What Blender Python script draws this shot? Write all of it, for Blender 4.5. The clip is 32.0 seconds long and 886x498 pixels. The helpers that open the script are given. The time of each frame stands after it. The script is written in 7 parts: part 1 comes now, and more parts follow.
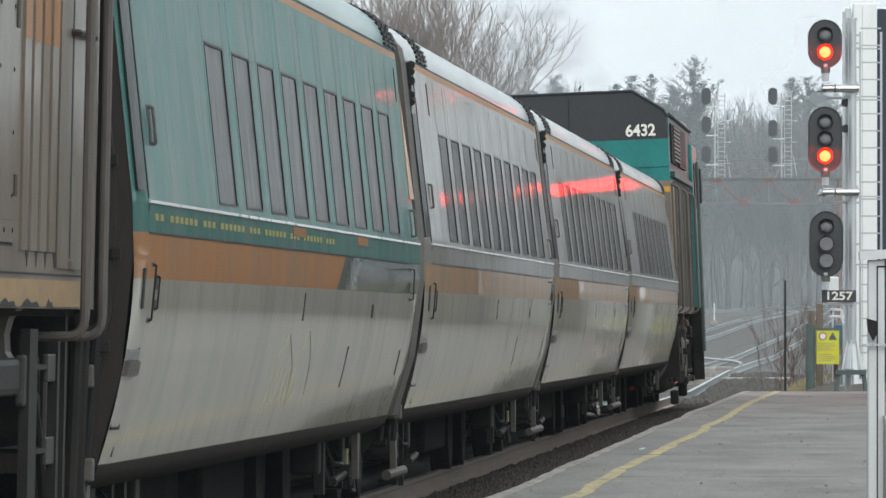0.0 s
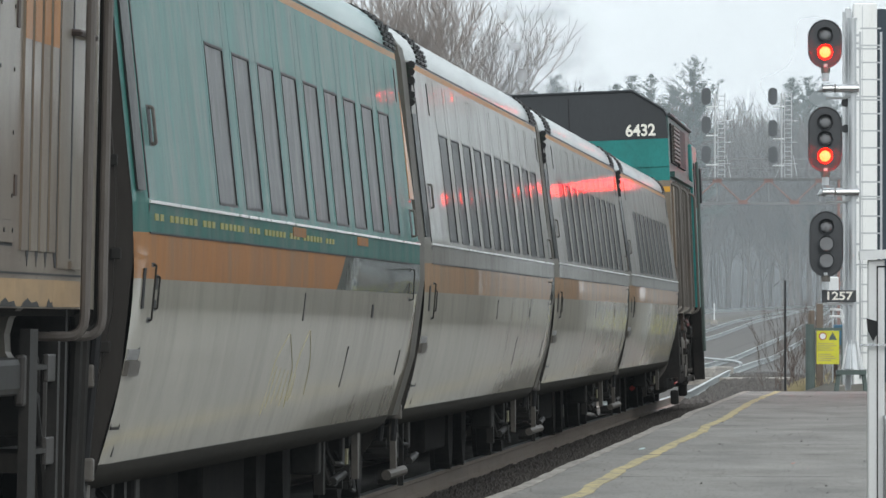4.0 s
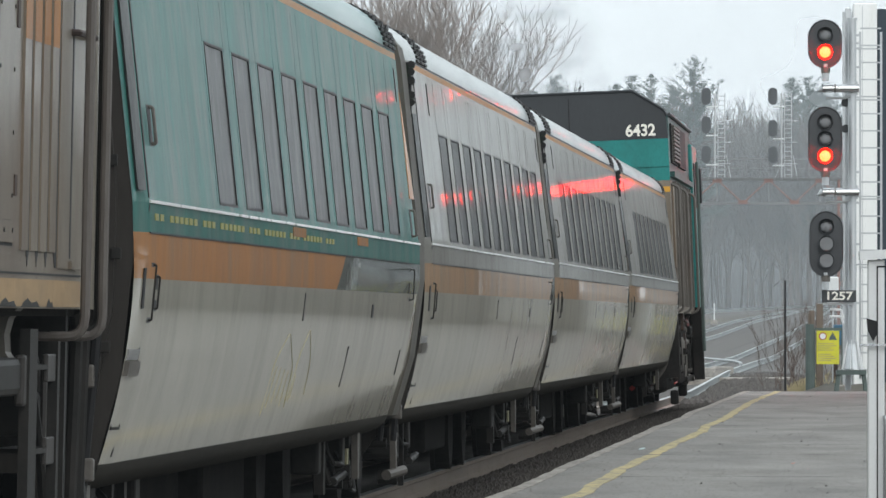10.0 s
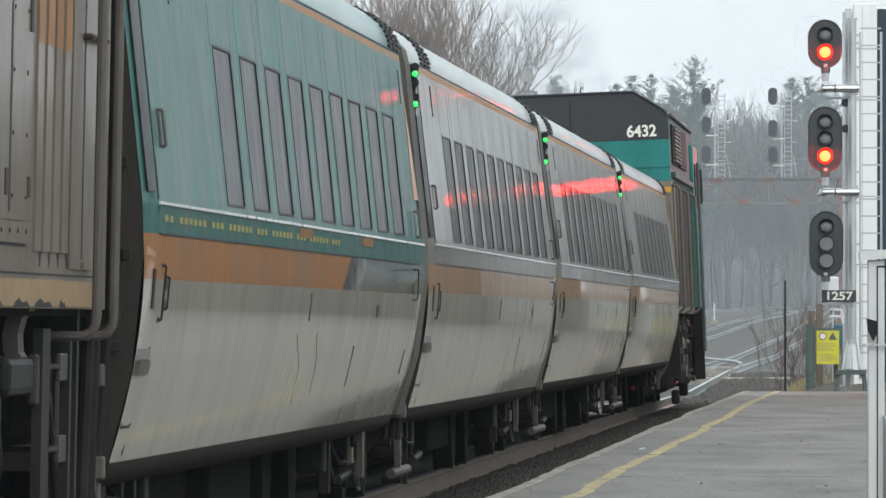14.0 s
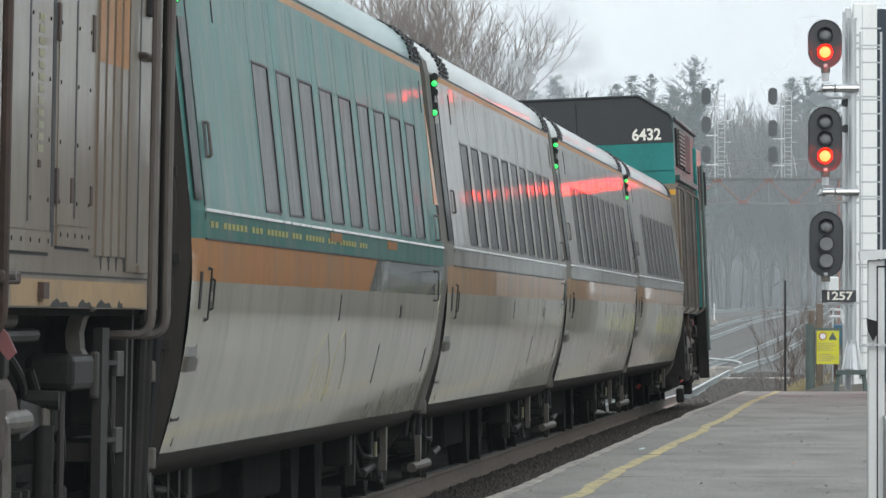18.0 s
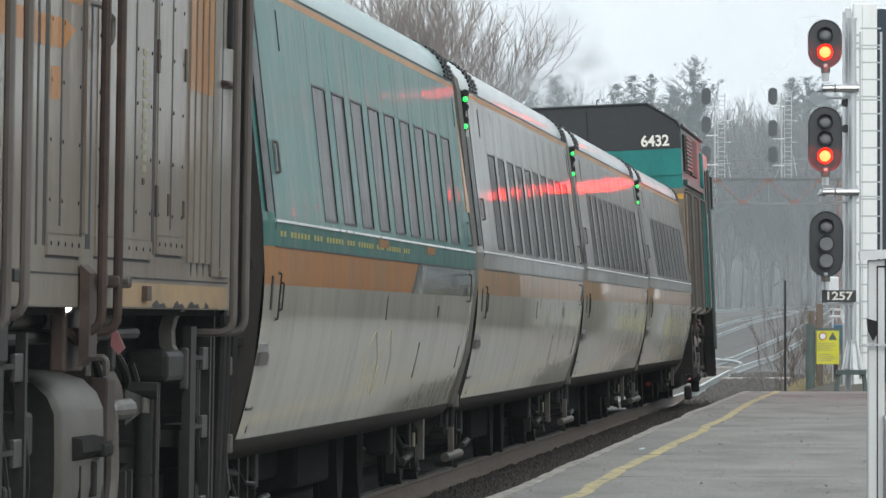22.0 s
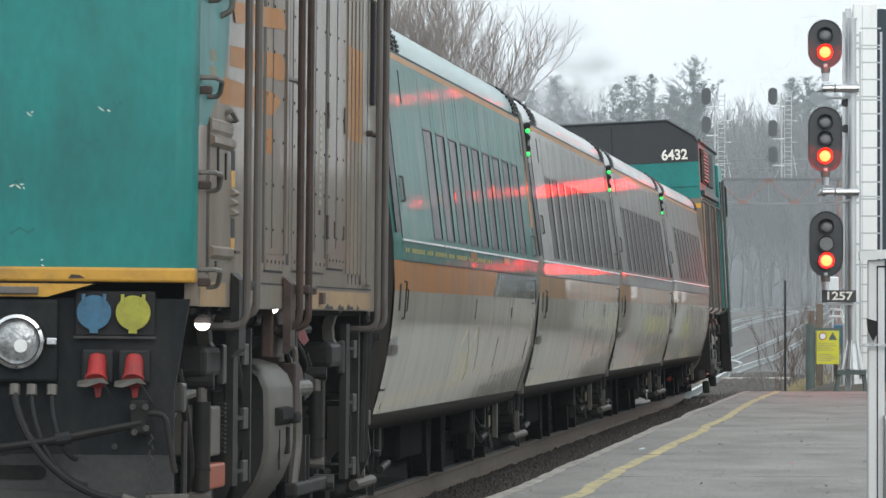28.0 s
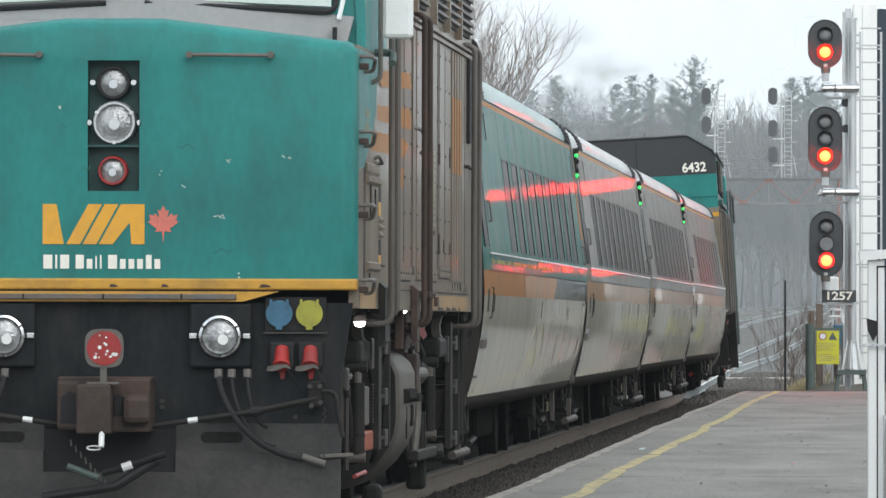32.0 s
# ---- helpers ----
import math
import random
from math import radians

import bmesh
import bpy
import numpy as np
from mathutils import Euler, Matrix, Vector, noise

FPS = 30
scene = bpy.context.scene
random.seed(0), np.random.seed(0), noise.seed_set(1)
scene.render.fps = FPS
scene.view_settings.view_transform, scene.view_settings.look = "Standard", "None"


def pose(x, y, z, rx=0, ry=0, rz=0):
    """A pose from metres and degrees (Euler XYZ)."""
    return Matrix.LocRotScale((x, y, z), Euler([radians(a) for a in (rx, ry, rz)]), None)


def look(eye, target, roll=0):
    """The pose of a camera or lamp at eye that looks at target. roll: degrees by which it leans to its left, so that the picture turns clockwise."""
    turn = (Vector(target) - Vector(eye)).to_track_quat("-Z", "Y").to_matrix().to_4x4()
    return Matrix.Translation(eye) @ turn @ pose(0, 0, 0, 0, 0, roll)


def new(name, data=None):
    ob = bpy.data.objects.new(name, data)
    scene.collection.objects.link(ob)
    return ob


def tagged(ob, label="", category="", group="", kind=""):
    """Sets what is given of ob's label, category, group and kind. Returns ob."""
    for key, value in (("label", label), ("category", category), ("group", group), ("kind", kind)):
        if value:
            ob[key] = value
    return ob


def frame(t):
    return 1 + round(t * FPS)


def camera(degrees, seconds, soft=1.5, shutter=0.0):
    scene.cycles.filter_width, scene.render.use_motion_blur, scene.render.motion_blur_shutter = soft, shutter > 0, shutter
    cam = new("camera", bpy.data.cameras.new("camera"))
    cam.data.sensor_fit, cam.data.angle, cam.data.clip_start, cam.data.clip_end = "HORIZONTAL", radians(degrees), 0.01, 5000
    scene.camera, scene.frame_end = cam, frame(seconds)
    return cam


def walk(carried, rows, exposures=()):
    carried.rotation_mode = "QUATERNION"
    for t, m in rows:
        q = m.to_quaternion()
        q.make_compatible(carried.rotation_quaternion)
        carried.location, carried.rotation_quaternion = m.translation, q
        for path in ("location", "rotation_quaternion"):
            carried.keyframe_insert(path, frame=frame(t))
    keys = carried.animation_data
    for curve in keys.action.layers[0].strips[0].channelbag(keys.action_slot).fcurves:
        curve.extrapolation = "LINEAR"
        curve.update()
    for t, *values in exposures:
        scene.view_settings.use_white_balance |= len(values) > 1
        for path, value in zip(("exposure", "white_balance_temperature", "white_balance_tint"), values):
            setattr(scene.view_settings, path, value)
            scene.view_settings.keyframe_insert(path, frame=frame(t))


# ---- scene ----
# ---- camera ----
EYE_Z = 1.44
cam = camera(5.076, 32.0, soft=1.5)
CAM_POSE = pose(0, 0, EYE_Z, 90.4066, 0, 0)
walk(cam, [(0.0, CAM_POSE), (32.0, CAM_POSE)], [(0.0, 0.05), (16.0, 0.06), (24.0, 0.12), (28.0, 0.19), (32.0, 0.22)])

# ---- light ----
scene.view_settings.exposure = 0.0
world = bpy.data.worlds.new("overcast_sky")
scene.world = world
world.use_nodes = True
wn, wl = world.node_tree.nodes, world.node_tree.links
wn.clear()
w_out = wn.new("ShaderNodeOutputWorld")
w_bg = wn.new("ShaderNodeBackground")
w_sky = wn.new("ShaderNodeTexSky")
w_sky.sky_type = "NISHITA"
w_sky.sun_disc = False
w_sky.sun_elevation = radians(48)
w_sky.sun_rotation = radians(164)
w_sky.air_density, w_sky.dust_density = 1.0, 4.0
w_scale = wn.new("ShaderNodeVectorMath")
w_scale.operation = "SCALE"
w_scale.inputs["Scale"].default_value = 0.06
w_mix = wn.new("ShaderNodeMix")
w_mix.data_type = "RGBA"
w_mix.inputs["Factor"].default_value = 0.88
w_mix.inputs["B"].default_value = (1.10, 1.195, 1.255, 1)
wl.new(w_sky.outputs["Color"], w_scale.inputs[0])
wl.new(w_scale.outputs["Vector"], w_mix.inputs["A"])
wl.new(w_mix.outputs["Result"], w_bg.inputs["Color"])
w_bg.inputs["Strength"].default_value = 1.11
wl.new(w_bg.outputs["Background"], w_out.inputs["Surface"])
sun_data = bpy.data.lights.new("veiled_sun", "SUN")
sun_data.energy = 0.75
sun_data.angle = radians(35)
sun_data.color = (1.0, 0.97, 0.93)
sun = new("veiled_sun", sun_data)
sun.matrix_world = look((30, -45, 60), (0, 60, 0))


# ---- materials ----
def mat(name, col, rough=0.5, metal=0.0, var=0.15, scale=2.0, grain=30.0, bump=0.1, streak=1.0,
        dirt=None, dirt_amt=0.4, dirt_scale=1.2, rvar=0.12, spec=0.5, rand=0.0, wave=0.0, coat=0.0, coat_rough=0.08, along=1.0, wave_y=1.15):
    """A worn surface: colour in two scales of noise, streaks, dirt, uneven gloss and fine relief."""
    m = bpy.data.materials.new(name)
    m.use_nodes = True
    n, l = m.node_tree.nodes, m.node_tree.links
    b = n["Principled BSDF"]
    tc = n.new("ShaderNodeTexCoord")
    mp = n.new("ShaderNodeMapping")
    mp.inputs["Scale"].default_value = (1, along, 1.0 / streak)
    l.new(tc.outputs["Object"], mp.inputs["Vector"])
    n1 = n.new("ShaderNodeTexNoise")
    n1.inputs["Scale"].default_value = scale
    n1.inputs["Detail"].default_value = 5
    n2 = n.new("ShaderNodeTexNoise")
    n2.inputs["Scale"].default_value = grain
    n2.inputs["Detail"].default_value = 4
    for q in (n1, n2):
        l.new(mp.outputs["Vector"], q.inputs["Vector"])
    add = n.new("ShaderNodeMath")
    add.operation = "MULTIPLY_ADD"
    add.inputs[1].default_value = 0.6
    l.new(n1.outputs["Fac"], add.inputs[0])
    half = n.new("ShaderNodeMath")
    half.operation = "MULTIPLY"
    half.inputs[1].default_value = 0.4
    l.new(n2.outputs["Fac"], half.inputs[0])
    l.new(half.outputs[0], add.inputs[2])
    ramp = n.new("ShaderNodeMapRange")
    ramp.inputs["From Min"].default_value, ramp.inputs["From Max"].default_value = 0.3, 0.7
    l.new(add.outputs[0], ramp.inputs["Value"])
    mix = n.new("ShaderNodeMix")
    mix.data_type = "RGBA"
    mix.inputs["A"].default_value = (*[c * (1 - var) for c in col], 1)
    mix.inputs["B"].default_value = (*[min(1, c * (1 + var)) for c in col], 1)
    l.new(ramp.outputs["Result"], mix.inputs["Factor"])
    last = mix.outputs["Result"]
    if rand:
        oi = n.new("ShaderNodeObjectInfo")
        hs = n.new("ShaderNodeHueSaturation")
        rr = n.new("ShaderNodeMapRange")
        rr.inputs["To Min"].default_value, rr.inputs["To Max"].default_value = 1 - rand, 1 + rand
        l.new(oi.outputs["Random"], rr.inputs["Value"])
        l.new(rr.outputs["Result"], hs.inputs["Value"])
        l.new(last, hs.inputs["Color"])
        last = hs.outputs["Color"]
    if dirt:
        n3 = n.new("ShaderNodeTexNoise")
        n3.inputs["Scale"].default_value = dirt_scale
        n3.inputs["Detail"].default_value = 8
        n3.inputs["Roughness"].default_value = 0.65
        l.new(mp.outputs["Vector"], n3.inputs["Vector"])
        r3 = n.new("ShaderNodeMapRange")
        r3.inputs["From Min"].default_value, r3.inputs["From Max"].default_value = 0.45, 0.72
        r3.inputs["To Max"].default_value = dirt_amt
        l.new(n3.outputs["Fac"], r3.inputs["Value"])
        m3 = n.new("ShaderNodeMix")
        m3.data_type = "RGBA"
        m3.inputs["B"].default_value = (*dirt, 1)
        l.new(r3.outputs["Result"], m3.inputs["Factor"])
        l.new(last, m3.inputs["A"])
        last = m3.outputs["Result"]
    l.new(last, b.inputs["Base Color"])
    rg = n.new("ShaderNodeMapRange")
    rg.inputs["To Min"].default_value, rg.inputs["To Max"].default_value = max(0.02, rough - rvar), min(1, rough + rvar)
    l.new(n1.outputs["Fac"], rg.inputs["Value"])
    l.new(rg.outputs["Result"], b.inputs["Roughness"])
    b.inputs["Metallic"].default_value = metal
    b.inputs["Specular IOR Level"].default_value = spec
    b.inputs["Coat Weight"].default_value = coat
    b.inputs["Coat Roughness"].default_value = coat_rough
    normal = None
    if wave:
        n4 = n.new("ShaderNodeTexNoise")
        n4.inputs["Scale"].default_value = 1.0
        n4.inputs["Detail"].default_value = 1
        m4 = n.new("ShaderNodeMapping")
        m4.inputs["Scale"].default_value = (1, wave_y, 0.13)
        l.new(tc.outputs["Object"], m4.inputs["Vector"])
        l.new(m4.outputs["Vector"], n4.inputs["Vector"])
        b4 = n.new("ShaderNodeBump")
        b4.inputs["Strength"].default_value = 1.0
        b4.inputs["Distance"].default_value = wave
        l.new(n4.outputs["Fac"], b4.inputs["Height"])
        normal = b4.outputs["Normal"]
    if bump:
        bp = n.new("ShaderNodeBump")
        bp.inputs["Strength"].default_value = bump
        bp.inputs["Distance"].default_value = 0.01
        l.new(n2.outputs["Fac"], bp.inputs["Height"])
        if normal:
            l.new(normal, bp.inputs["Normal"])
        normal = bp.outputs["Normal"]
    if normal:
        l.new(normal, b.inputs["Normal"])
        if coat:
            l.new(normal, b.inputs["Coat Normal"])
    return m


def glow(name, col, strength):
    m = bpy.data.materials.new(name)
    m.use_nodes = True
    b = m.node_tree.nodes["Principled BSDF"]
    b.inputs["Base Color"].default_value = (0.1, 0.1, 0.1, 1)
    b.inputs["Roughness"].default_value = 0.3
    b.inputs["Emission Color"].default_value = (*col, 1)
    b.inputs["Emission Strength"].default_value = strength
    return m


GRIME = (0.09, 0.085, 0.075)
M = dict(
    coach_grey=mat("coach_grey_paint", (0.395, 0.372, 0.31), 0.6, 0, 0.09, 1.6, 14, 0.03, 3, (0.17, 0.15, 0.115), 0.42, 2.2, rvar=0.08, spec=0.1, wave=0.002, coat=0.7, coat_rough=0.075, along=0.7, wave_y=2.6),
    coach_green=mat("coach_green_paint", (0.028, 0.13, 0.11), 0.6, 0, 0.32, 2.2, 18, 0.03, 3, (0.12, 0.165, 0.15), 0.75, 2.6, rvar=0.08, spec=0.1, wave=0.012, coat=0.19, coat_rough=0.045, along=0.7, wave_y=2.2),
    # Greyer than the first coach: grazing sheen is put into this colour.
    coach_dull=mat("coach_paint_sheen_grey", (0.215, 0.212, 0.188), 0.6, 0, 0.16, 1.6, 14, 0.03, 3, (0.12, 0.108, 0.088), 0.75, 2.4, rvar=0.08, spec=0.1, wave=0.009, coat=0.42, coat_rough=0.045, along=0.7, wave_y=1.5),
    band_grey=mat("dark_grey_green_paint", (0.085, 0.10, 0.09), 0.6, 0, 0.2, 1.6, 14, 0.03, 3, (0.06, 0.06, 0.05), 0.6, 2.4, rvar=0.08, spec=0.1, wave=0.006, coat=0.45, coat_rough=0.045, along=0.7),
    coach_roof=mat("coach_roof_paint", (0.34, 0.375, 0.365), 0.45, 0, 0.12, 1.0, 20, 0.02, 1, GRIME, 0.3, 1.2, wave=0.012, coat=0.4, coat_rough=0.08, along=0.2),
    coach_roof_green=mat("coach_green_roof_paint", (0.13, 0.25, 0.235), 0.45, 0, 0.12, 1.0, 20, 0.02, 1, GRIME, 0.3, 1.2, wave=0.012, coat=0.4, coat_rough=0.08, along=0.2),
    orange=mat("faded_orange_paint", (0.38, 0.165, 0.05), 0.6, 0, 0.18, 2.0, 16, 0.01, 3, (0.24, 0.17, 0.11), 0.75, 2.4, rvar=0.08, spec=0.1, wave=0.008, coat=0.36, coat_rough=0.045, along=0.7),
    eave_orange=mat("eave_stripe_paint", (0.42, 0.21, 0.08), 0.6, 0, 0.18, 2.0, 16, 0.01, 2, (0.22, 0.18, 0.13), 0.75, 1.0, rvar=0.08, spec=0.1, wave=0.008, coat=0.08, coat_rough=0.045, along=0.7),
    # Orange greyed in its colour for the sheen on the farther coaches.
    orange_grey=mat("orange_paint_sheen_grey", (0.36, 0.215, 0.115), 0.6, 0, 0.2, 2.0, 16, 0.01, 3, (0.24, 0.20, 0.15), 0.8, 2.4, rvar=0.08, spec=0.1, wave=0.008, coat=0.52, coat_rough=0.045, along=0.7),
    stencil=mat("worn_stencil_paint", (0.24, 0.225, 0.12), 0.6, 0, 0.2, 6, 40, 0.02, 1, (0.14, 0.13, 0.105), 0.8, 5.0),
    tank=mat("smooth_grey_tank", (0.11, 0.10, 0.086), 0.58, 0.1, 0.2, 2.5, 30, 0.04, 1, (0.06, 0.052, 0.045), 0.6, 2.0, spec=0.35, along=0.3),
    # Dark steel; on underframe parts the colour also carries the shade there.
    dark_steel=mat("near_black_steel", (0.02, 0.0195, 0.018), 0.6, 0.1, 0.3, 3, 30, 0.2, 1, (0.04, 0.034, 0.03), 0.5, 3.0, spec=0.2),
    # Dark surface of the added, unseen wall that the coaches reflect.
    station=mat("dark_reflected_wall", (0.09, 0.086, 0.078), 0.8, 0, 0.3, 0.6, 12, 0.2, 2, (0.05, 0.047, 0.043), 0.5, 0.3, spec=0.2),
    belly=mat("dusty_belly_paint", (0.045, 0.042, 0.036), 0.85, 0, 0.2, 1.5, 14, 0.02, 1, (0.05, 0.045, 0.038), 0.7, 1.2, spec=0.05, along=0.15),
    chalk=mat("pale_chalk", (0.46, 0.42, 0.24), 0.8, 0, 0.2, 6, 40, 0.0, spec=0.1),
    faint=mat("faded_lettering", (0.25, 0.24, 0.06), 0.6, 0, 0.2, 6, 40, 0.02),
    crack=mat("dark_crack", (0.075, 0.072, 0.068), 0.8, 0, 0.3, 6, 40, 0.1, spec=0.1),
    grit=mat("asphalt_chips", (0.20, 0.19, 0.175), 0.8, 0, 0.5, 9, 50, 0.0, spec=0.1),
    ladder_paint=mat("ladder_paint", (0.5, 0.51, 0.52), 0.5, 0, 0.1, 1, 10, 0.05),
    rail_paint=mat("grimy_handrail_paint", (0.13, 0.118, 0.108), 0.5, 0.1, 0.2, 4, 30, 0.05, 3, (0.05, 0.035, 0.028), 0.6, 3.0, spec=0.35),
    smudge=mat("rubbed_teal_paint", (0.022, 0.14, 0.125), 0.5, 0, 0.2, 20, 60, 0.05, spec=0.25),
    shrub=mat("shrub_twigs", (0.13, 0.10, 0.085), 0.9, 0, 0.3, 0.5, 5, 0.0, spec=0.1),
    sill_beige=mat("faded_sill_paint", (0.40, 0.27, 0.145), 0.6, 0, 0.2, 2, 22, 0.02, 2, (0.22, 0.17, 0.12), 0.7, 1.8, spec=0.1, coat=0.15, along=0.25),
    end_brown=mat("dusty_end_frame", (0.034, 0.03, 0.026), 0.6, 0.1, 0.25, 3, 30, 0.15, 3, (0.018, 0.016, 0.014), 0.6, 3.0, spec=0.3),
    sill_yellow=mat("grimy_yellow_sill_paint", (0.52, 0.275, 0.03), 0.45, 0, 0.16, 3, 30, 0.08, 1, (0.12, 0.08, 0.04), 0.55, 4.0),
    screen_grey=mat("bare_grey_surround", (0.25, 0.255, 0.255), 0.5, 0.1, 0.15, 3, 30, 0.08, 2, (0.2, 0.19, 0.18), 0.6, 3.0),
    bumper=mat("scraped_bumper_strip", (0.11, 0.105, 0.10), 0.6, 0.1, 0.35, 4, 30, 0.2, 1, (0.22, 0.12, 0.04), 0.6, 3.0),
    yellow_paint=mat("yellow_paint", (0.72, 0.36, 0.03), 0.4, 0, 0.10, 3, 30, 0.05, 1, GRIME, 0.35, 3.0),
    teal=mat("teal_paint", (0.02, 0.20, 0.185), 0.42, 0, 0.2, 1.6, 24, 0.1, 2, (0.028, 0.095, 0.09), 0.6, 2.4, spec=0.25),
    hood_black=mat("black_hood_paint", (0.022, 0.026, 0.03), 0.5, 0, 0.25, 1.2, 30, 0.06, 3),
    loco_grey=mat("loco_grey_paint", (0.225, 0.195, 0.155), 0.5, 0.0, 0.25, 2.4, 22, 0.02, 5, (0.12, 0.072, 0.044), 0.8, 1.6, rvar=0.08, spec=0.15, wave=0.012, coat=0.24, coat_rough=0.08, along=0.3),
    dim_grey=mat("dim_bracket_steel", (0.042, 0.039, 0.036), 0.5, 0.1, 0.25, 3, 30, 0.15, 1, (0.03, 0.026, 0.023), 0.6, 3.0, spec=0.4),
    tan=mat("tan_gangway", (0.085, 0.078, 0.062), 0.7, 0, 0.3, 3, 30, 0.2, 4, (0.03, 0.028, 0.025), 0.5, 2.0),
    glass=mat("coach_window_glass", (0.020, 0.023, 0.023), 0.5, 0, 0.3, 3, 20, 0.0, 2, (0.12, 0.125, 0.12), 0.7, 5.0, 0.05, spec=0.1, wave=0.008, coat=0.19, coat_rough=0.045, along=0.9, wave_y=2.2),
    # Window glass with darker streaks, for the second to fourth coaches.
    glass_dark=mat("darker_window_glass", (0.020, 0.023, 0.023), 0.5, 0, 0.3, 3, 20, 0.0, 2, (0.06, 0.062, 0.06), 0.6, 4.0, 0.05, spec=0.1, wave=0.016, coat=0.17, coat_rough=0.045, along=0.9, wave_y=1.2),
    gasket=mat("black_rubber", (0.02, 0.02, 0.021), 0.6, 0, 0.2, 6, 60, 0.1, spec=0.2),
    white_line=mat("white_belt_trim", (0.75, 0.76, 0.75), 0.3, 0.1, 0.08, 3, 30, 0.03),
    black=mat("black_underframe", (0.026, 0.025, 0.024), 0.9, 0, 0.4, 2, 25, 0.3, 1, (0.036, 0.031, 0.027), 0.5, 2.0, spec=0.05),
    brown=mat("rusty_brown_steel", (0.055, 0.040, 0.034), 0.7, 0.1, 0.3, 3, 30, 0.3, 1, (0.12, 0.066, 0.042), 0.4, 3.0, spec=0.3),
    under_grey=mat("dusty_grey_steel", (0.13, 0.12, 0.107), 0.5, 0.1, 0.25, 3, 30, 0.15, 1, (0.04, 0.036, 0.032), 0.6, 3.0, spec=0.4),
    steel=mat("galvanised_steel", (0.50, 0.52, 0.53), 0.35, 0.7, 0.12, 4, 40, 0.06),
    chrome=mat("polished_metal", (0.60, 0.61, 0.62), 0.22, 1.0, 0.1, 4, 40, 0.03),
    rail_side=mat("rusty_rail", (0.23, 0.185, 0.15), 0.6, 0.2, 0.25, 2, 40, 0.25, 1, (0.10, 0.085, 0.07), 0.5, 2.0, along=0.2),
    rail_pale=mat("pale_far_rail", (0.21, 0.235, 0.23), 0.5, 0.2, 0.2, 2, 40, 0.1, 1, (0.2, 0.2, 0.19), 0.5, 1.0, along=0.2),
    rail_top=mat("wet_rail_head", (0.36, 0.38, 0.38), 0.35, 0.8, 0.1, 2, 40, 0.05),
    ballast=mat("ballast", (0.125, 0.118, 0.11), 0.9, 0, 0.5, 0.8, 9, 1.0, 1, (0.065, 0.055, 0.047), 0.6, 0.4, spec=0.1, along=0.5),
    stone_dark=mat("dark_ballast_stone", (0.062, 0.056, 0.051), 0.85, 0, 0.6, 7, 40, 0.3, spec=0.1),
    tag_red=mat("dull_red_tag", (0.15, 0.028, 0.028), 0.6, 0, 0.2, 8, 40, 0.1),
    scrap=mat("pale_scrap", (0.55, 0.68, 0.68), 0.6, 0, 0.1, 8, 40, 0.05),
    stone=mat("ballast_stone", (0.105, 0.097, 0.09), 0.8, 0, 0.65, 7, 40, 0.3, spec=0.2),
    asphalt=mat("wet_platform_asphalt", (0.228, 0.218, 0.20), 0.65, 0, 0.42, 1.1, 34, 0.35, 1, (0.095, 0.09, 0.083), 0.75, 0.9, 0.15, spec=0.14, along=0.22),
    kerb=mat("worn_platform_edge", (0.33, 0.305, 0.27), 0.7, 0, 0.3, 6, 24, 0.3, 1, (0.15, 0.14, 0.125), 0.9, 5.0, spec=0.15, along=0.15),
    line=mat("worn_yellow_line", (0.47, 0.385, 0.19), 0.65, 0, 0.25, 5, 30, 0.2, 1, (0.19, 0.18, 0.16), 1.0, 7.0, spec=0.15, along=0.15),
    wood=mat("weathered_wood", (0.16, 0.125, 0.10), 0.8, 0, 0.3, 2, 30, 0.4, 6),
    # Bark, twig and needle colours are lightened to stand in for haze.
    bark=mat("grey_bark", (0.22, 0.195, 0.18), 0.9, 0, 0.25, 2, 20, 0.3, spec=0.1),
    twig=mat("bare_twigs", (0.30, 0.262, 0.24), 0.9, 0, 0.3, 0.5, 5, 0.0, spec=0.1),
    far_twig=mat("far_bare_wood", (0.16, 0.148, 0.138), 0.9, 0, 0.3, 0.1, 1.0, 0.0, spec=0.1),
    pine=mat("pine_needles", (0.09, 0.118, 0.106), 0.8, 0, 0.35, 0.6, 6, 0.0, spec=0.1),
    earth=mat("damp_earth", (0.10, 0.093, 0.082), 0.9, 0, 0.45, 0.5, 8, 0.6, 1, (0.15, 0.135, 0.085), 0.6, 0.12, spec=0.1, along=0.15),
    hill=mat("woodland_floor", (0.04, 0.038, 0.036), 0.95, 0, 0.3, 0.05, 1, 0.0),
    dry_grass=mat("dry_grass", (0.33, 0.28, 0.16), 0.9, 0, 0.3, 2, 20, 0.0),
    head_black=mat("signal_black", (0.042, 0.046, 0.05), 0.4, 0, 0.2, 5, 40, 0.05),
    lens_dark=mat("dark_signal_glass", (0.16, 0.165, 0.17), 0.5, 0, 0.1, 8, 60, 0.05),
    white=mat("white_painted_metal", (0.70, 0.715, 0.715), 0.4, 0, 0.05, 1.0, 25, 0.04, 5, (0.5, 0.5, 0.48), 0.3, 0.8),
    pylon_white=mat("bright_white_paint", (0.86, 0.875, 0.86), 0.4, 0, 0.04, 1.0, 25, 0.04, 5, (0.62, 0.61, 0.56), 0.45, 0.7),
    pylon_blue=mat("dark_blue_paint", (0.02, 0.035, 0.05), 0.5, 0, 0.2, 1.0, 25, 0.04),
    red=mat("red_paint", (0.34, 0.02, 0.018), 0.5, 0, 0.25, 8, 60, 0.1, 1, (0.09, 0.03, 0.028), 0.6, 6.0),
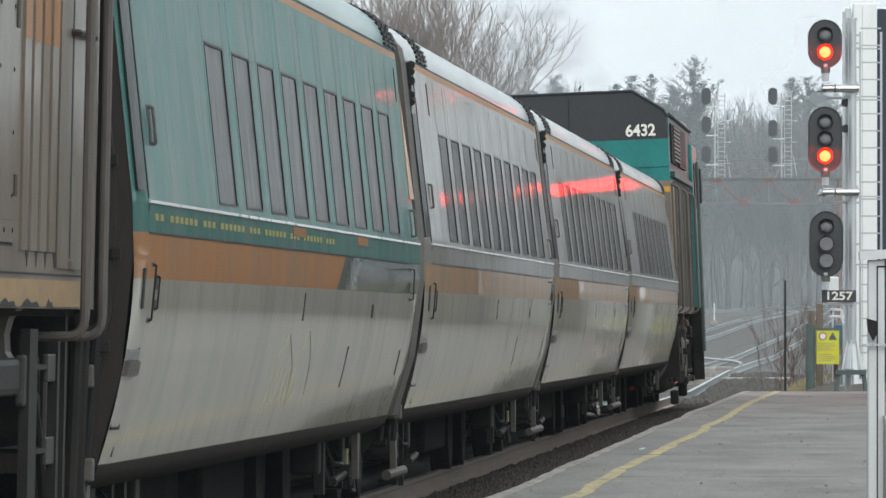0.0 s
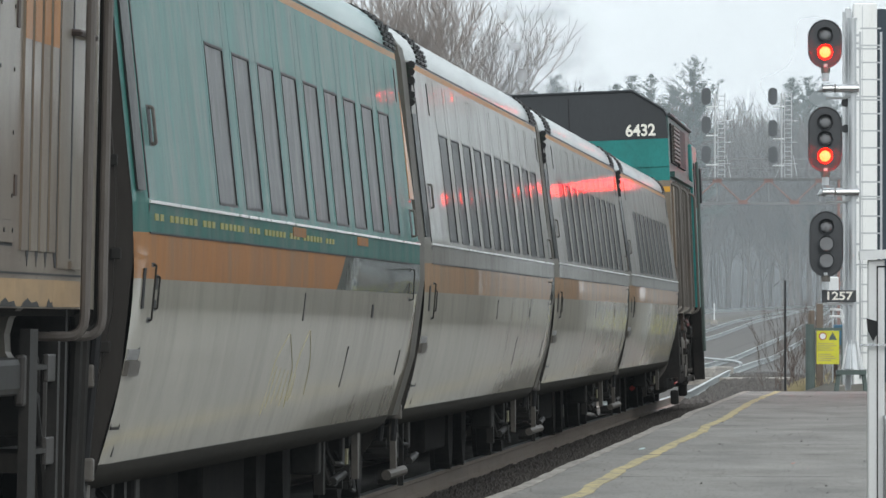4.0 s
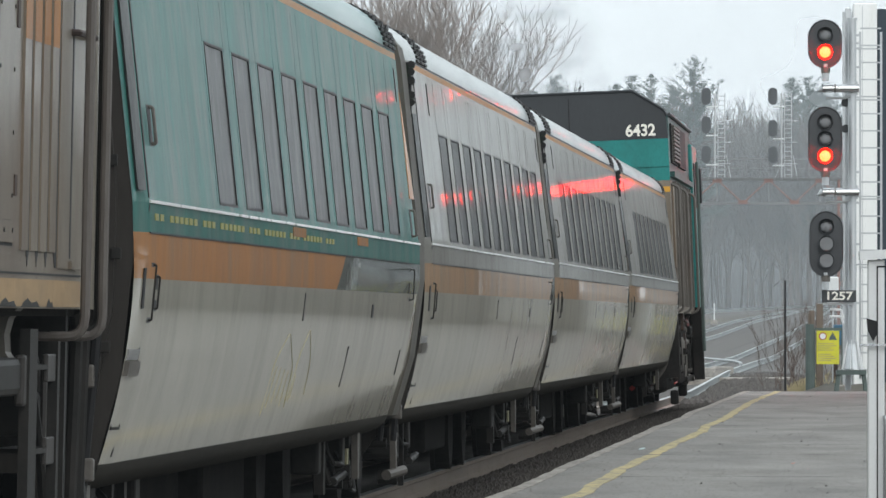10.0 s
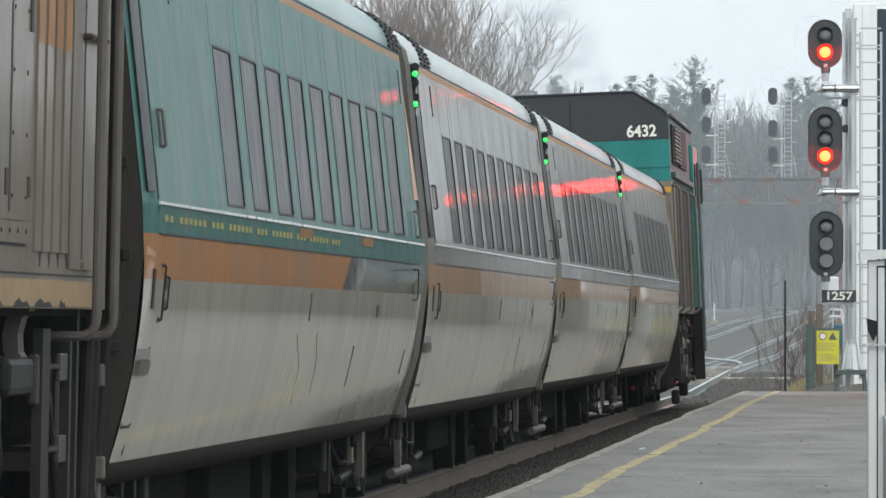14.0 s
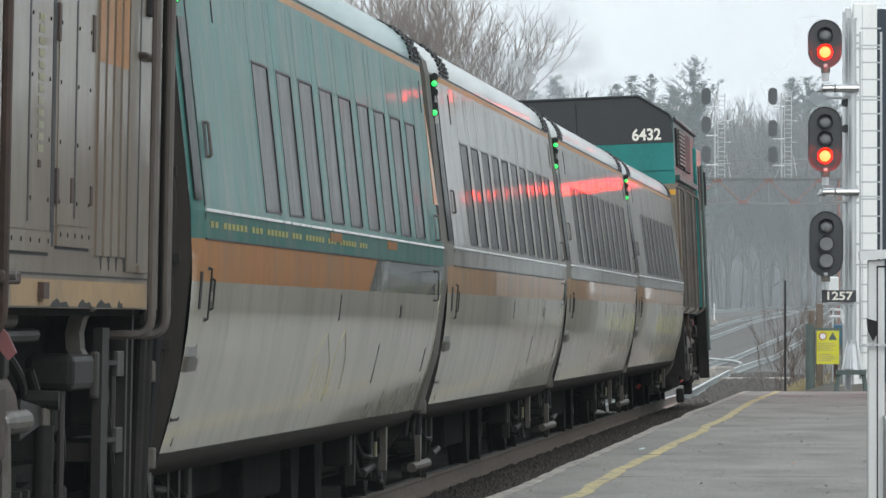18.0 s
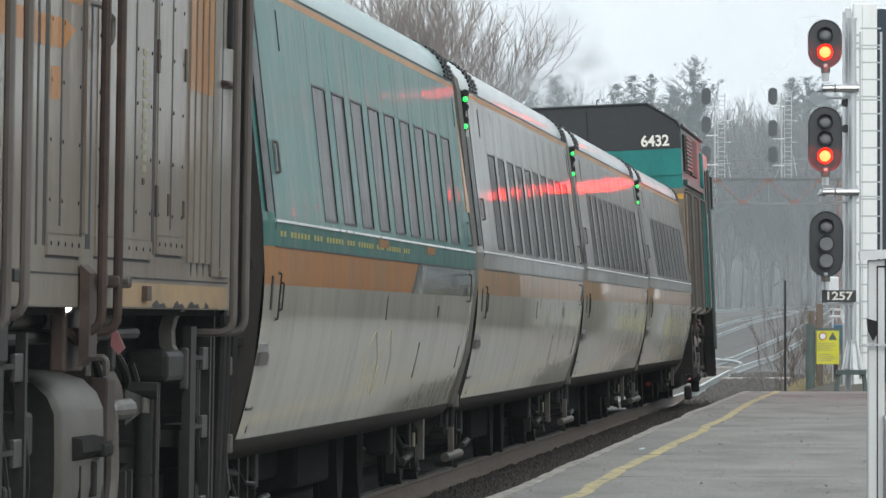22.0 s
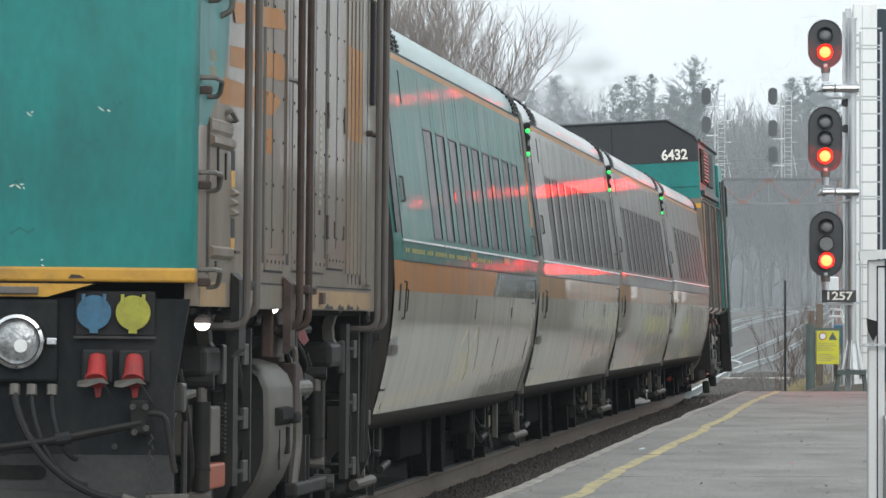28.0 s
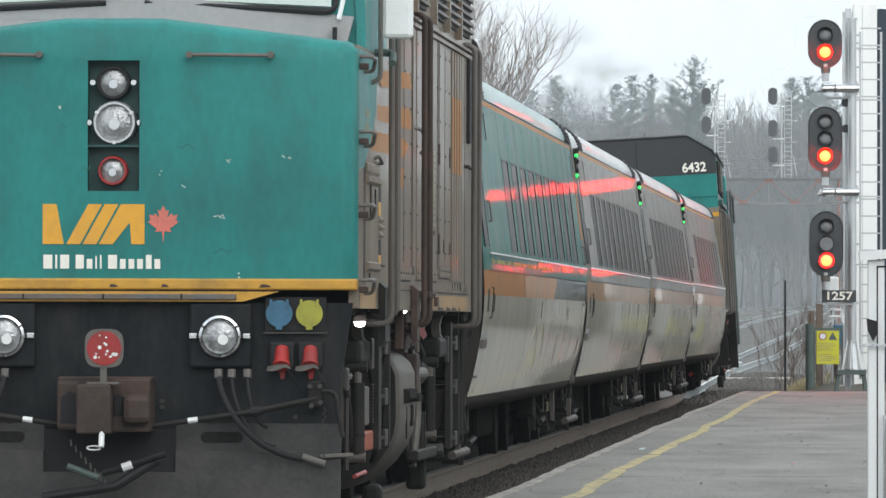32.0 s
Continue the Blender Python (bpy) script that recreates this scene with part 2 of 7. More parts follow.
    blue=mat("blue_cover", (0.03, 0.12, 0.20), 0.45, 0, 0.2, 8, 60, 0.1, 1, (0.03, 0.07, 0.12), 0.5, 9.0),
    lime=mat("yellow_cover", (0.33, 0.325, 0.035), 0.45, 0, 0.2, 8, 60, 0.1, 1, (0.2, 0.18, 0.03), 0.6, 9.0),
    sign_yellow=mat("yellow_sign", (0.64, 0.61, 0.04), 0.45, 0, 0.08, 4, 40, 0.02, 1, (0.4, 0.38, 0.06), 0.4, 3.0),
    numeral=mat("white_numerals", (0.80, 0.78, 0.70), 0.5, 0, 0.05, 4, 40, 0.02),
    green_steel=mat("green_grey_post", (0.09, 0.12, 0.11), 0.6, 0.2, 0.2, 4, 40, 0.1),
    gantry=mat("gantry_steel", (0.19, 0.19, 0.19), 0.6, 0.2, 0.15, 1, 10, 0.1),
    gantry_rust=mat("rusty_gantry_steel", (0.24, 0.125, 0.10), 0.7, 0.1, 0.2, 1, 10, 0.1),
    teal_dark=mat("dark_teal_paint", (0.008, 0.06, 0.056), 0.5, 0, 0.15, 2, 30, 0.06),
    # Pale base colour stands in for sky reflected in the windscreen.
    screen=mat("windscreen_sky_pale", (0.42, 0.48, 0.45), 0.12, 0, 0.12, 0.8, 6, 0.0),
    pilot=mat("black_pilot_paint", (0.014, 0.017, 0.019), 0.6, 0, 0.4, 2, 30, 0.2, 2, (0.045, 0.043, 0.04), 0.6, 2.6, spec=0.12),
    plough=mat("scuffed_plough", (0.03, 0.029, 0.028), 0.55, 0, 0.45, 2, 30, 0.3, 1, (0.075, 0.066, 0.06), 0.6, 2.0),
    orange_dull=mat("dull_orange_paint", (0.38, 0.17, 0.05), 0.6, 0, 0.2, 2, 22, 0.02, 3, (0.19, 0.12, 0.08), 0.6, 1.8, spec=0.1, coat=0.08, along=0.3),
    orange_box=mat("orange_box", (0.32, 0.06, 0.018), 0.5, 0, 0.2, 6, 40, 0.1),
    lens_glass=mat("lamp_glass", (0.34, 0.35, 0.355), 0.12, 0.5, 0.55, 16, 60, 0.5),
    leaf_red=mat("faded_red_emblem", (0.60, 0.16, 0.12), 0.5, 0, 0.15, 12, 60, 0.05),
    red_lamp=glow("lit_red_lens", (1.0, 0.0033, 0.0007), 225.0),
    amber_lamp=glow("lit_amber_lens", (1.0, 0.085, 0.0022), 240.0),
    green_lamp=glow("lit_green_lens", (0.02, 1.0, 0.14), 1.5),
    white_lamp=glow("lit_step_lamp", (1.0, 0.9, 0.85), 12.0),
)


# ---- mesh helpers ----
def thing(name, label, category, group="", kind="", m=None):
    ob = new(name)
    ob.empty_display_size = 0.3
    if m is not None:
        ob.matrix_world = m
    return tagged(ob, label, category, group, kind)


def link(name, bm, material, smooth=False):
    bmesh.ops.recalc_face_normals(bm, faces=bm.faces)
    me = bpy.data.meshes.new(name)
    bm.to_mesh(me)
    bm.free()
    for q in material if isinstance(material, (list, tuple)) else [material]:
        me.materials.append(q)
    if smooth:
        me.polygons.foreach_set("use_smooth", [True] * len(me.polygons))
        me.set_sharp_from_angle(angle=radians(38))
    return me


def part(name, bm, material, parent, label="", smooth=False, at=None):
    ob = new(name, link(name, bm, material, smooth))
    ob.parent = parent
    if at is not None:
        ob.matrix_basis = at
    return tagged(ob, label)


def solo(name, bm, material, label, category, group="", kind="", smooth=False, at=None):
    ob = new(name, link(name, bm, material, smooth))
    if at is not None:
        ob.matrix_basis = at
    return tagged(ob, label, category, group, kind)


def box(bm, x0, x1, y0, y1, z0, z1, bev=0.0):
    r = bmesh.ops.create_cube(bm, size=1.0)
    vs = r["verts"]
    for v in vs:
        v.co = Vector(((x0 + x1) / 2 + v.co.x * (x1 - x0), (y0 + y1) / 2 + v.co.y * (y1 - y0), (z0 + z1) / 2 + v.co.z * (z1 - z0)))
    if bev:
        es = list({e for v in vs for e in v.link_edges})
        bmesh.ops.bevel(bm, geom=es, offset=bev, segments=2, affect="EDGES", profile=0.5)
    return bm


def B(*a, **k):
    return box(bmesh.new(), *a, **k)


def cyl(bm, p, q, r, n=12, r2=None, caps=True):
    p, q = Vector(p), Vector(q)
    d = q - p
    m = Matrix.Translation((p + q) / 2) @ d.to_track_quat("Z", "Y").to_matrix().to_4x4()
    bmesh.ops.create_cone(bm, cap_ends=caps, segments=n, radius1=r, radius2=r if r2 is None else r2, depth=d.length, matrix=m)
    return bm


def C(*a, **k):
    return cyl(bmesh.new(), *a, **k)


def loft(bm, rows, closed=False):
    """Quads between rows of points."""
    vv = [[bm.verts.new(p) for p in row] for row in rows]
    for a, b in zip(vv, vv[1:]):
        k = len(a)
        for i in range(k if closed else k - 1):
            j = (i + 1) % k
            bm.faces.new((a[i], a[j], b[j], b[i]))
    return vv


def tube(bm, pts, r, n=8):
    """A round bar along a line of points."""
    pts = [Vector(p) for p in pts]
    rows = []
    for i, p in enumerate(pts):
        d = (pts[min(i + 1, len(pts) - 1)] - pts[max(i - 1, 0)]).normalized()
        u = d.orthogonal().normalized() if i == 0 else (rows_u - d * rows_u.dot(d)).normalized()
        rows_u = u
        v = d.cross(u)
        rows.append([p + r * (math.cos(t) * u + math.sin(t) * v) for t in (2 * math.pi * k / n for k in range(n))])
    vv = loft(bm, rows, True)
    bm.faces.new(vv[0])
    bm.faces.new(vv[-1][::-1])
    return bm


def T(*a, **k):
    return tube(bmesh.new(), *a, **k)


def bend(pts, r=0.06, n=4):
    """Round the corners of a line of points."""
    pts = [Vector(p) for p in pts]
    out = [pts[0]]
    for a, b, c in zip(pts, pts[1:], pts[2:]):
        k = min(r, (a - b).length / 2.01, (c - b).length / 2.01)
        p, q = b + (a - b).normalized() * k, b + (c - b).normalized() * k
        out += [p.lerp(b, t).lerp(b.lerp(q, t), t) for t in (i / n for i in range(n + 1))]
    return out + [pts[-1]]


def slab(bm, pts, d):
    """A flat outline (3D points) given the depth d (a vector)."""
    d = Vector(d)
    a = [bm.verts.new(p) for p in pts]
    b = [bm.verts.new(Vector(p) + d) for p in pts]
    k = len(a)
    bm.faces.new(a)
    bm.faces.new(b[::-1])
    for i in range(k):
        j = (i + 1) % k
        bm.faces.new((a[i], b[i], b[j], a[j]))
    return bm


def S(*a):
    return slab(bmesh.new(), *a)


def stadium(w, h, n=10):
    """Outline in x, z of a plate with round ends, about its centre."""
    r = w / 2
    return [(r * math.cos(t), h / 2 - r + r * math.sin(t)) for t in (math.pi * i / n for i in range(n + 1))] + \
           [(-r * math.cos(t), -h / 2 + r - r * math.sin(t)) for t in (math.pi * i / n for i in range(n + 1))]


def letters(name, text, size, material, parent, at, label="", narrow=1.0):
    cu = bpy.data.curves.new(name, "FONT")
    cu.body, cu.size, cu.extrude, cu.align_x, cu.align_y = text, size, 0.003, "CENTER", "CENTER"
    cu.offset = size * 0.026
    tmp = bpy.data.objects.new(name, cu)
    me = bpy.data.meshes.new_from_object(tmp)
    bpy.data.objects.remove(tmp)
    me.transform(Matrix.Diagonal((narrow, 1, 1, 1)))
    me.materials.append(material)
    ob = new(name, me)
    ob.parent = parent
    ob.matrix_basis = at
    return tagged(ob, label)


# ---- plan of the line ----
def line_x(y):
    """Centre of the track across the view at the distance y."""
    if y < 185:
        return -0.6843 + 0.0465 * (y - 90) + 0.0143 * ((y - 90) / 50) ** 3
    return line_x(184.999) + 0.036 * (y - 185) + 0.0049 * (math.hypot(y - 310, 40) + y - 310 - 6.2)


def line_z(y):
    a = [0, 200, 400, 560, 650, 720, 900, 1100, 1500, 4000]
    b = [0.027, -0.033, 0.0, 0.55, 0.98, 1.35, 2.2, 2.9, 3.0, 3.0]
    return float(np.interp(y, a, b))


def rail_z(y):
    """Height of the rail heads."""
    return line_z(y) + 0.12 * min(1, max(0, (320 - y) / 130))


def cant(y):
    return -0.0079 - 0.0256 * (min(y, 190) - 90) / 50 if y < 260 else -0.0591 * max(0, (400 - y) / 140)


def on_line(y0, length):
    """Pose of a vehicle whose near end stands at y0."""
    a, b = y0 + 0.12 * length, y0 + 0.88 * length
    xa, xb = line_x(a), line_x(b)
    head = math.degrees(math.atan2(xb - xa, b - a))
    x0 = xa + (xb - xa) * (y0 - a) / (b - a)
    za, zb = line_z(a), line_z(b)
    return pose(x0, y0, za + (zb - za) * (y0 - a) / (b - a), math.degrees(math.atan2(zb - za, b - a)),
                math.degrees(cant(y0 + length / 2)), -head)


PITCH = 25.95
TAIL_0 = 42.81


def travelled(t):
    """How far the train has gone: at rest, then gathering speed."""
    u = max(0.0, t - 11.4)
    return 0.0903 * u ** 2 - 0.002188 * u ** 3 + 0.0000926 * u ** 4

# ---- ground, track, platform ----
def ground_z(x, y):
    base = line_z(y) - 0.32
    return base + 0.02 * noise.noise(Vector((x * 0.3, y * 0.05, 0)))


def strip(name, material, xs, ys, zf, label, category, parent=None):
    bm = bmesh.new()
    loft(bm, [[(x(y) if callable(x) else x, y, zf(i, y)) for i, x in enumerate(xs)] for y in ys])
    if parent:
        return part(name, bm, material, parent)
    return solo(name, bm, material, label, category, kind="structure", smooth=True)


ys_ground = list(np.linspace(-60, 300, 60)) + list(np.linspace(310, 1500, 50)) + [2000, 4500]
xs_ground = [-3000, -800, -300, -120, -60, -30, -15, -8, -4, 0, 4, 8, 12, 16, 22, 30, 45, 60, 120, 300, 800, 3000]
bm = bmesh.new()
loft(bm, [[(x, y, ground_z(x, y)) for x in xs_ground] for y in ys_ground])
solo("ground", bm, M["earth"], "damp gravelly ground beside the tracks", "ground", kind="structure", smooth=True)


def track(name, path, ys, label, ties=True):
    """Two rails on sleepers in a ballast bed along path(y) -> x, z, lean."""
    tr = thing(name, label, "track", kind="structure")
    bm = bmesh.new()
    rows = []
    for y in ys:
        x, z, c = path(y)
        rows.append([(x + o, y, z + d - c * o) for o, d in ((-3.2, -0.42), (-1.9, -0.19), (1.75, -0.19), (3.2, -0.42))])
    loft(bm, rows)
    part("ballast_bed", bm, M["ballast"], tr)
    for sgn in (-1, 1):
        sec = [(-0.075, -0.172), (-0.075, -0.155), (-0.012, -0.135), (-0.010, -0.045), (-0.036, -0.034), (-0.036, -0.004),
               (-0.026, 0), (0.026, 0), (0.036, -0.004), (0.036, -0.034), (0.010, -0.045), (0.012, -0.135), (0.075, -0.155), (0.075, -0.172)]
        bm = bmesh.new()
        rows = []
        for y in ys:
            x, z, c = path(y)
            o = 0.752 * sgn
            rows.append([(x + o + a, y, z - c * o + b) for a, b in sec])
        vv = loft(bm, rows)
        for f in bm.faces:
            f.material_index = 0
        bm.faces.ensure_lookup_table()
        k = len(sec) - 1
        for i, f in enumerate(bm.faces):
            if 5 <= i % k <= 7:
                f.material_index = 1
            # Rail sides turn paler beyond 176 m.
            elif ys[i // k] > 176:
                f.material_index = 2
        part("rail", bm, [M["rail_side"], M["rail_top"], M["rail_pale"]], tr)
    if ties:
        bm = bmesh.new()
        y = ys[0]
        while y < ys[-1]:
            x, z, c = path(y)
            box(bm, x - 1.3, x + 1.3, y - 0.11, y + 0.11, z - 0.34, z - 0.172)
            y += 0.56
        ob = part("sleepers", bm, M["wood"], tr)
        tagged(ob, kind="stuff")
    return tr


ys_main = [float(v) for v in np.concatenate([np.arange(-40, 260, 4), np.arange(260, 1000, 12)])]
track("track_1", lambda y: (line_x(y), rail_z(y), cant(y)), ys_main, "railway track of rusty rails on dark ballast", ties=False)


def far_path(ys, xs, zs):
    return lambda y: (float(np.interp(y, ys, xs)), float(np.interp(y, ys, zs)), 0)


track("track_2", far_path([420, 560, 720, 900, 1100], [8.0, 14.6, 21.8, 31.4, 46], [0.1, 0.62, 1.42, 2.25, 3.0]),
      [float(v) for v in np.arange(420, 1101, 20)], "wet railway track bending away", ties=False)
track("track_3", far_path([700, 900, 1000, 1100, 1200], [10, 23.7, 31, 39.1, 50], [1.4, 2.25, 2.6, 2.95, 3.1]),
      [float(v) for v in np.arange(700, 1201, 20)], "far railway track below the woods", ties=False)

# Platform: asphalt, pale edge, yellow line.
PLAT_Z, PLAT_END = 0.2, 173.4
ys_plat = [float(v) for v in np.linspace(-40, PLAT_END, 90)]


def plat_row(o0, o1, z0, z1, worn=0.0):
    bm = bmesh.new()
    rows = []
    rr = random.Random(17)
    for y in ys_plat if not worn else np.arange(-40, PLAT_END, 0.45):
        a, b = line_x(y) + o0, (line_x(y) + o1 if o1 < 50 else o1)
        drift = worn * (1.1 * noise.noise(Vector((y * 0.10, o0, 0))) + 0.5 * noise.noise(Vector((y * 0.35, o0, 5))))
        a += drift + worn * (0.35 * noise.noise(Vector((y * 1.1, o0, 9))) + rr.uniform(-0.06, 0.06))
        b += drift + worn * (0.35 * noise.noise(Vector((y * 1.3, o1, 3))) + rr.uniform(-0.06, 0.06))
        rows.append([(a, y, z0), (a, y, z1), (b, y, z1), (b, y, z0)])
    vv = loft(bm, rows, True)
    bm.faces.new(vv[0])
    bm.faces.new(vv[-1][::-1])
    return bm


plat = thing("platform", "wet grey asphalt station platform with a pale worn edge", "platform", kind="structure")
part("surface", plat_row(1.99, 60, -0.49, PLAT_Z), M["asphalt"], plat)
part("platform_edge", plat_row(1.945, 2.05, -0.5, PLAT_Z + 0.004, 0.05), M["kerb"], plat, "pale worn concrete edge")
part("yellow_line", plat_row(2.475, 2.59, PLAT_Z - 0.05, PLAT_Z + 0.004, 0.055), M["line"], plat, "worn yellow safety line")
# Cracks across the asphalt and a few stones lying on it.
r = random.Random(31)
for y, o0, o1 in ((79, 2.5, 5), (92, 2.2, 7), (99, 3.5, 8), (108, 2.2, 9), (117, 2.1, 10), (126, 2.2, 10), (139, 2.1, 11), (151, 2.3, 11), (162, 2.2, 12)):
    bm = bmesh.new()
    pts = []
    x = line_x(y) + o0
    yy = y
    while x < line_x(y) + o1:
        pts.append((x, yy))
        x += r.uniform(0.15, 0.4)
        yy += r.uniform(-0.25, 0.25)
    rows = [[(a, b - w, PLAT_Z + 0.0045), (a, b + w, PLAT_Z + 0.0045)] for a, b in pts for w in (r.uniform(0.0, 0.09),)]
    loft(bm, rows)
    part("crack", bm, M["crack"], plat)
bm = bmesh.new()
for k in range(60):
    y = r.uniform(68, 172)
    x = line_x(y) + 2.1 + abs(r.gauss(0, 1.8))
    s = r.uniform(0.004, 0.010)
    bmesh.ops.create_icosphere(bm, subdivisions=1, radius=s, matrix=Matrix.Translation((x, y, PLAT_Z + s * 0.5)))
solo("platform_grit", bm, M["stone"], "scattered grit on the platform", "grit", kind="stuff")
solo("paper_scrap", S([(1.86, 95.0, PLAT_Z + 0.006), (1.92, 95.05, PLAT_Z + 0.012), (1.93, 95.4, PLAT_Z + 0.02), (1.87, 95.35, PLAT_Z + 0.008)], (0, 0, 0.004)), M["scrap"], "crumpled pale blue paper scrap on the platform", "litter")
solo("fallen_leaf", S([(2.99, 85.7, PLAT_Z + 0.006), (3.02, 85.75, PLAT_Z + 0.012), (3.025, 85.9, PLAT_Z + 0.01), (2.995, 85.95, PLAT_Z + 0.006)], (0, 0, 0.003)), M["leaf_red"], "small red leaf lying on the platform", "leaf")
# Unseen wall added beyond the track; it keeps skylight from under the train.
bm = bmesh.new()
rows = []
for y in ys_plat + [185, 200]:
    x = line_x(y) - 5.0
    rows.append([(x, y, -0.6), (x, y, 1.5), (x - 0.3, y, 1.5), (x - 0.3, y, -0.6)])
vv = loft(bm, rows, True)
bm.faces.new(vv[0])
bm.faces.new(vv[-1][::-1])
solo("light_block_wall", bm, M["ballast"], "plain unseen wall added to darken the space under the train", "wall", kind="structure")
# Unseen wall added beyond the platform to darken reflections in the coach sides.
bm = bmesh.new()
for y in range(20, 170, 5):
    box(bm, 8.5, 8.8, y, y + 4.96, -0.4, 3.3 + 0.3 * math.sin(y * 0.7))
tagged(solo("reflection_wall", bm, M["station"], "plain unseen wall added to darken reflections in the train", "wall", kind="structure"), kind="structure")
# Low bank of earth and gravel at the platform's end.
bm = bmesh.new()
rows = []
for y in np.linspace(173.6, 262, 60):
    rise = min(1, (y - 173.6) / 3) * min(1, max(0, (262 - y) / 45))
    rows.append([(line_x(y) + o, y, -0.55 + h * rise + 0.05 * rise * noise.noise(Vector((o * 1.5, y * 0.4, 2)))) for o, h in ((1.9, 0.16), (2.3, 0.34), (2.8, 0.62), (3.3, 0.78), (4.2, 0.84), (6, 0.86), (9, 0.85), (16, 0.8))])
loft(bm, rows)
solo("bank", bm, M["earth"], "low bank of damp earth and gravel at the platform's end", "bank", kind="structure", smooth=True)


# ---- coaches ----
def coach_w(z):
    """Half width of a coach at the height z."""
    if z < 1.72:
        return 1.59 - 0.17 * min(1.25, (1.72 - z) / 0.9) ** 1.8
    return float(np.interp(z, [1.72, 1.955, 3.22], [1.59, 1.586, 1.445]))


ROOF_SEC = [(1.445, 3.22), (1.44, 3.27), (1.42, 3.32), (1.38, 3.38), (1.30, 3.445), (1.15, 3.51), (0.95, 3.56), (0.6, 3.605), (0, 3.625)]
HULL_SEC = [(1.42, 0.82), (1.405, 0.775), (1.36, 0.735), (1.28, 0.70), (1.1, 0.655), (0.9, 0.62), (0.5, 0.60), (0, 0.60)]


def inset(y, z=1.9):
    start = 24.1 - 0.75 * min(1, max(0, (z - 1.95) / 1.25)) - 0.6 * min(1, max(0, (1.7 - z) / 0.9))
    return (0.042 - 0.03 * min(1, max(0, (1.9 - z) / 1.1))) * min(1, max(0, (0.4 - y) / 0.4)) + 0.22 * max(0, y - start)


def skin(y, z, side=1, off=0.0):
    return (side * (coach_w(z) - inset(y, z) + off), y, z)


NEAR = 0.0
ENDS = [NEAR, 0.4]
FAR_ENDS = [23.35, 23.7, 24.1, 24.92]


def panel(bm, ys, zs, side, holes=(), off=0.0, slant=0.0):
    """Part of a coach's side, with openings left out."""
    grid = [[bm.verts.new(skin(y + slant * (z - zs[0]) * (1 if i == len(ys) - 1 else 0), z, side, off)) for z in zs] for i, y in enumerate(ys)]
    for i in range(len(ys) - 1):
        for j in range(len(zs) - 1):
            ym, zm = (ys[i] + ys[i + 1]) / 2, (zs[j] + zs[j + 1]) / 2
            if any(a < ym < b and c < zm < d for a, b, c, d in holes):
                continue
            bm.faces.new((grid[i][j], grid[i + 1][j], grid[i + 1][j + 1], grid[i][j + 1]))
    return bm


def ring(bm, ya, yb, za, zb, side, w, d_in, d_out, wz=None):
    """A rubber frame round an opening."""
    wz = wz or w
    for y0, y1, z0, z1 in ((ya - w, yb + w, zb, zb + wz), (ya - w, yb + w, za - wz, za), (ya - w, ya, za, zb), (yb, yb + w, za, zb)):
        p = [skin(y0, z0, side, d_out), skin(y1, z0, side, d_out), skin(y1, z1, side, d_out), skin(y0, z1, side, d_out)]
        slab(bm, p, (-side * (d_in + d_out), 0, 0))
    return bm


def lamp_turner(name, lit, dark, r, parent, at, label, front=(0, -1)):
    """A round lens, lit on one face and dark on the other, that turns in its case."""
    bm = bmesh.new()
    vv = loft(bm, [[(q * r * math.cos(a), y, q * r * math.sin(a)) for a in (2 * math.pi * k / 20 for k in range(20))]
                   for q, y in ((1, 0.0), (1, -0.008), (0.92, -0.022), (0.7, -0.036), (0.4, -0.044), (0.1, -0.046))], True)
    bm.faces.new(vv[-1][::-1])
    cyl(bm, (0, 0.001, 0), (0, 0.012, 0), r * 1.202, 40)
    bm.faces.ensure_lookup_table()
    for f in bm.faces:
        f.material_index = 0 if f.calc_center_median().y < 0.0004 else 1
    return part(name, bm, [lit, dark], parent, label, at=at)


def bogie(parent, y, gauge_x=1.0, label="", r=0.46, span=1.3, up=0.12):
    """Wheels, side frames, springs and axle boxes; up: height of the rail in the vehicle's space."""
    for sgn in (-1, 1):
        f = bmesh.new()
        slab(f, [(sgn * gauge_x, y - span - 0.35, 0.55 + up), (sgn * gauge_x, y - span + 0.3, 0.55 + up), (sgn * gauge_x, y - 0.6, 0.36 + up), (sgn * gauge_x, y + 0.6, 0.36 + up),
                 (sgn * gauge_x, y + span - 0.3, 0.55 + up), (sgn * gauge_x, y + span + 0.35, 0.55 + up), (sgn * gauge_x, y + span + 0.35, 0.72 + up), (sgn * gauge_x, y - span - 0.35, 0.72 + up)], (sgn * 0.12, 0, 0))
        fr = part("bogie_frame", f, M["black"], parent)
        for dy in (-span, span):
            part("axle_box", B(sgn * (gauge_x + 0.02), sgn * (gauge_x + 0.2), y + dy - 0.14, y + dy + 0.14, 0.36 + up, 0.62 + up, bev=0.02), M["dark_steel"], fr)
        sp = bmesh.new()
        loft(sp, [[(sgn * (gauge_x + 0.05) + q * math.cos(a), y + q * math.sin(a), z) for a in (2 * math.pi * i / 12 for i in range(12))]
                  for q, z in ((0.12 if k % 2 else 0.09, 0.38 + up + 0.025 * k) for k in range(13))], True)
        part("spring", sp, M["black"], fr)
    for dy in (-span, span):
        w = bmesh.new()
        for sgn in (-1, 1):
            cyl(w, (sgn * 0.70, y + dy, r + up), (sgn * 0.83, y + dy, r + up), r, 24)
            cyl(w, (sgn * 0.66, y + dy, r + up), (sgn * 0.70, y + dy, r + up), r + 0.03, 24)
        cyl(w, (-0.68, y + dy, r + up), (0.68, y + dy, r + up), 0.09, 10)
        part("wheelset", w, M["dark_steel"], parent)


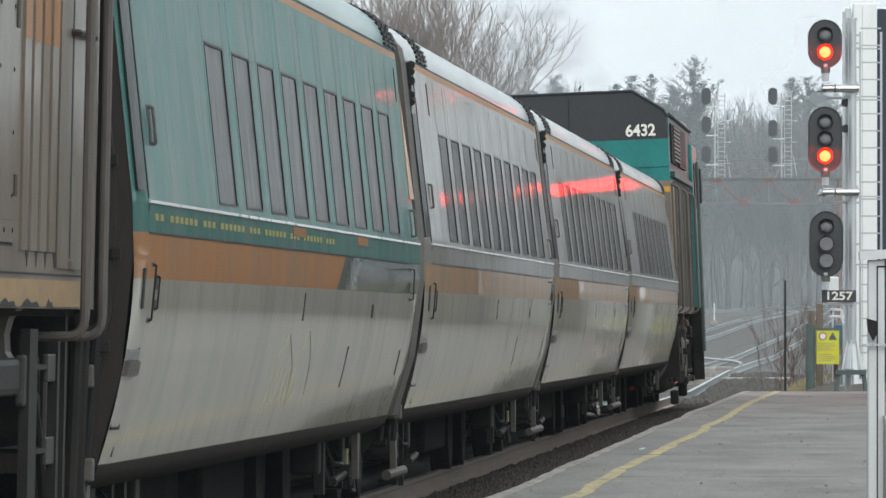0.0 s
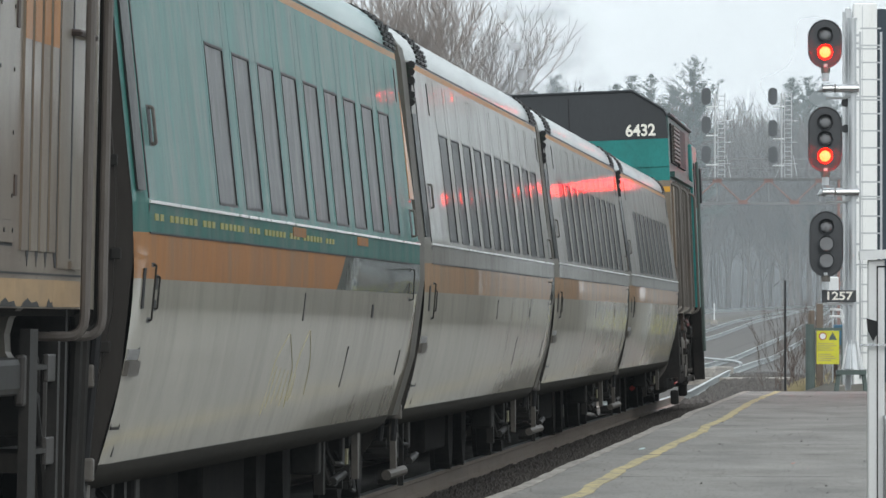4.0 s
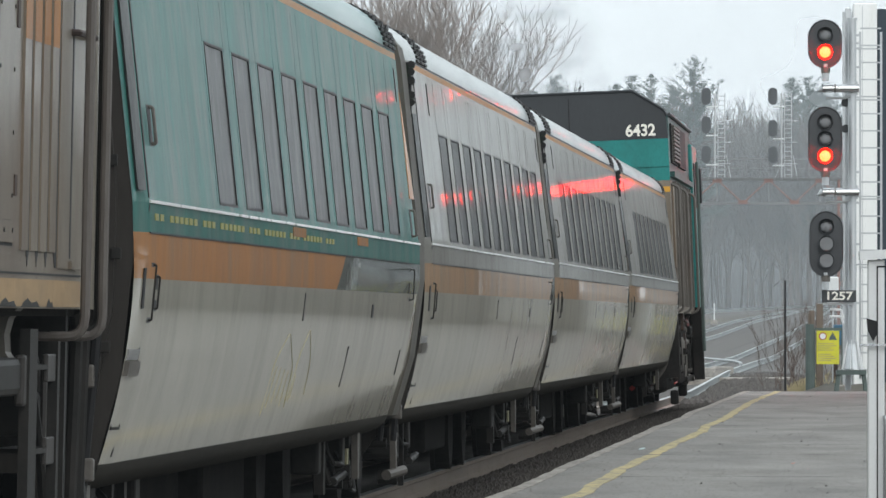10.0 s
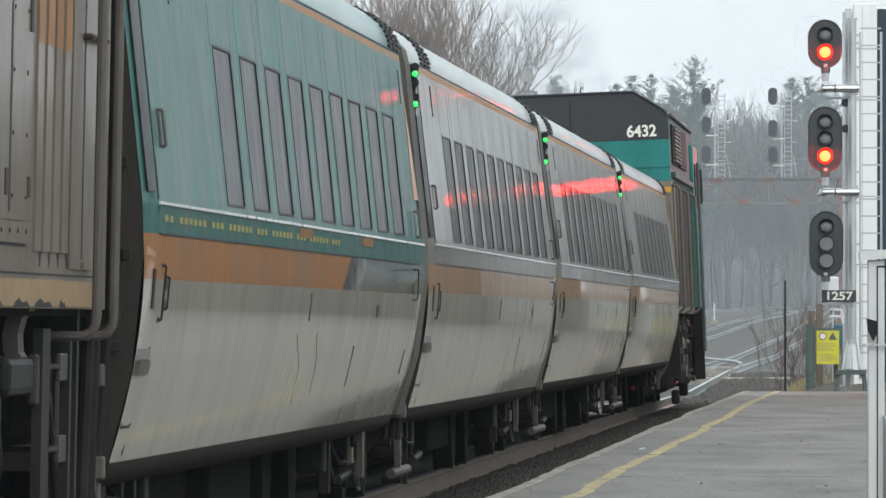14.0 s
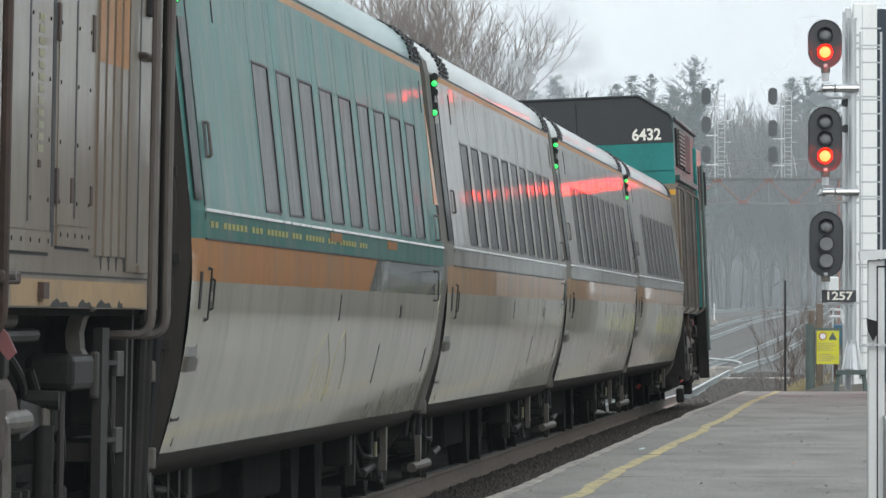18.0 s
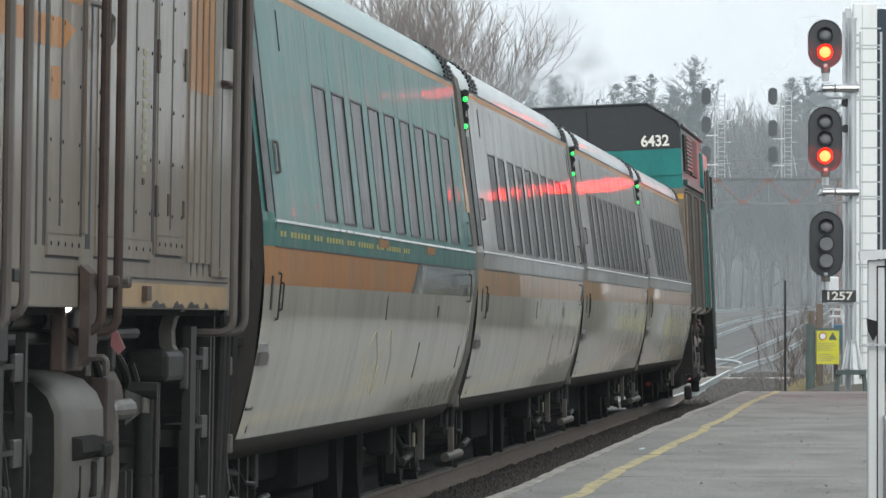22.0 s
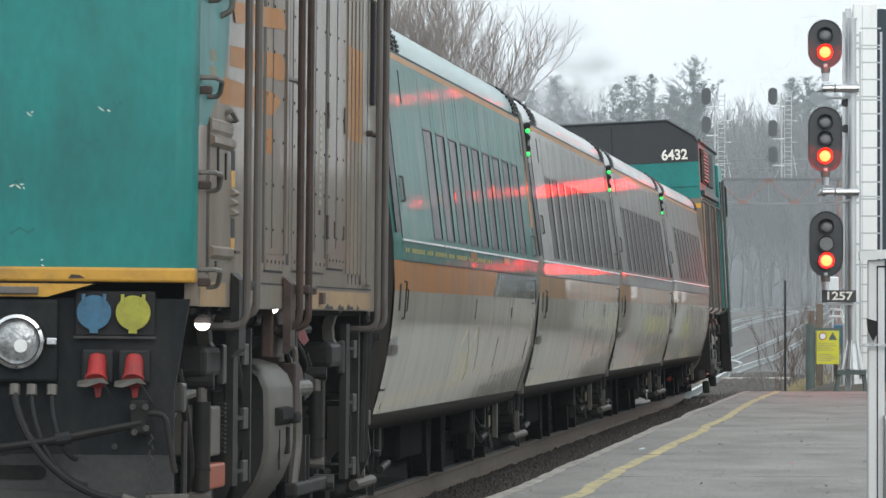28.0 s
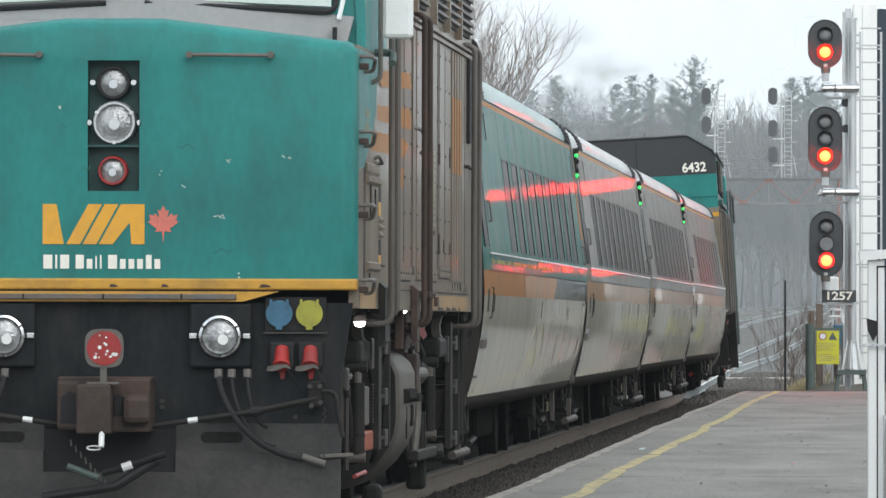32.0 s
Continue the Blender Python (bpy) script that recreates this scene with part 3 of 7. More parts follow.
WINDOW_Z = (1.99, 2.77)


def coach(first, count, width, green, band_end, label):
    car = thing("passenger_coach", label, "train car", group="coaches of the train")
    side_mat = M["coach_green"] if green else M["coach_dull"]
    band_mat = M["orange"] if green else M["orange_grey"]
    roof_mat = M["coach_roof_green"] if green else M["coach_roof"]
    wins = [(first + 1.94 * k, first + 1.94 * k + width) for k in range(count)]
    for s in (1, -1):
        ys = sorted(ENDS + FAR_ENDS + [0.45 + 0.0] + [v for w in wins for v in w])
        holes = [(a, b, *WINDOW_Z) for a, b in wins]
        up = part("upper_side", panel(bmesh.new(), ys, [1.95, 1.99, 2.07, 2.77, 3.165], s, holes), side_mat, car)
        part("eave_stripe", panel(bmesh.new(), [NEAR, 0.4, 12, 23.3, 23.7, 24.1, 24.92], [3.165, 3.205], s), M["eave_orange"], car, "faded orange stripe below the roof")
        part("eave_panel", panel(bmesh.new(), [NEAR, 0.4, 12, 23.3, 23.7, 24.1, 24.92], [3.205, 3.22], s), side_mat, car)
        part("belt_panel", panel(bmesh.new(), [NEAR, 0.4, 12, 23.3, 23.7, 24.1, 24.92], [1.82, 1.95], s), side_mat, car)
        low = part("lower_side", panel(bmesh.new(), [NEAR, 0.4, 12, 23.3, 23.7, 24.1, 24.92], [0.82 + 0.08 * q for q in range(11)], s), M["coach_grey"], car, smooth=True)
        part("orange_band", panel(bmesh.new(), [NEAR, 0.4, 8, band_end - 0.9], [1.62, 1.67, 1.72, 1.82], s, slant=4.5), band_mat, car, "faded orange band", smooth=True)
        g = bmesh.new()
        grid = [[g.verts.new(skin(y, z, s)) for z in (1.62, 1.72, 1.82)] for y in (band_end - 0.9, 24.1, 24.92)]
        for j, z in enumerate((1.62, 1.72, 1.82)):
            grid[0][j].co.y = band_end - 0.9 + 4.5 * (z - 1.62)
        for i in range(2):
            for j in range(2):
                g.faces.new((grid[i][j], grid[i + 1][j], grid[i + 1][j + 1], grid[i][j + 1]))
        part("band_end_panel", g, M["band_grey"], car, smooth=True)
        # Bright trim along the belt, and seams.
        t = bmesh.new()
        for y0, y1 in ((0.4, 24.1),):
            slab(t, [skin(y0, 1.948, s), skin(y1, 1.948, s), skin(y1, 1.961, s), skin(y0, 1.961, s)], (s * 0.008, 0, 0))
        part("belt_trim", t, M["white_line"], car, "bright trim along the waist")
        t = bmesh.new()
        for z in (1.815, 3.215):
            slab(t, [skin(0.4, z, s), skin(23.3, z, s), skin(23.3, z + 0.008, s), skin(0.4, z + 0.008, s)], (s * 0.004, 0, 0))
        part("seam", t, M["gasket"], car)
        for a, b in wins:
            w = part("window", ring(bmesh.new(), a + 0.045, b - 0.045, WINDOW_Z[0] + 0.014, WINDOW_Z[1] - 0.014, s, 0.045, 0.03, 0.002, 0.014), M["gasket"], car)
            p = bmesh.new()
            za, zb = WINDOW_Z[0] + 0.012, WINDOW_Z[1] - 0.012
            slab(p, [skin(a + 0.04, za, s, -0.004), skin(b - 0.04, za, s, -0.004), skin(b - 0.04, zb, s, -0.004), skin(a + 0.04, zb, s, -0.004)], (-s * 0.008, 0, 0))
            part("pane", p, M["glass"] if green else M["glass_dark"], w, "dark streaked glass")
        # Pressed ribs beside and above the windows.
        rb = bmesh.new()
        for a, b in wins:
            for y in (a - 0.10, b + 0.10):
                for za, zb in ((2.0, 2.76), (2.76, 3.12)):
                    slab(rb, [skin(y - 0.035, za, s), skin(y + 0.035, za, s), skin(y + 0.035, zb, s), skin(y - 0.035, zb, s)], (s * 0.0008, 0, 0))
        tagged(part("side_ribs", rb, side_mat, car), kind="stuff")
        # End doors at the vestibule.
        for y0, y1 in ((0.05, 0.34),):
            d = part("vestibule_door", ring(bmesh.new(), y0, y1, 0.98, 2.98, s, 0.012, 0.01, 0.004), M["gasket"], car)
            part("door_window", S([skin(y0 + 0.05, 2.0, s, 0.004), skin(y1 - 0.05, 2.0, s, 0.004), skin(y1 - 0.05, 2.85, s, 0.004), skin(y0 + 0.05, 2.85, s, 0.004)], (s * 0.008, 0, 0)), M["glass"], d)
            part("door_step", S([skin(0.02, 1.20, s, 0.0), skin(0.37, 1.20, s, 0.0), skin(0.37, 1.265, s, 0.0), skin(0.02, 1.265, s, 0.0)], (s * 0.022, 0, 0)), M["under_grey"], d, "perforated grey step box")
            part("step_cover", S([skin(0.04, 1.27, s, 0.0), skin(0.36, 1.27, s, 0.0), skin(0.36, 1.315, s, 0.0), skin(0.04, 1.315, s, 0.0)], (s * 0.008, 0, 0)), M["screen_grey"], d)
            part("door_slot", S([skin(0.24, 1.49, s, 0.002), skin(0.30, 1.49, s, 0.002), skin(0.30, 1.665, s, 0.002), skin(0.24, 1.665, s, 0.002)], (s * 0.004, 0, 0)), M["gasket"], d)
        # Grab irons, drains, small hatches.
        for y, z0, z1, o in ((0.85, 2.21, 2.37, 0.022), (0.62, 1.44, 1.68, 0.014), (0.86, 1.49, 1.63, 0.014), (23.2, 2.0, 2.17, 0.03), (22.8, 1.58, 1.78, 0.03)):
            hb = bmesh.new()
            tube(hb, bend([skin(y, z0, s), skin(y, z0, s, o), skin(y, z1, s, o), skin(y, z1, s)], 0.02), 0.008 if z0 > 1.9 else 0.0045, 6)
            part("grab_handle", hb, M["under_grey"] if z0 > 1.9 else M["dark_steel"], car)
            # Black sheet painted for the shade in the handle's recess.
            part("handle_recess", S([skin(y - 0.10, z0 - 0.01, s), skin(y + 0.10, z0 - 0.01, s), skin(y + 0.10, z1 + 0.01, s), skin(y - 0.10, z1 + 0.01, s)], (s * 0.001, 0, 0)), M["gasket"], car)
        for y, z0, z1 in ((11.6, 1.44, 1.59), (16.5, 1.05, 1.29), (22.6, 1.09, 1.25), (22.9, 2.88, 3.10), (2.2, 2.88, 3.10), (18.5, 1.46, 1.54)):
            wd = 0.10 if z0 == 1.46 else 0.03
            part("hatch_seam", S([skin(y - wd, z0, s), skin(y + wd, z0, s), skin(y + wd, z1, s), skin(y - wd, z1, s)], (s * 0.004, 0, 0)), M["gasket"], car)
        # Rows of small slats on the roof shoulder.
        for y0 in (1.1, 21.9):
            g = bmesh.new()
            for col in range(3):
                for k in range(8):
                    f = 0.2 + 4.3 * k / 7
                    (xa, za), (xb, zb) = ROOF_SEC[int(f)], ROOF_SEC[int(f) + 1]
                    x, z = xa + (xb - xa) * (f % 1), za + (zb - za) * (f % 1)
                    y = y0 + 0.50 * col
                    box(g, *sorted((s * (x - 0.03), s * (x + 0.014))), y, y + 0.38, z - 0.002, z + 0.016)
            tagged(part("roof_grille", g, M["gasket"], car), kind="stuff")
        # Indicator lights on the near corner.
        case = part("indicator_case", B(s * 1.445 - 0.05, s * 1.445 + 0.028, -0.14, -0.02, 2.84, 3.2, bev=0.015), M["gasket"], car)
        part("corner_seam", S([skin(0.38, 0.85, s), skin(0.42, 0.85, s), skin(0.42, 1.3, s), skin(0.38, 1.3, s)], (s * 0.003, 0, 0)), M["gasket"], car)
        part("corner_seam", S([skin(0.38, 1.3, s), skin(0.42, 1.3, s), skin(0.42, 1.94, s), skin(0.38, 1.94, s)], (s * 0.003, 0, 0)), M["gasket"], car)
        part("corner_seam", S([skin(0.38, 1.97, s), skin(0.42, 1.97, s), skin(0.42, 3.2, s), skin(0.38, 3.2, s)], (s * 0.003, 0, 0)), M["gasket"], car)
        if s == 1:
            for z, lit in ((3.13, "green_lamp"), (3.02, None), (2.92, "green_lamp")):
                part("lamp_hood", C((1.475, -0.19, z + 0.052), (1.475, -0.10, z + 0.046), 0.026, 8), M["gasket"], case)
                if lit:
                    ln = lamp_turner("indicator_lens", M[lit], M["gasket"], 0.021, car, Matrix.Translation((1.475, -0.20, z)), "green indicator lens")
                    LENSES.append((ln, z))
        part("end_frame", S([(s * 1.12, -0.08, 0.5), (s * 1.34, -0.08, 0.8), (s * 1.47, -0.08, 1.5), (s * 1.48, -0.08, 2.0), (s * 1.36, -0.08, 3.3), (s * 1.12, -0.08, 3.3)], (0, 0.05, 0)), M["end_brown"], car, "dusty brown end frame")
        for z in (0.75, 1.15, 1.45):
            part("end_bracket", B(*sorted((s * 1.24, s * 1.40)), -0.16, -0.08, z, z + 0.10, bev=0.01), M["under_grey"], car)
        for x, ya in ((1.36, -0.13), (1.27, -0.17)):
            part("end_hose", T(bend([(s * x, ya, 3.0), (s * (x + 0.05), ya, 2.2), (s * (x + 0.06), ya, 1.5), (s * (x - 0.02), ya, 0.6)], 0.3), 0.022, 7), M["gasket"], car)
        for z in (0.95, 1.3, 1.7, 2.1, 2.5, 2.9):
            part("end_cleat", B(*sorted((s * (coach_w(z) - 0.13), s * (coach_w(z) - 0.085))), -0.105, -0.075, z, z + 0.05, bev=0.006), M["dark_steel"], car)
        # Strut and knob below the near corner.
        part("corner_strut", S([(s * 1.30, 0.10, 0.80), (s * 1.30, 0.45, 0.80), (s * 1.30, 0.34, 0.36), (s * 1.30, 0.24, 0.36)], (s * 0.04, 0, 0)), M["under_grey"], car)
        part("strut_knob", C((s * 1.28, 0.1, 0.36), (s * 1.38, 0.4, 0.39), 0.036, 10), M["under_grey"], car)
        part("corner_strut", S([(s * 1.28, 21.6, 0.80), (s * 1.28, 21.9, 0.80), (s * 1.28, 21.85, 0.42), (s * 1.28, 21.7, 0.42)], (s * 0.04, 0, 0)), M["under_grey"], car)
        for y, z, l2 in ((20.6, 0.42, 1.2), (4.4, 0.40, 1.0)):
            part("damper", C((s * 1.22, y, z), (s * 1.22, y + l2, z + 0.03), 0.028, 10), M["dark_steel"], car)
        part("bracket", B(s * 1.15 - 0.03, s * 1.15 + 0.03, 20.3, 20.5, 0.34, 0.75), M["dark_steel"], car)
        part("yellow_tag", B(s * 1.27 - 0.006, s * 1.27 + 0.006, 21.2, 21.4, 0.52, 0.62), M["stencil"], car)
        rc = random.Random(3)
        for y0, y1 in ((1.2, 6.2), (18.6, 23.6)):
            for k in range(9):
                y = rc.uniform(y0, y1)
                z = rc.uniform(0.30, 0.62)
                kind = k % 3
                if kind == 0:
                    part("brake_pipe", T(bend([(s * 1.12, y, 0.68), (s * 1.2, y, z), (s * 1.2, y + rc.uniform(0.4, 1.1), z - 0.02), (s * 1.1, y + 1.2, 0.66)], 0.06), rc.uniform(0.012, 0.02), 6), M["dark_steel"], car)
                elif kind == 1:
                    part("bracket", S([(s * 1.14, y, 0.70), (s * 1.14, y + 0.16, 0.70), (s * 1.14, y + 0.11, z - 0.1), (s * 1.14, y + 0.05, z - 0.1)], (s * 0.04, 0, 0)), M["dark_steel"], car)
                else:
                    part("valve", C((s * 1.08, y, z), (s * 1.22, y, z), rc.uniform(0.03, 0.06), 10), M["dark_steel"], car)
    # Roof and hull.
    for nm, sec, mt in (("roof", ROOF_SEC, roof_mat), ("hull", HULL_SEC, M["belly"])):
        full = sec + [(-x, z) for x, z in reversed(sec[:-1])]
        bm = bmesh.new()
        loft(bm, [[(x - math.copysign(min(abs(x), inset(y, z) * abs(x) / 1.45), x), y, z - (0.0 if nm == "hull" else 0.35 * inset(y, z) * (1 - abs(x) / 1.45))) for x, z in full]
                  for y in (NEAR, 0.2, 0.4, 6, 12, 18, 23.35, 23.7, 24.1, 24.5, 24.92)])
        part(nm, bm, mt, car, smooth=True)
    # End walls and gangway.
    for y, d, o in ((NEAR + 0.004, 0.03, 0.003), (24.92, -0.03, 0.13)):
        half = [(coach_w(z) - o - (inset(NEAR, z) if o < 0.1 else 0), z) for z in (0.78, 1.2, 1.72, 1.95, 2.6, 3.2)] + [(1.33, 3.30), (1.2, 3.42), (0.9, 3.52), (0.4, 3.57)]
        pts = [(x, y, z) for x, z in half] + [(-x, y, z) for x, z in reversed(half)]
        part("end_wall", S(pts, (0, d, 0)), M["end_brown"], car, "dusty brown end wall")
    part("gangway", B(-0.65, 0.65, -0.34, NEAR, 0.95, 3.1, bev=0.04), M["gasket"], car)
    # Tan shroud that closes the gap to the next coach.
    g = bmesh.new()
    rows = []
    for y, d in ((24.96, 0.30), (24.97, 0.045), (25.78, 0.05), (25.79, 0.30)):
        half = [(coach_w(z) - d, z) for z in (0.80, 1.2, 1.72, 1.95, 2.6, 3.2)] + [(1.42 - d, 3.31), (1.30 - d, 3.44), (1.0 - d * 0.6, 3.54), (0.5, 3.59 - d * 0.3)]
        rows.append([(x, y, z) for x, z in half] + [(-x, y, z) for x, z in reversed(half)])
    loft(g, rows)
    part("gangway_shroud", g, M["tan"], car, "tan rubber gangway shroud")
    part("gangway", B(-0.65, 0.65, 24.92, 25.21, 0.95, 3.1, bev=0.04), M["gasket"], car)
    rail = bmesh.new()
    tube(rail, bend([(1.33, 24.9, 2.35), (1.36, 25.08, 2.35), (1.36, 25.08, 1.6), (1.33, 24.9, 1.6)], 0.08), 0.022, 8)
    part("end_handrail", rail, M["white_line"], car)
    # Underframe equipment.
    for x0, x1, y0, y1, z0 in ((-0.85, 0.85, 7.2, 10.2, 0.36), (-0.8, 0.8, 10.6, 13.0, 0.42), (-0.9, 0.9, 13.5, 17.0, 0.34), (-0.5, 0.5, 0.0, 24.6, 0.45)):
        part("equipment_box", B(x0, x1, y0, y1, z0, 0.71, bev=0.03), M["black"], car)
    for y in (3.6, 20.9):
        bogie(car, y)
    part("coupler", B(-0.14, 0.14, -0.55, 0.3, 0.62, 0.86, bev=0.03), M["dark_steel"], car)
    part("coupler", B(-0.14, 0.14, 24.6, 25.4, 0.62, 0.86, bev=0.03), M["dark_steel"], car)
    return car


LENSES = []
VEHICLES = []
plan = [(4.85, 9, 1.28, True, 15.4, "teal and grey streamlined passenger coach, streaked with dirt, orange band"),
        (3.30, 10, 1.28, False, 23.9, "grey streamlined passenger coach with faded orange band and wet streaks"),
        (3.15, 10, 1.28, False, 23.9, "grey streamlined passenger coach with faded orange band and wet streaks"),
        (4.60, 9, 1.28, False, 23.9, "grey streamlined passenger coach coupled behind the leading locomotive")]
for i, row in enumerate(plan):
    car = coach(*row)
    VEHICLES.append((car, TAIL_0 + PITCH * i, 24.5))
    if i == 0:
        for s in (1, -1):
            for k in range(46):
                y = 0.7 + 0.295 * k
                if (k * 7) % 11 in (3, 8):
                    continue
                part("lettering_bar", S([skin(y, 1.875, s), skin(y + 0.20, 1.875, s), skin(y + 0.20, 1.905, s), skin(y, 1.905, s)], (s * 0.003, 0, 0)), M["faint"], car)
            for ya, yb, za, zb in ((9.75, 11.6, 0.94, 1.38), (11.75, 13.1, 1.0, 1.40)):
                part("chalk_scribble", T(bend([skin(ya, za, s, 0.003), skin(ya + 0.1, zb - 0.15, s, 0.003), skin((ya + yb) / 2, zb, s, 0.003), skin(yb - 0.1, zb - 0.2, s, 0.003), skin(yb, za + 0.03, s, 0.003)], 0.1), 0.0016, 5), M["chalk"], car, "thin yellow chalk scribble")
            for k in range(6):
                part("chalk_scribble", T([skin(10.1 + 0.36 * k, 1.20 - 0.01 * k, s, 0.003), skin(10.0 + 0.38 * k, 0.98 + 0.02 * (k % 3), s, 0.003)], 0.0013, 5), M["chalk"], car)
            for y in (10.4, 16.6):
                part("orange_patch", S([skin(y, 1.89, s), skin(y + 1.1, 1.89, s), skin(y + 1.1, 1.94, s), skin(y, 1.94, s)], (s * 0.005, 0, 0)), M["orange"], car)
            part("orange_patch", S([skin(23.3, 2.25, s), skin(23.9, 2.25, s), skin(23.9, 2.95, s), skin(23.3, 2.95, s)], (s * 0.004, 0, 0)), M["orange"], car)


# ---- locomotives ----
BODY_SEC = [(1.50, 1.50), (1.50, 2.4), (1.50, 3.46), (1.48, 4.40), (1.43, 4.50), (1.0, 4.77), (0.5, 4.785), (0, 4.79)]


def loco_shell(lo, y0, y1, zones):
    """The full-width body between y0 and y1; zones: (z0, z1, material, name)."""
    for s in (1, -1):
        for z0, z1, mt, nm in zones:
            part(nm, B(s * 1.5 - 0.02 - 0.02 * s, s * 1.5 + 0.02 - 0.02 * s, y0, y1, z0, z1), mt, lo)
    sec = BODY_SEC[3:]
    full = sec + [(-x, z) for x, z in reversed(sec[:-1])]
    bm = bmesh.new()
    loft(bm, [[(x, y, z) for x, z in full] for y in (y0, y1)])
    part("roof", bm, M["hood_black"], lo)


def loco_side_details(lo):
    """Rails, doors, fins and grilles along both sides."""
    for s in (1, -1):
        X = 1.5 * s

        def plate(name, y0, y1, z0, z1, d, mt, parent=lo, label="", bev=0.0, up=0.0):
            a, b = sorted((X + s * up, X + s * d))
            return part(name, B(a, b, y0, y1, z0, z1, bev=bev), mt, parent, label)

        def sheet(name, pts, d, mt, parent=lo, label=""):
            return part(name, S([(X + s * (d - 0.0015), y, z) for y, z in pts], (s * 0.0015, 0, 0)), mt, parent, label)

        # Flush black strip that imitates the shaded gap along door and panel edges.
        def groove(y, z0, z1, w=0.10, d=0.0015):
            return plate("door_groove", y - w / 2, y + w / 2, z0, z1, d, M["gasket"])

        # Hinged doors with bolted flanges.
        for y0, y1, z0, mids in ((4.95, 6.45, 1.79, (5.5,)), (7.25, 10.2, 1.80, (9.25,)), (10.55, 12.1, 1.83, (11.36,))):
            d = plate("side_door", y0, y1, z0, 3.42, 0.005, M["loco_grey"])
            for y in mids:
                plate("door_groove", y - 0.035, y + 0.035, z0 + 0.03, 3.40, 0.0062, M["gasket"], d)
            bolts = bmesh.new()
            for k in range(7):
                z = 1.92 + 0.235 * k
                for y in [y0 + 0.08, y1 - 0.08] + [q + 0.09 for q in mids]:
                    cyl(bolts, (X + s * 0.004, y, z), (X + s * 0.009, y, z), 0.008, 6)
            tagged(part("bolts", bolts, M["dark_steel"], d), kind="stuff")
            fl = plate("door_flange", y0 - 0.03, y1 + 0.03, z0 - 0.085, z0 - 0.004, 0.011, M["loco_grey"])
            bolts = bmesh.new()
            nb = 5 if y1 - y0 < 1.6 else 8
            for k in range(nb):
                y = y0 + 0.1 + (y1 - y0 - 0.2) * k / (nb - 1)
                cyl(bolts, (X + s * 0.010, y, z0 - 0.04), (X + s * 0.015, y, z0 - 0.04), 0.009, 6)
            tagged(part("bolts", bolts, M["gasket"], fl), kind="stuff")
            # Black strip painted for the shade under the flange.
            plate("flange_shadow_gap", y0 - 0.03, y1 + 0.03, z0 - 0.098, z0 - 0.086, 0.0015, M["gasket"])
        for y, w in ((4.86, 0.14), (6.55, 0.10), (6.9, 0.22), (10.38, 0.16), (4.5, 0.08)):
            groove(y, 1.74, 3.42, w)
        plate("door_strip", 6.62, 6.78, 1.80, 3.42, 0.012, M["loco_grey"])
        for y, z0, z1 in ((10.52, 2.55, 2.70), (10.52, 1.91, 2.05), (12.14, 2.55, 2.70), (12.14, 1.92, 2.0), (11.2, 1.92, 2.02), (9.7, 2.04, 2.07)):
            plate("hinge", y - 0.05, y + 0.05, z0, z1, 0.011, M["brown"], bev=0.003)
        # Yellow stencil marks, worn to short bars.
        for k in range(12):
            plate("stencil_bar", 9.62, 9.86, 2.10 + 0.046 * k, 2.128 + 0.046 * k, 0.0075, M["stencil"], up=0.006)
        # Upright fins.
        for k in range(4):
            y = 12.42 + 0.40 * k
            f = plate("fin", y, y + 0.28, 1.72, 3.42, 0.010, M["loco_grey"])
            plate("fin_stripe", y, y + 0.28, 2.52, 3.08, 0.0115, M["orange_dull"], f, up=0.0102)
            # Black strip and tip stand in for the shade between fins.
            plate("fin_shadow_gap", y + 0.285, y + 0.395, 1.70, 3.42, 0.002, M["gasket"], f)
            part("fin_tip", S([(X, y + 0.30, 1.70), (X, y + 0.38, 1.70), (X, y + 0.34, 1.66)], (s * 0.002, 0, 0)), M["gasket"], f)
        plate("end_panel", 14.05, 15.35, 1.66, 3.42, 0.006, M["loco_grey"])
        groove(14.6, 1.70, 3.42, 0.06, 0.0075)
        groove(14.02, 1.66, 3.42, 0.05, 0.002)
        plate("end_bar", 14.86, 15.05, 2.78, 3.42, 0.035, M["gasket"], bev=0.01)
        part("end_handle", T(bend([(X, 14.5, 2.60), (X + s * 0.035, 14.5, 2.60), (X + s * 0.035, 15.3, 2.60), (X, 15.3, 2.60)], 0.02), 0.014, 6), M["brown"], lo)
        plate("end_panel_step", 14.55, 15.0, 1.66, 1.69, 0.02, M["loco_grey"])
        # Sill with its faded stripe, seam and chipped lower edge.
        sill = plate("sill_strip", 0.22, 15.2, 1.505, 1.628, 0.004, M["loco_grey"])
        plate("sill_stripe", 8.6, 15.15, 1.508, 1.612, 0.0055, M["sill_beige"], sill, up=0.0042)
        plate("sill_stripe", 0.25, 2.0, 1.508, 1.625, 0.0055, M["sill_beige"], sill, up=0.0042)
        plate("sill_seam", 3.4, 15.2, 1.629, 1.637, 0.006, M["gasket"], sill)
        for y, w in ((10.3, 0.9), (11.6, 0.7), (12.5, 0.8), (13.6, 0.3)):
            sheet("sill_chip", [(y, 1.506), (y + w, 1.506), (y + w * 0.85, 1.528), (y + w * 0.55, 1.522), (y + w * 0.35, 1.54), (y + w * 0.12, 1.525)], 0.0062, M["dark_steel"], sill)
        plate("sill_latch", 9.75, 10.0, 1.535, 1.60, 0.03, M["brown"], sill)
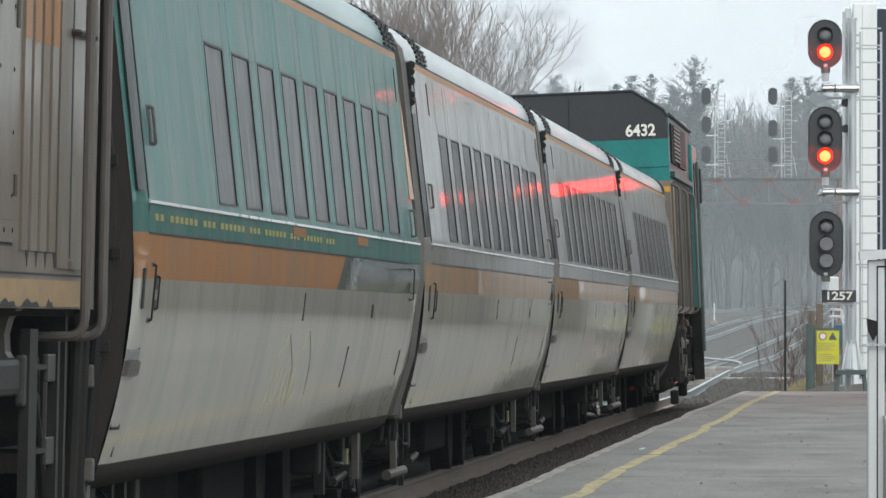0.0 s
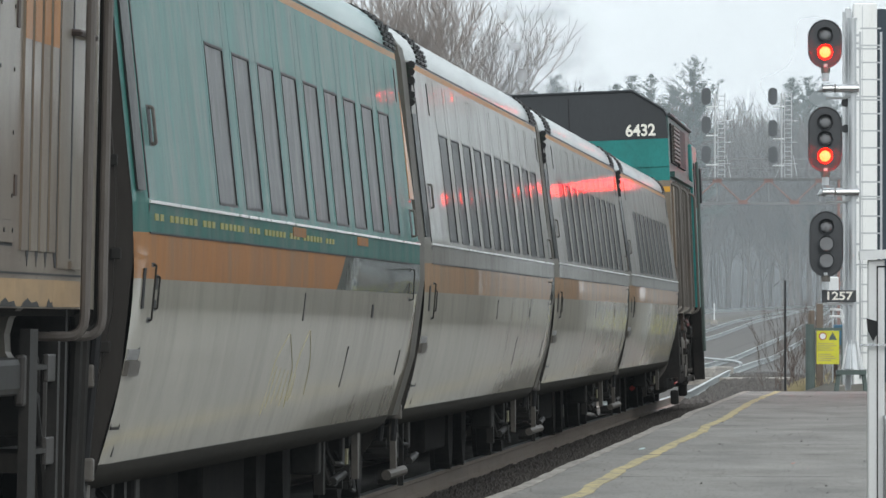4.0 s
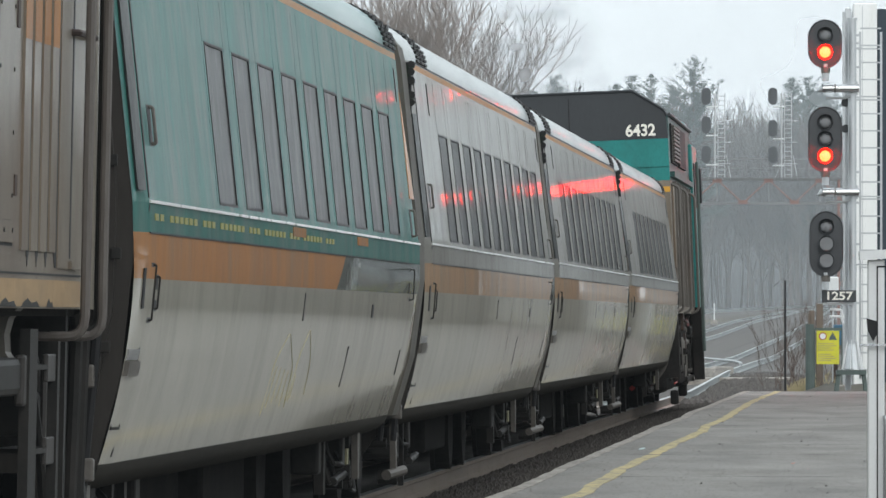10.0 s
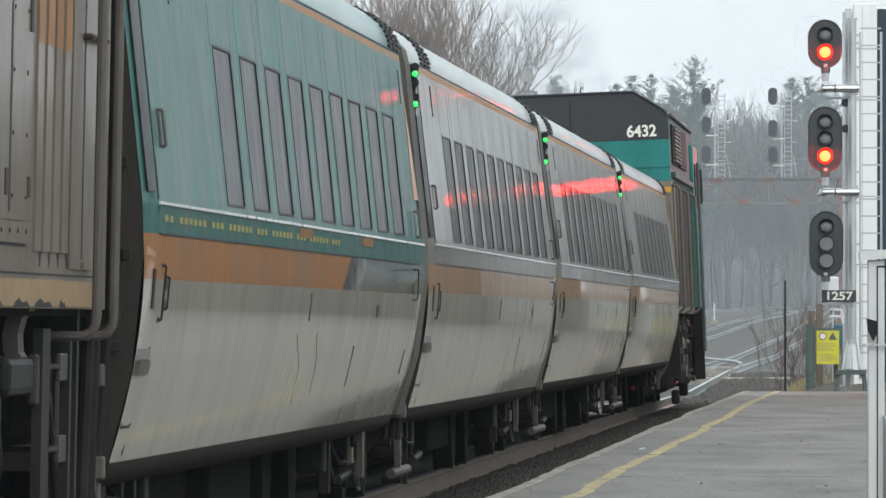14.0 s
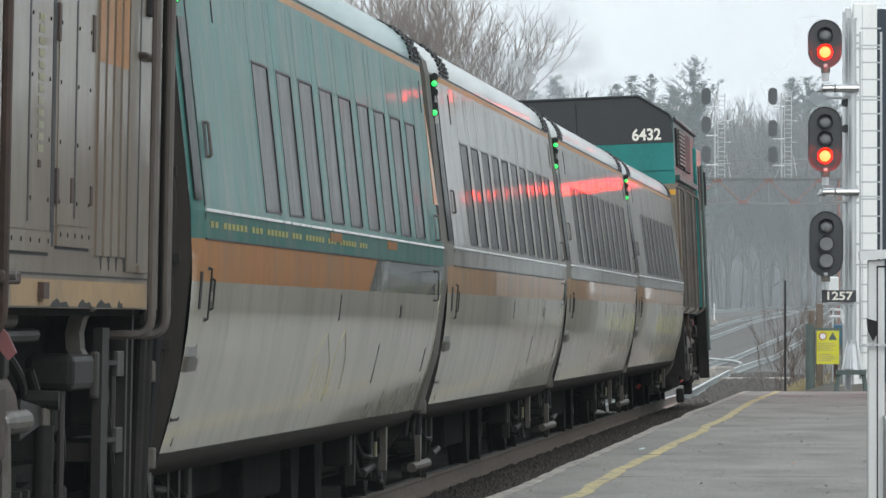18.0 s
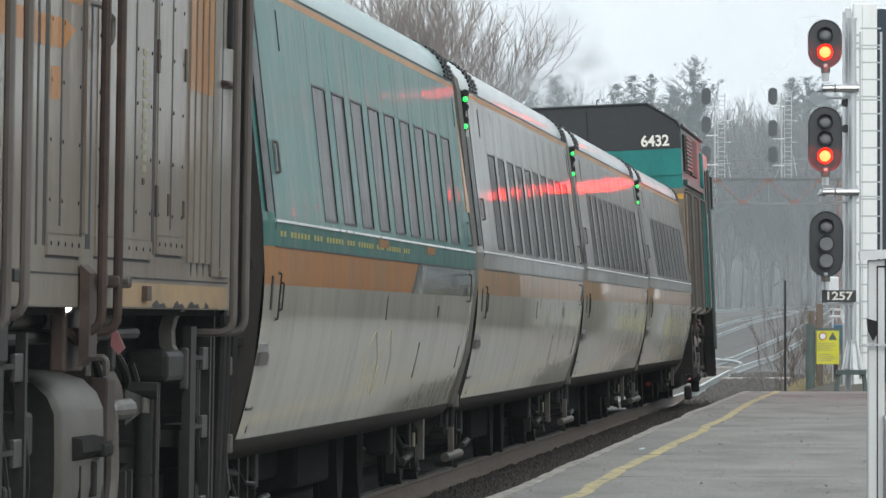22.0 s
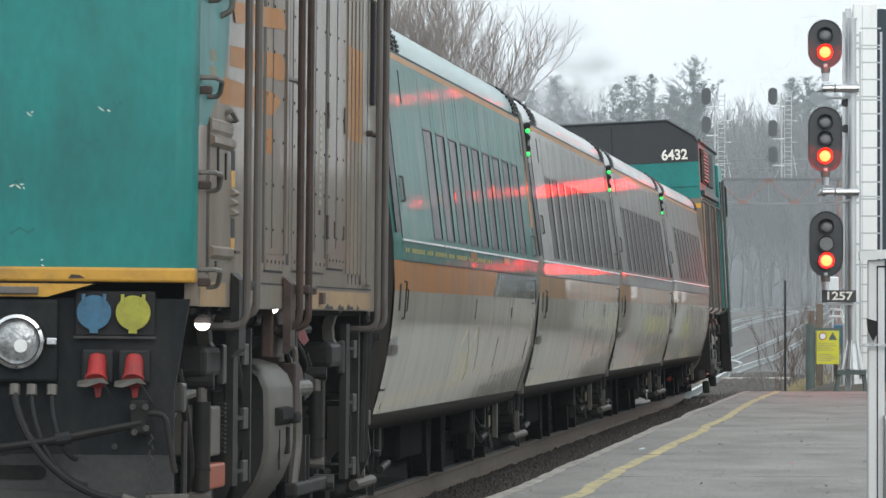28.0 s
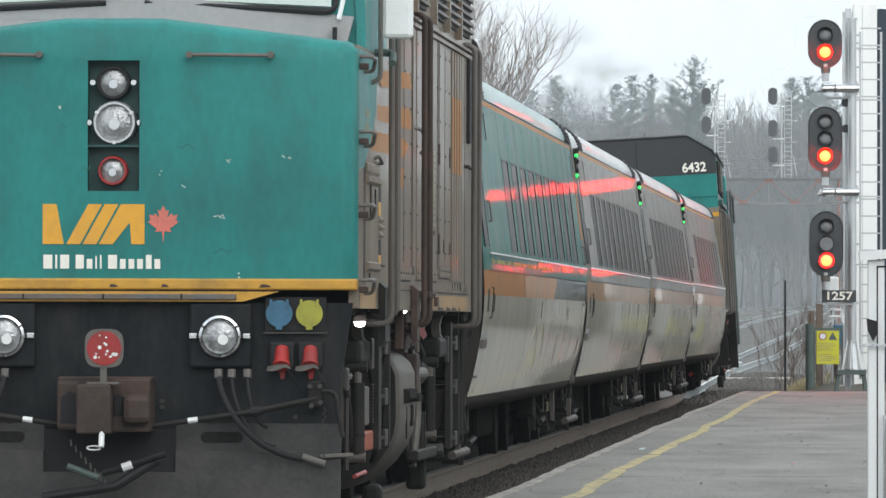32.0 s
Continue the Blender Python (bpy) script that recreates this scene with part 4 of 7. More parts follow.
        # Faded orange chevrons, painted over doors and frames.
        up = [(2.37, 2.80), (6.15, 2.86), (6.60, 2.79), (6.36, 2.72), (4.28, 2.71), (2.24, 2.70)]
        lowc = [(1.95, 2.63), (3.65, 2.635), (5.66, 2.64), (6.12, 2.61), (5.51, 2.52), (3.51, 2.51), (1.54, 2.50)]
        for src in (up, lowc):
            for ya, yb, d in ((1.5, 4.44, 0.002), (4.56, 4.77, 0.002), (4.96, 5.45, 0.0068), (5.55, 6.44, 0.0068)):
                ys = sorted({ya, yb} | {y for y, z in src if ya < y < yb})
                k = src.index(max(src)) + 1
                top_y, top_z = zip(*sorted(src[:k]))
                bot_y, bot_z = zip(*sorted(src[k - 1:]))
                ys = [y for y in ys if min(top_y[0], bot_y[0]) <= y <= top_y[-1]]
                if len(ys) > 1:
                    sheet("orange_chevron", [(y, float(np.interp(y, top_y, top_z))) for y in ys] + [(y, float(np.interp(y, bot_y, bot_z))) for y in reversed(ys)], d, M["orange_dull"])
        sheet("orange_chevron", [(5.0, 2.31), (5.42, 2.32), (5.42, 2.45), (5.0, 2.44)], 0.0068, M["orange_dull"])
        sheet("orange_chevron", [(2.3, 3.02), (6.2, 3.10), (6.5, 3.0), (2.5, 2.92)], 0.0085, M["orange_dull"])
        # Teal corner with number bars.
        sheet("teal_panel", [(0.12, 2.36), (0.70, 2.38), (1.80, 2.64), (2.07, 2.79), (2.3, 3.1), (0.12, 3.1)], 0.0022, M["teal"], lo, "teal paint running back from the nose")
        for z, n2 in ((2.69, 5), (2.61, 5)):
            for k in range(3):
                plate("number_bar", 0.80 + 0.17 * k, 0.92 + 0.17 * k, z, z + 0.055, 0.0034, M["stencil"], up=0.0023)
        # Side box with ledges and slots behind the nose.
        bx = plate("side_box", 0.82, 2.62, 1.63, 2.40, 0.006, M["loco_grey"])
        # Flat black strip painted for the shade in the box's groove.
        plate("box_groove", 0.66, 0.82, 1.66, 2.44, 0.002, M["gasket"], bx)
        for za, zb, d in ((2.36, 2.405, 0.018), (2.295, 2.325, 0.03), (1.755, 1.79, 0.028)):
            g = bmesh.new()
            slab(g, [(X + s * 0.004, 0.80, za - 0.02), (X + s * d, 0.80, za), (X + s * d, 0.80, zb), (X + s * 0.004, 0.80, zb + 0.012)], (0, 1.50, 0))
            part("ledge", g, M["loco_grey"], bx)
        for z0, z1, mt in ((2.185, 2.285, "gasket"), (2.10, 2.183, "yellow_paint"), (1.85, 1.945, "gasket"), (1.79, 1.848, "yellow_paint")):
            plate("step_slot", 2.32, 2.58, z0, z1, 0.008, M[mt], bx)
        for z in (2.075, 2.025, 1.975):
            part("louvre", S([(X + s * 0.004, 2.28, z + 0.022), (X + s * 0.03, 2.28, z), (X + s * 0.03, 2.28, z - 0.008), (X + s * 0.004, 2.28, z - 0.018)], (0, 0.34, 0)), M["loco_grey"], bx)
        plate("slot_lip", 2.26, 2.62, 1.772, 1.786, 0.035, M["brown"], bx)
        for y, z0, z1 in ((1.30, 2.08, 2.28), (1.85, 2.13, 2.26)):
            plate("latch", y, y + 0.07, z0, z1, 0.014, M["gasket"], bx)
        for z in (1.70, 1.715):
            plate("latch", 1.2, 1.28, z, z + 0.012, 0.014, M["gasket"], bx)
        # Grab irons at the nose corner.
        for z in (3.03, 2.57, 2.12, 1.66):
            part("grab_iron", T(bend([(X, 0.16, z + 0.02), (X + s * 0.075, 0.16, z + 0.02), (X + s * 0.075, 0.62, z + 0.015), (X + s * 0.06, 0.66, z - 0.06), (X, 0.66, z - 0.06)], 0.035), 0.0125, 7), M["under_grey"], lo)
            part("grab_bracket", B(*sorted((X, X + s * 0.06)), 0.13, 0.19, z - 0.06, z - 0.02, bev=0.008), M["brown"], lo)
        part("side_hook", T(bend([(X, 1.9, 2.45), (X + s * 0.03, 1.9, 2.47), (X + s * 0.03, 2.35, 2.43), (X, 2.35, 2.43)], 0.02), 0.012, 6), M["under_grey"], lo)
        # Upright handrails, with the brackets and posts that carry them.
        for y, z0, mt in ((2.30, 1.41, "rail_paint"), (3.05, 1.46, "rail_paint"), (6.58, 1.40, "brown"), (7.38, 1.40, "brown"), (14.40, 1.39, "rail_paint"), (15.24, 1.39, "rail_paint")):
            part("handrail", T(bend([(X, y, 3.52), (X + s * 0.09, y, 3.50), (X + s * 0.09, y, z0), (X - s * 0.12, y + 0.02, z0)], 0.08), 0.020, 8), M[mt], lo)
        part("hook_rail", T(bend([(X, 6.75, 2.745), (X + s * 0.05, 6.85, 2.735), (X + s * 0.065, 7.2, 2.70), (X + s * 0.065, 7.2, 2.60), (X + s * 0.03, 7.2, 2.57)], 0.04), 0.015, 6), M["under_grey"], lo)
        for y0, y1, mt in ((2.35, 2.85, "dark_steel"), (6.45, 6.85, "brown")):
            br = part("rail_bracket", S([(X + s * 0.01, y0, 1.675), (X + s * 0.05, y0, 1.64), (X + s * 0.05, y0, 1.30), (X + s * 0.01, y0, 1.26)], (0, y1 - y0, 0)), M[mt], lo)
            part("bracket_lip", B(*sorted((X + s * 0.066, X + s * 0.085)), y1 - 0.16, y1 + 0.1, 1.59, 1.64, bev=0.006), M[mt], br)
        plate("rail_clamp", 7.3, 8.0, 1.585, 1.635, 0.10, M["brown"], bev=0.012)
        part("clamp_bolt", C((X + s * 0.09, 7.5, 1.62), (X + s * 0.125, 7.5, 1.62), 0.02, 8), M["under_grey"], lo)
        # Upper side: bolted frames and dark grilles.
        plate("upper_rail", 4.0, 15.9, 3.43, 3.50, 0.025, M["loco_grey"])
        b2 = bmesh.new()
        for k in range(44):
            cyl(b2, (X + s * 0.02, 4.2 + 0.265 * k, 3.465), (X + s * 0.035, 4.2 + 0.265 * k, 3.465), 0.012, 6)
        tagged(part("bolts", b2, M["gasket"], lo), kind="stuff")
        for y0, y1 in ((6.6, 8.3), (9.3, 11.1), (11.3, 13.0), (13.2, 15.2)):
            gr = plate("side_grille", y0, y1, 3.58, 4.32, 0.02, M["gasket"])
            g = bmesh.new()
            for k in range(12):
                z = 3.61 + 0.06 * k
                box(g, *sorted((X + s * 0.018, X + s * 0.05)), y0 + 0.03, y1 - 0.03, z, z + 0.02)
            tagged(part("grille_slats", g, M["under_grey"], gr), kind="stuff")
            plate("grille_frame", y0 - 0.10, y0, 3.52, 4.38, 0.05, M["loco_grey"], gr)


def loco_under(lo, lamps=True):
    """Bogies, fuel tank, steps, dampers and pipes."""
    bogie(lo, 3.6, 1.04, r=0.51, span=1.38)
    bogie(lo, 12.9, 1.04, r=0.51, span=1.38)
    part("deck", B(-1.42, 1.42, 0.35, 16.4, 1.47, 1.50), M["black"], lo)
    part("centre_sill", B(-1.0, 1.0, 0.5, 16.6, 0.85, 1.47), M["black"], lo)
    sec = [(1.10, 1.235), (1.22, 1.225), (1.32, 1.195), (1.38, 1.14), (1.41, 1.07), (1.415, 0.9), (1.415, 0.75), (1.40, 0.66), (1.36, 0.56), (1.29, 0.46), (1.19, 0.36), (1.05, 0.29), (0.9, 0.26)]
    full = sec + [(-x, z) for x, z in reversed(sec)]
    t = bmesh.new()
    rows = [[(x * (1 - q), y, 0.75 + (z - 0.75) * (1 - q)) for x, z in full] for y, q in ((6.82, 0.02), (6.85, 0.006), (6.92, 0.0), (8.95, 0.0), (9.0, 0.01))]
    vv = loft(t, rows, True)
    front = t.faces.new(vv[0])
    t.faces.new(vv[-1][::-1])
    # Front face gets near-black steel to paint the shade and dirt on it.
    front.material_index = 1
    tank = part("fuel_tank", t, [M["tank"], M["dark_steel"]], lo, "dusty grey fuel tank with rounded edges", smooth=True)
    for s in (1, -1):
        g = bmesh.new()
        slab(g, [(s * 1.41, 7.35, 0.965), (s * 1.455, 7.35, 0.955), (s * 1.46, 7.35, 0.90), (s * 1.41, 7.35, 0.86)], (0, 1.1, 0))
        part("tank_gauge", g, M["black"], tank)
        part("gauge_lid", B(*sorted((s * 1.41, s * 1.475)), 8.3, 8.75, 0.87, 0.93, bev=0.015), M["black"], tank)
        part("tank_strap", B(*sorted((s * 1.40, s * 1.43)), 8.3, 8.45, 0.70, 0.85, bev=0.01), M["black"], tank)
        part("tank_seam", B(*sorted((s * 1.41, s * 1.418)), 7.72, 7.78, 0.62, 0.84), M["black"], tank)
        part("tank_plate", B(*sorted((s * 1.34, s * 1.42)), 9.05, 9.45, 0.92, 1.20, bev=0.012), M["brown"], lo)
        part("fitting_clip", T(bend([(s * 1.36, 8.7, 1.21), (s * 1.36, 8.7, 1.29), (s * 1.44, 8.7, 1.29), (s * 1.44, 8.7, 1.21)], 0.03), 0.016, 7), M["under_grey"], lo)
        # Drum, bellows hose and air pipes behind the tank.
        part("air_drum", C((s * 1.20, 9.5, 1.10), (s * 1.20, 10.3, 1.10), 0.19, 20), M["brown"], lo, smooth=True)
        b = bmesh.new()
        loft(b, [[(s * 1.38 + q * math.cos(a), 9.6 + 0.075 * k, 1.055 + q * math.sin(a)) for a in (2 * math.pi * i / 12 for i in range(12))]
                 for k, q in enumerate([0.03, 0.03, 0.03] + [0.05, 0.036] * 6 + [0.03])], True)
        part("bellows_hose", b, M["under_grey"], lo)
        part("drain_pipe", T(bend([(s * 1.38, 9.75, 1.04), (s * 1.39, 9.75, 0.75), (s * 1.36, 9.6, 0.40)], 0.1), 0.032, 8), M["under_grey"], lo)
        for y, z0, z1, rr in ((11.35, 0.64, 1.03, 0.042), (1.9, 0.60, 1.04, 0.045)):
            d = part("damper", C((s * 1.40, y, z0), (s * 1.40, y, z1), rr, 14), M["dark_steel"], lo, smooth=True)
            part("damper_rod", C((s * 1.40, y, z1), (s * 1.40, y, z1 + 0.07), rr * 0.6, 10), M["under_grey"], d)
            part("damper_eye", C((s * 1.33, y, z1 + 0.10), (s * 1.46, y, z1 + 0.10), 0.04, 12), M["dark_steel"], d)
            part("damper_foot", C((s * 1.33, y, z0 - 0.03), (s * 1.45, y, z0 - 0.03), 0.035, 10), M["under_grey"], d)
            part("damper_collar", C((s * 1.40, y, z0 + 0.10), (s * 1.40, y, z0 + 0.115), rr * 1.08, 14), M["black"], d)
        part("damper_bracket", S([(s * 1.34, 10.4, 1.14), (s * 1.34, 11.5, 1.10), (s * 1.34, 11.5, 1.04), (s * 1.34, 10.4, 0.98)], (s * 0.05, 0, 0)), M["dark_steel"], lo)
        part("brake_cylinder", C((s * 1.22, 0.55, 1.06), (s * 1.22, 0.95, 1.06), 0.15, 20), M["under_grey"], lo, smooth=True)
        part("cylinder_rod", C((s * 1.30, 0.95, 1.06), (s * 1.30, 2.6, 1.08), 0.03, 8), M["under_grey"], lo)
        part("cylinder_box", B(*sorted((s * 1.30, s * 1.42)), 0.40, 0.62, 1.0, 1.14, bev=0.012), M["dim_grey"], lo)
        part("battery_case", B(*sorted((s * 1.20, s * 1.40)), 2.60, 3.25, 0.76, 1.01, bev=0.012), M["tank"], lo, "dusty grey case")
        g = bmesh.new()
        for k in range(12):
            box(g, *sorted((s * 1.38, s * 1.42)), 3.27, 3.42, 0.77 + 0.022 * k, 0.782 + 0.022 * k)
        tagged(part("guard_ribs", g, M["dark_steel"], lo), kind="stuff")
        part("sand_box", B(*sorted((s * 1.30, s * 1.42)), 2.25, 3.35, 0.60, 0.725, bev=0.012), M["orange_box"], lo, "orange box")
        part("red_lever", T([(s * 1.42, 1.2, 0.46), (s * 1.42, 2.4, 0.47)], 0.014, 8), M["red"], lo)
        part("traction_bar", B(*sorted((s * 1.34, s * 1.42)), 9.3, 12.2, 0.44, 0.52, bev=0.015), M["dark_steel"], lo)
        part("bar_pin", C((s * 1.34, 12.2, 0.48), (s * 1.46, 12.2, 0.48), 0.05, 12), M["dim_grey"], lo)
        for y in (10.35, 10.7):
            part("guide_post", B(*sorted((s * 1.35, s * 1.40)), y, y + 0.07, 0.50, 0.78), M["dark_steel"], lo)
        # Step ladders below the rails.
        for y, z0, mt in ((3.45, 0.60, "dark_steel"), (13.55, 0.48, "dark_steel")):
            st = part("step_post", B(*sorted((s * 1.41, s * 1.45)), y, y + 0.35, z0, 1.42), M[mt], lo)
            part("step_post", B(*sorted((s * 1.42, s * 1.46)), y + 1.15, y + 1.25, z0, 1.40), M["dark_steel"], st)
            for z in (z0 + 0.06, 0.93, 1.26):
                part("tread", B(*sorted((s * 1.30, s * 1.45)), y + 0.3, y + 1.2, z, z + 0.02), M["dark_steel"], st)
                part("tread_tip", B(*sorted((s * 1.43, s * 1.452)), y + 0.80, y + 1.16, z - 0.05, z + 0.06, bev=0.006), M["dim_grey"], st)
        part("wide_post", B(*sorted((s * 1.40, s * 1.46)), 6.35, 7.3, 1.24, 1.60, bev=0.01), M["brown"], lo)
        part("post_cap", T(bend([(s * 1.46, 6.5, 1.40), (s * 1.50, 6.55, 1.36), (s * 1.50, 7.3, 1.36), (s * 1.44, 7.4, 1.40)], 0.03), 0.02, 6), M["brown"], lo)
        # Curved hangers with their shoes.
        for y in (2.60, 13.2):
            hg = bmesh.new()
            loft(hg, [[(s * 1.37 - s * q, y, z), (s * 1.43 - s * q, y, z), (s * 1.43 - s * q, y + 0.25, z), (s * 1.37 - s * q, y + 0.25, z)] for q, z in ((0.0, 1.50), (0.035, 1.46), (0.05, 1.40), (0.045, 1.33), (0.02, 1.29))], True)
            hn = part("hanger", hg, M["tank"], lo)
            part("hanger_shoe", B(*sorted((s * 1.22, s * 1.425)), y - 0.75, y + 0.42, 1.16, 1.31, bev=0.03), M["dark_steel"], lo)
            part("shoe_lip", B(*sorted((s * 1.40, s * 1.44)), y + 0.25, y + 0.5, 1.12, 1.32, bev=0.012), M["dim_grey"], lo)
        ap = part("air_pipe", C((s * 1.28, 4.6, 1.45), (s * 1.28, 11.0, 1.45), 0.042, 12), M["tank"], lo, smooth=True)
        for y in (5.5, 7.0, 9.6):
            part("pipe_strap", C((s * 1.28, y, 1.45), (s * 1.28, y + 0.06, 1.45), 0.047, 12), M["black"], ap)
        part("air_pipe", C((s * 1.33, 4.9, 1.37), (s * 1.33, 11.6, 1.39), 0.028, 8), M["dark_steel"], lo)
        for x, y, z in ((1.45, 1.25, 1.425), (1.45, 6.45, 1.512)):
            if lamps:
                lm = part("step_lamp", C((s * x, y - 0.03, z), (s * x, y + 0.12, z + 0.04), 0.045, 12, 0.03), M["black"], lo)
                part("lamp_lens", S([(s * x + 0.036 * math.cos(a), y - 0.06, z + 0.034 * math.sin(a)) for a in (math.pi + math.pi * i / 10 for i in range(11))], (0, 0.02, 0)), M["white_lamp"], lm, "lit white lens")
        part("red_flag_tag", S([(s * 1.45, 8.85, 1.425), (s * 1.465, 8.95, 1.40), (s * 1.49, 9.05, 1.33), (s * 1.47, 8.95, 1.30), (s * 1.445, 8.85, 1.34)], (0, 0.06, 0)), M["tag_red"], lo)
    for s in (1, -1):
        for y, z0, z1, dx in ((9.1, 1.36, 1.1, 0.02), (10.4, 1.32, 1.15, 0.03), (11.55, 1.25, 0.9, 0.02), (12.6, 1.3, 0.8, 0.0), (14.9, 1.25, 0.5, 0.03), (15.2, 1.3, 0.45, 0.02), (1.4, 1.2, 0.6, 0.02), (4.9, 1.2, 0.5, 0.0), (5.5, 1.25, 0.7, 0.02)):
            pts = [(s * (1.30 + dx + 0.05 * math.sin(3 * u)), y + 0.35 * u, z0 + (z1 - z0) * math.sin(1.57 * u)) for u in (i / 8 for i in range(9))]
            part("brake_hose", T(pts, 0.020, 7), M["dark_steel"], lo)
        for y, w, z in ((5.6, 0.5, 0.9), (10.0, 0.22, 1.22), (12.4, 0.16, 0.98), (15.0, 0.2, 0.98), (4.9, 0.3, 0.62)):
            part("valve_box", B(*sorted((s * 1.18, s * 1.36)), y, y + w, z, z + 0.18, bev=0.02), M["dark_steel"], lo)
        for y, z0, z1 in ((9.35, 0.45, 0.95), (12.5, 0.55, 1.2), (15.1, 0.55, 1.25), (1.15, 0.5, 0.95)):
            part("valve_pipe", C((s * 1.37, y, z0), (s * 1.37, y, z1), 0.016, 7), M["dim_grey"], lo)
        part("brake_shoe", B(*sorted((s * 1.20, s * 1.34)), 11.9, 12.15, 0.2, 0.45, bev=0.03), M["dark_steel"], lo)
        part("rail_guard", B(*sorted((s * 1.24, s * 1.36)), 5.4, 5.7, 0.12, 0.34, bev=0.03), M["dark_steel"], lo)
    part("end_beam", B(-1.36, 1.36, 15.9, 16.35, 0.9, 1.5, bev=0.02), M["black"], lo)
    part("coupler", B(-0.15, 0.15, 16.2, 17.1, 0.62, 0.92, bev=0.04), M["brown"], lo)
    part("buffer_gangway", B(-1.05, 1.05, 16.0, 16.9, 1.3, 3.35, bev=0.05), M["tan"], lo)
    for s in (1, -1):
        for y in (16.05, 16.4):
            part("end_pipe", T(bend([(s * 1.42, 15.9, 1.5), (s * 1.42, y, 1.42), (s * 1.40, y, 0.55)], 0.08), 0.028, 8), M["dark_steel"], lo)
        for x, y in ((1.53, 15.9), (1.49, 16.15)):
            part("end_pipe", T(bend([(s * 1.40, y, 3.62), (s * x, y, 3.58), (s * x, y, 1.42), (s * 1.35, y, 1.38)], 0.06), 0.024, 8), M["dark_steel"], lo)
        part("end_post", B(*sorted((s * 1.32, s * 1.42)), 15.5, 15.6, 0.5, 1.5), M["dark_steel"], lo)
        g = bmesh.new()
        slab(g, [(s * 1.36, 16.5, 1.35), (s * 1.42, 16.5, 1.35), (s * 1.40, 16.5, 0.95), (s * 1.44, 16.5, 0.6), (s * 1.38, 16.5, 0.45), (s * 1.34, 16.5, 0.9)], (0, 0.12, 0))
        part("hose_holder", g, M["dark_steel"], lo)


def nose(lo):
    """The teal front of the trailing locomotive, towards the camera."""
    out = []
    r = 0.10
    for y, ins in ((0.0, r), (0.012, r * 0.6), (0.04, r * 0.28), (r, 0.0), (1.05, 0.0)):
        w = 1.5 - ins
        top_e, top_c = 3.14 - ins * 0.7, 3.28 - ins * 0.7
        out.append([(-w, y, 1.685), (w, y, 1.685), (w, y, top_e - 0.05), (w - 0.06, y, top_e), (0.3, y, top_c), (-0.3, y, top_c), (-w + 0.06, y, top_e), (-w, y, top_e - 0.05)])
    bm = bmesh.new()
    vv = loft(bm, out, True)
    bm.faces.new(vv[-1][::-1])
    # Front face with the lamp recess left open.
    rx0, rx1, rz0, rz1 = -0.155, 0.162, 2.22, 3.02
    w = 1.5 - r
    xs = [-w, rx0, rx1, w]
    zs = [1.685, rz0, rz1]
    gv = {}
    for i, x in enumerate(xs):
        for j, z in enumerate(zs):
            gv[i, j] = bm.verts.new((x, 0, z))
    for i in range(3):
        for j in range(2):
            if not (i == 1 and j == 1):
                bm.faces.new((gv[i, j], gv[i + 1, j], gv[i + 1, j + 1], gv[i, j + 1]))
    top = [bm.verts.new(p) for p in out[0][2:]]
    bm.faces.new([gv[0, 2], gv[1, 2], gv[2, 2], gv[3, 2]] + top)
    bmesh.ops.remove_doubles(bm, verts=bm.verts, dist=0.0005)
    n = part("nose", bm, M["teal"], lo, "teal painted nose with scuffs", smooth=True)
    # Recess is painted a darker teal than the nose to carry its shade.
    rec = bmesh.new()
    box(rec, rx0 - 0.01, rx1 + 0.01, 0.13, 0.15, rz0 - 0.01, rz1 + 0.01)
    box(rec, rx0 - 0.02, rx0, 0.002, 0.14, rz0 - 0.02, rz1 + 0.02)
    box(rec, rx1, rx1 + 0.02, 0.002, 0.14, rz0 - 0.02, rz1 + 0.02)
    box(rec, rx0, rx1, 0.002, 0.14, rz1, rz1 + 0.02)
    box(rec, rx0, rx1, 0.002, 0.14, rz0 - 0.02, rz0)
    box(rec, rx0, rx1, 0.01, 0.14, 2.49, 2.505)
    part("lamp_recess", rec, M["teal_dark"], n, "lamp recess in teal darkened for its shade")
    for x, z, ro, mt in ((0.0, 2.885, 0.105, "gasket"), (0.007, 2.64, 0.135, "steel"), (-0.003, 2.345, 0.092, "red")):
        hl = bmesh.new()
        prof = [(ro, 0.12), (ro, 0.03), (ro * 0.94, 0.0), (ro * 0.84, 0.0), (ro * 0.78, 0.03)]
        loft(hl, [[(x + a * math.cos(t), y, z + a * math.sin(t)) for t in (2 * math.pi * k / 28 for k in range(29))] for a, y in prof])
        h = part("headlight", hl, M[mt], n, smooth=True)
        lens = bmesh.new()
        loft(lens, [[(x + ro * 0.8 * a * math.cos(t), y, z + ro * 0.8 * a * math.sin(t)) for t in (2 * math.pi * k / 24 for k in range(25))] for a, y in ((1, 0.03), (0.7, 0.018), (0.35, 0.010), (0.02, 0.008))])
        part("lens", lens, M["lens_glass"], h, "clear ribbed lens", smooth=True)
        part("bulb", C((x, 0.012, z - 0.01), (x, -0.002, z - 0.01), ro * 0.26, 12), M["chrome"], h)
        if mt == "steel":
            for k in range(3):
                a = radians(90 + 120 * k + 180)
                part("clip", C((x + ro * 0.9 * math.cos(a), -0.012, z + ro * 0.9 * math.sin(a)), (x + ro * 0.9 * math.cos(a), 0.03, z + ro * 0.9 * math.sin(a)), 0.014, 8), M["chrome"], h)
        for sx in (-1, 1):
            if mt != "red":
                part("lug", C((x + sx * (ro + 0.02), 0.0, z), (x + sx * (ro + 0.02), 0.05, z), 0.018, 8), M["chrome"], h)
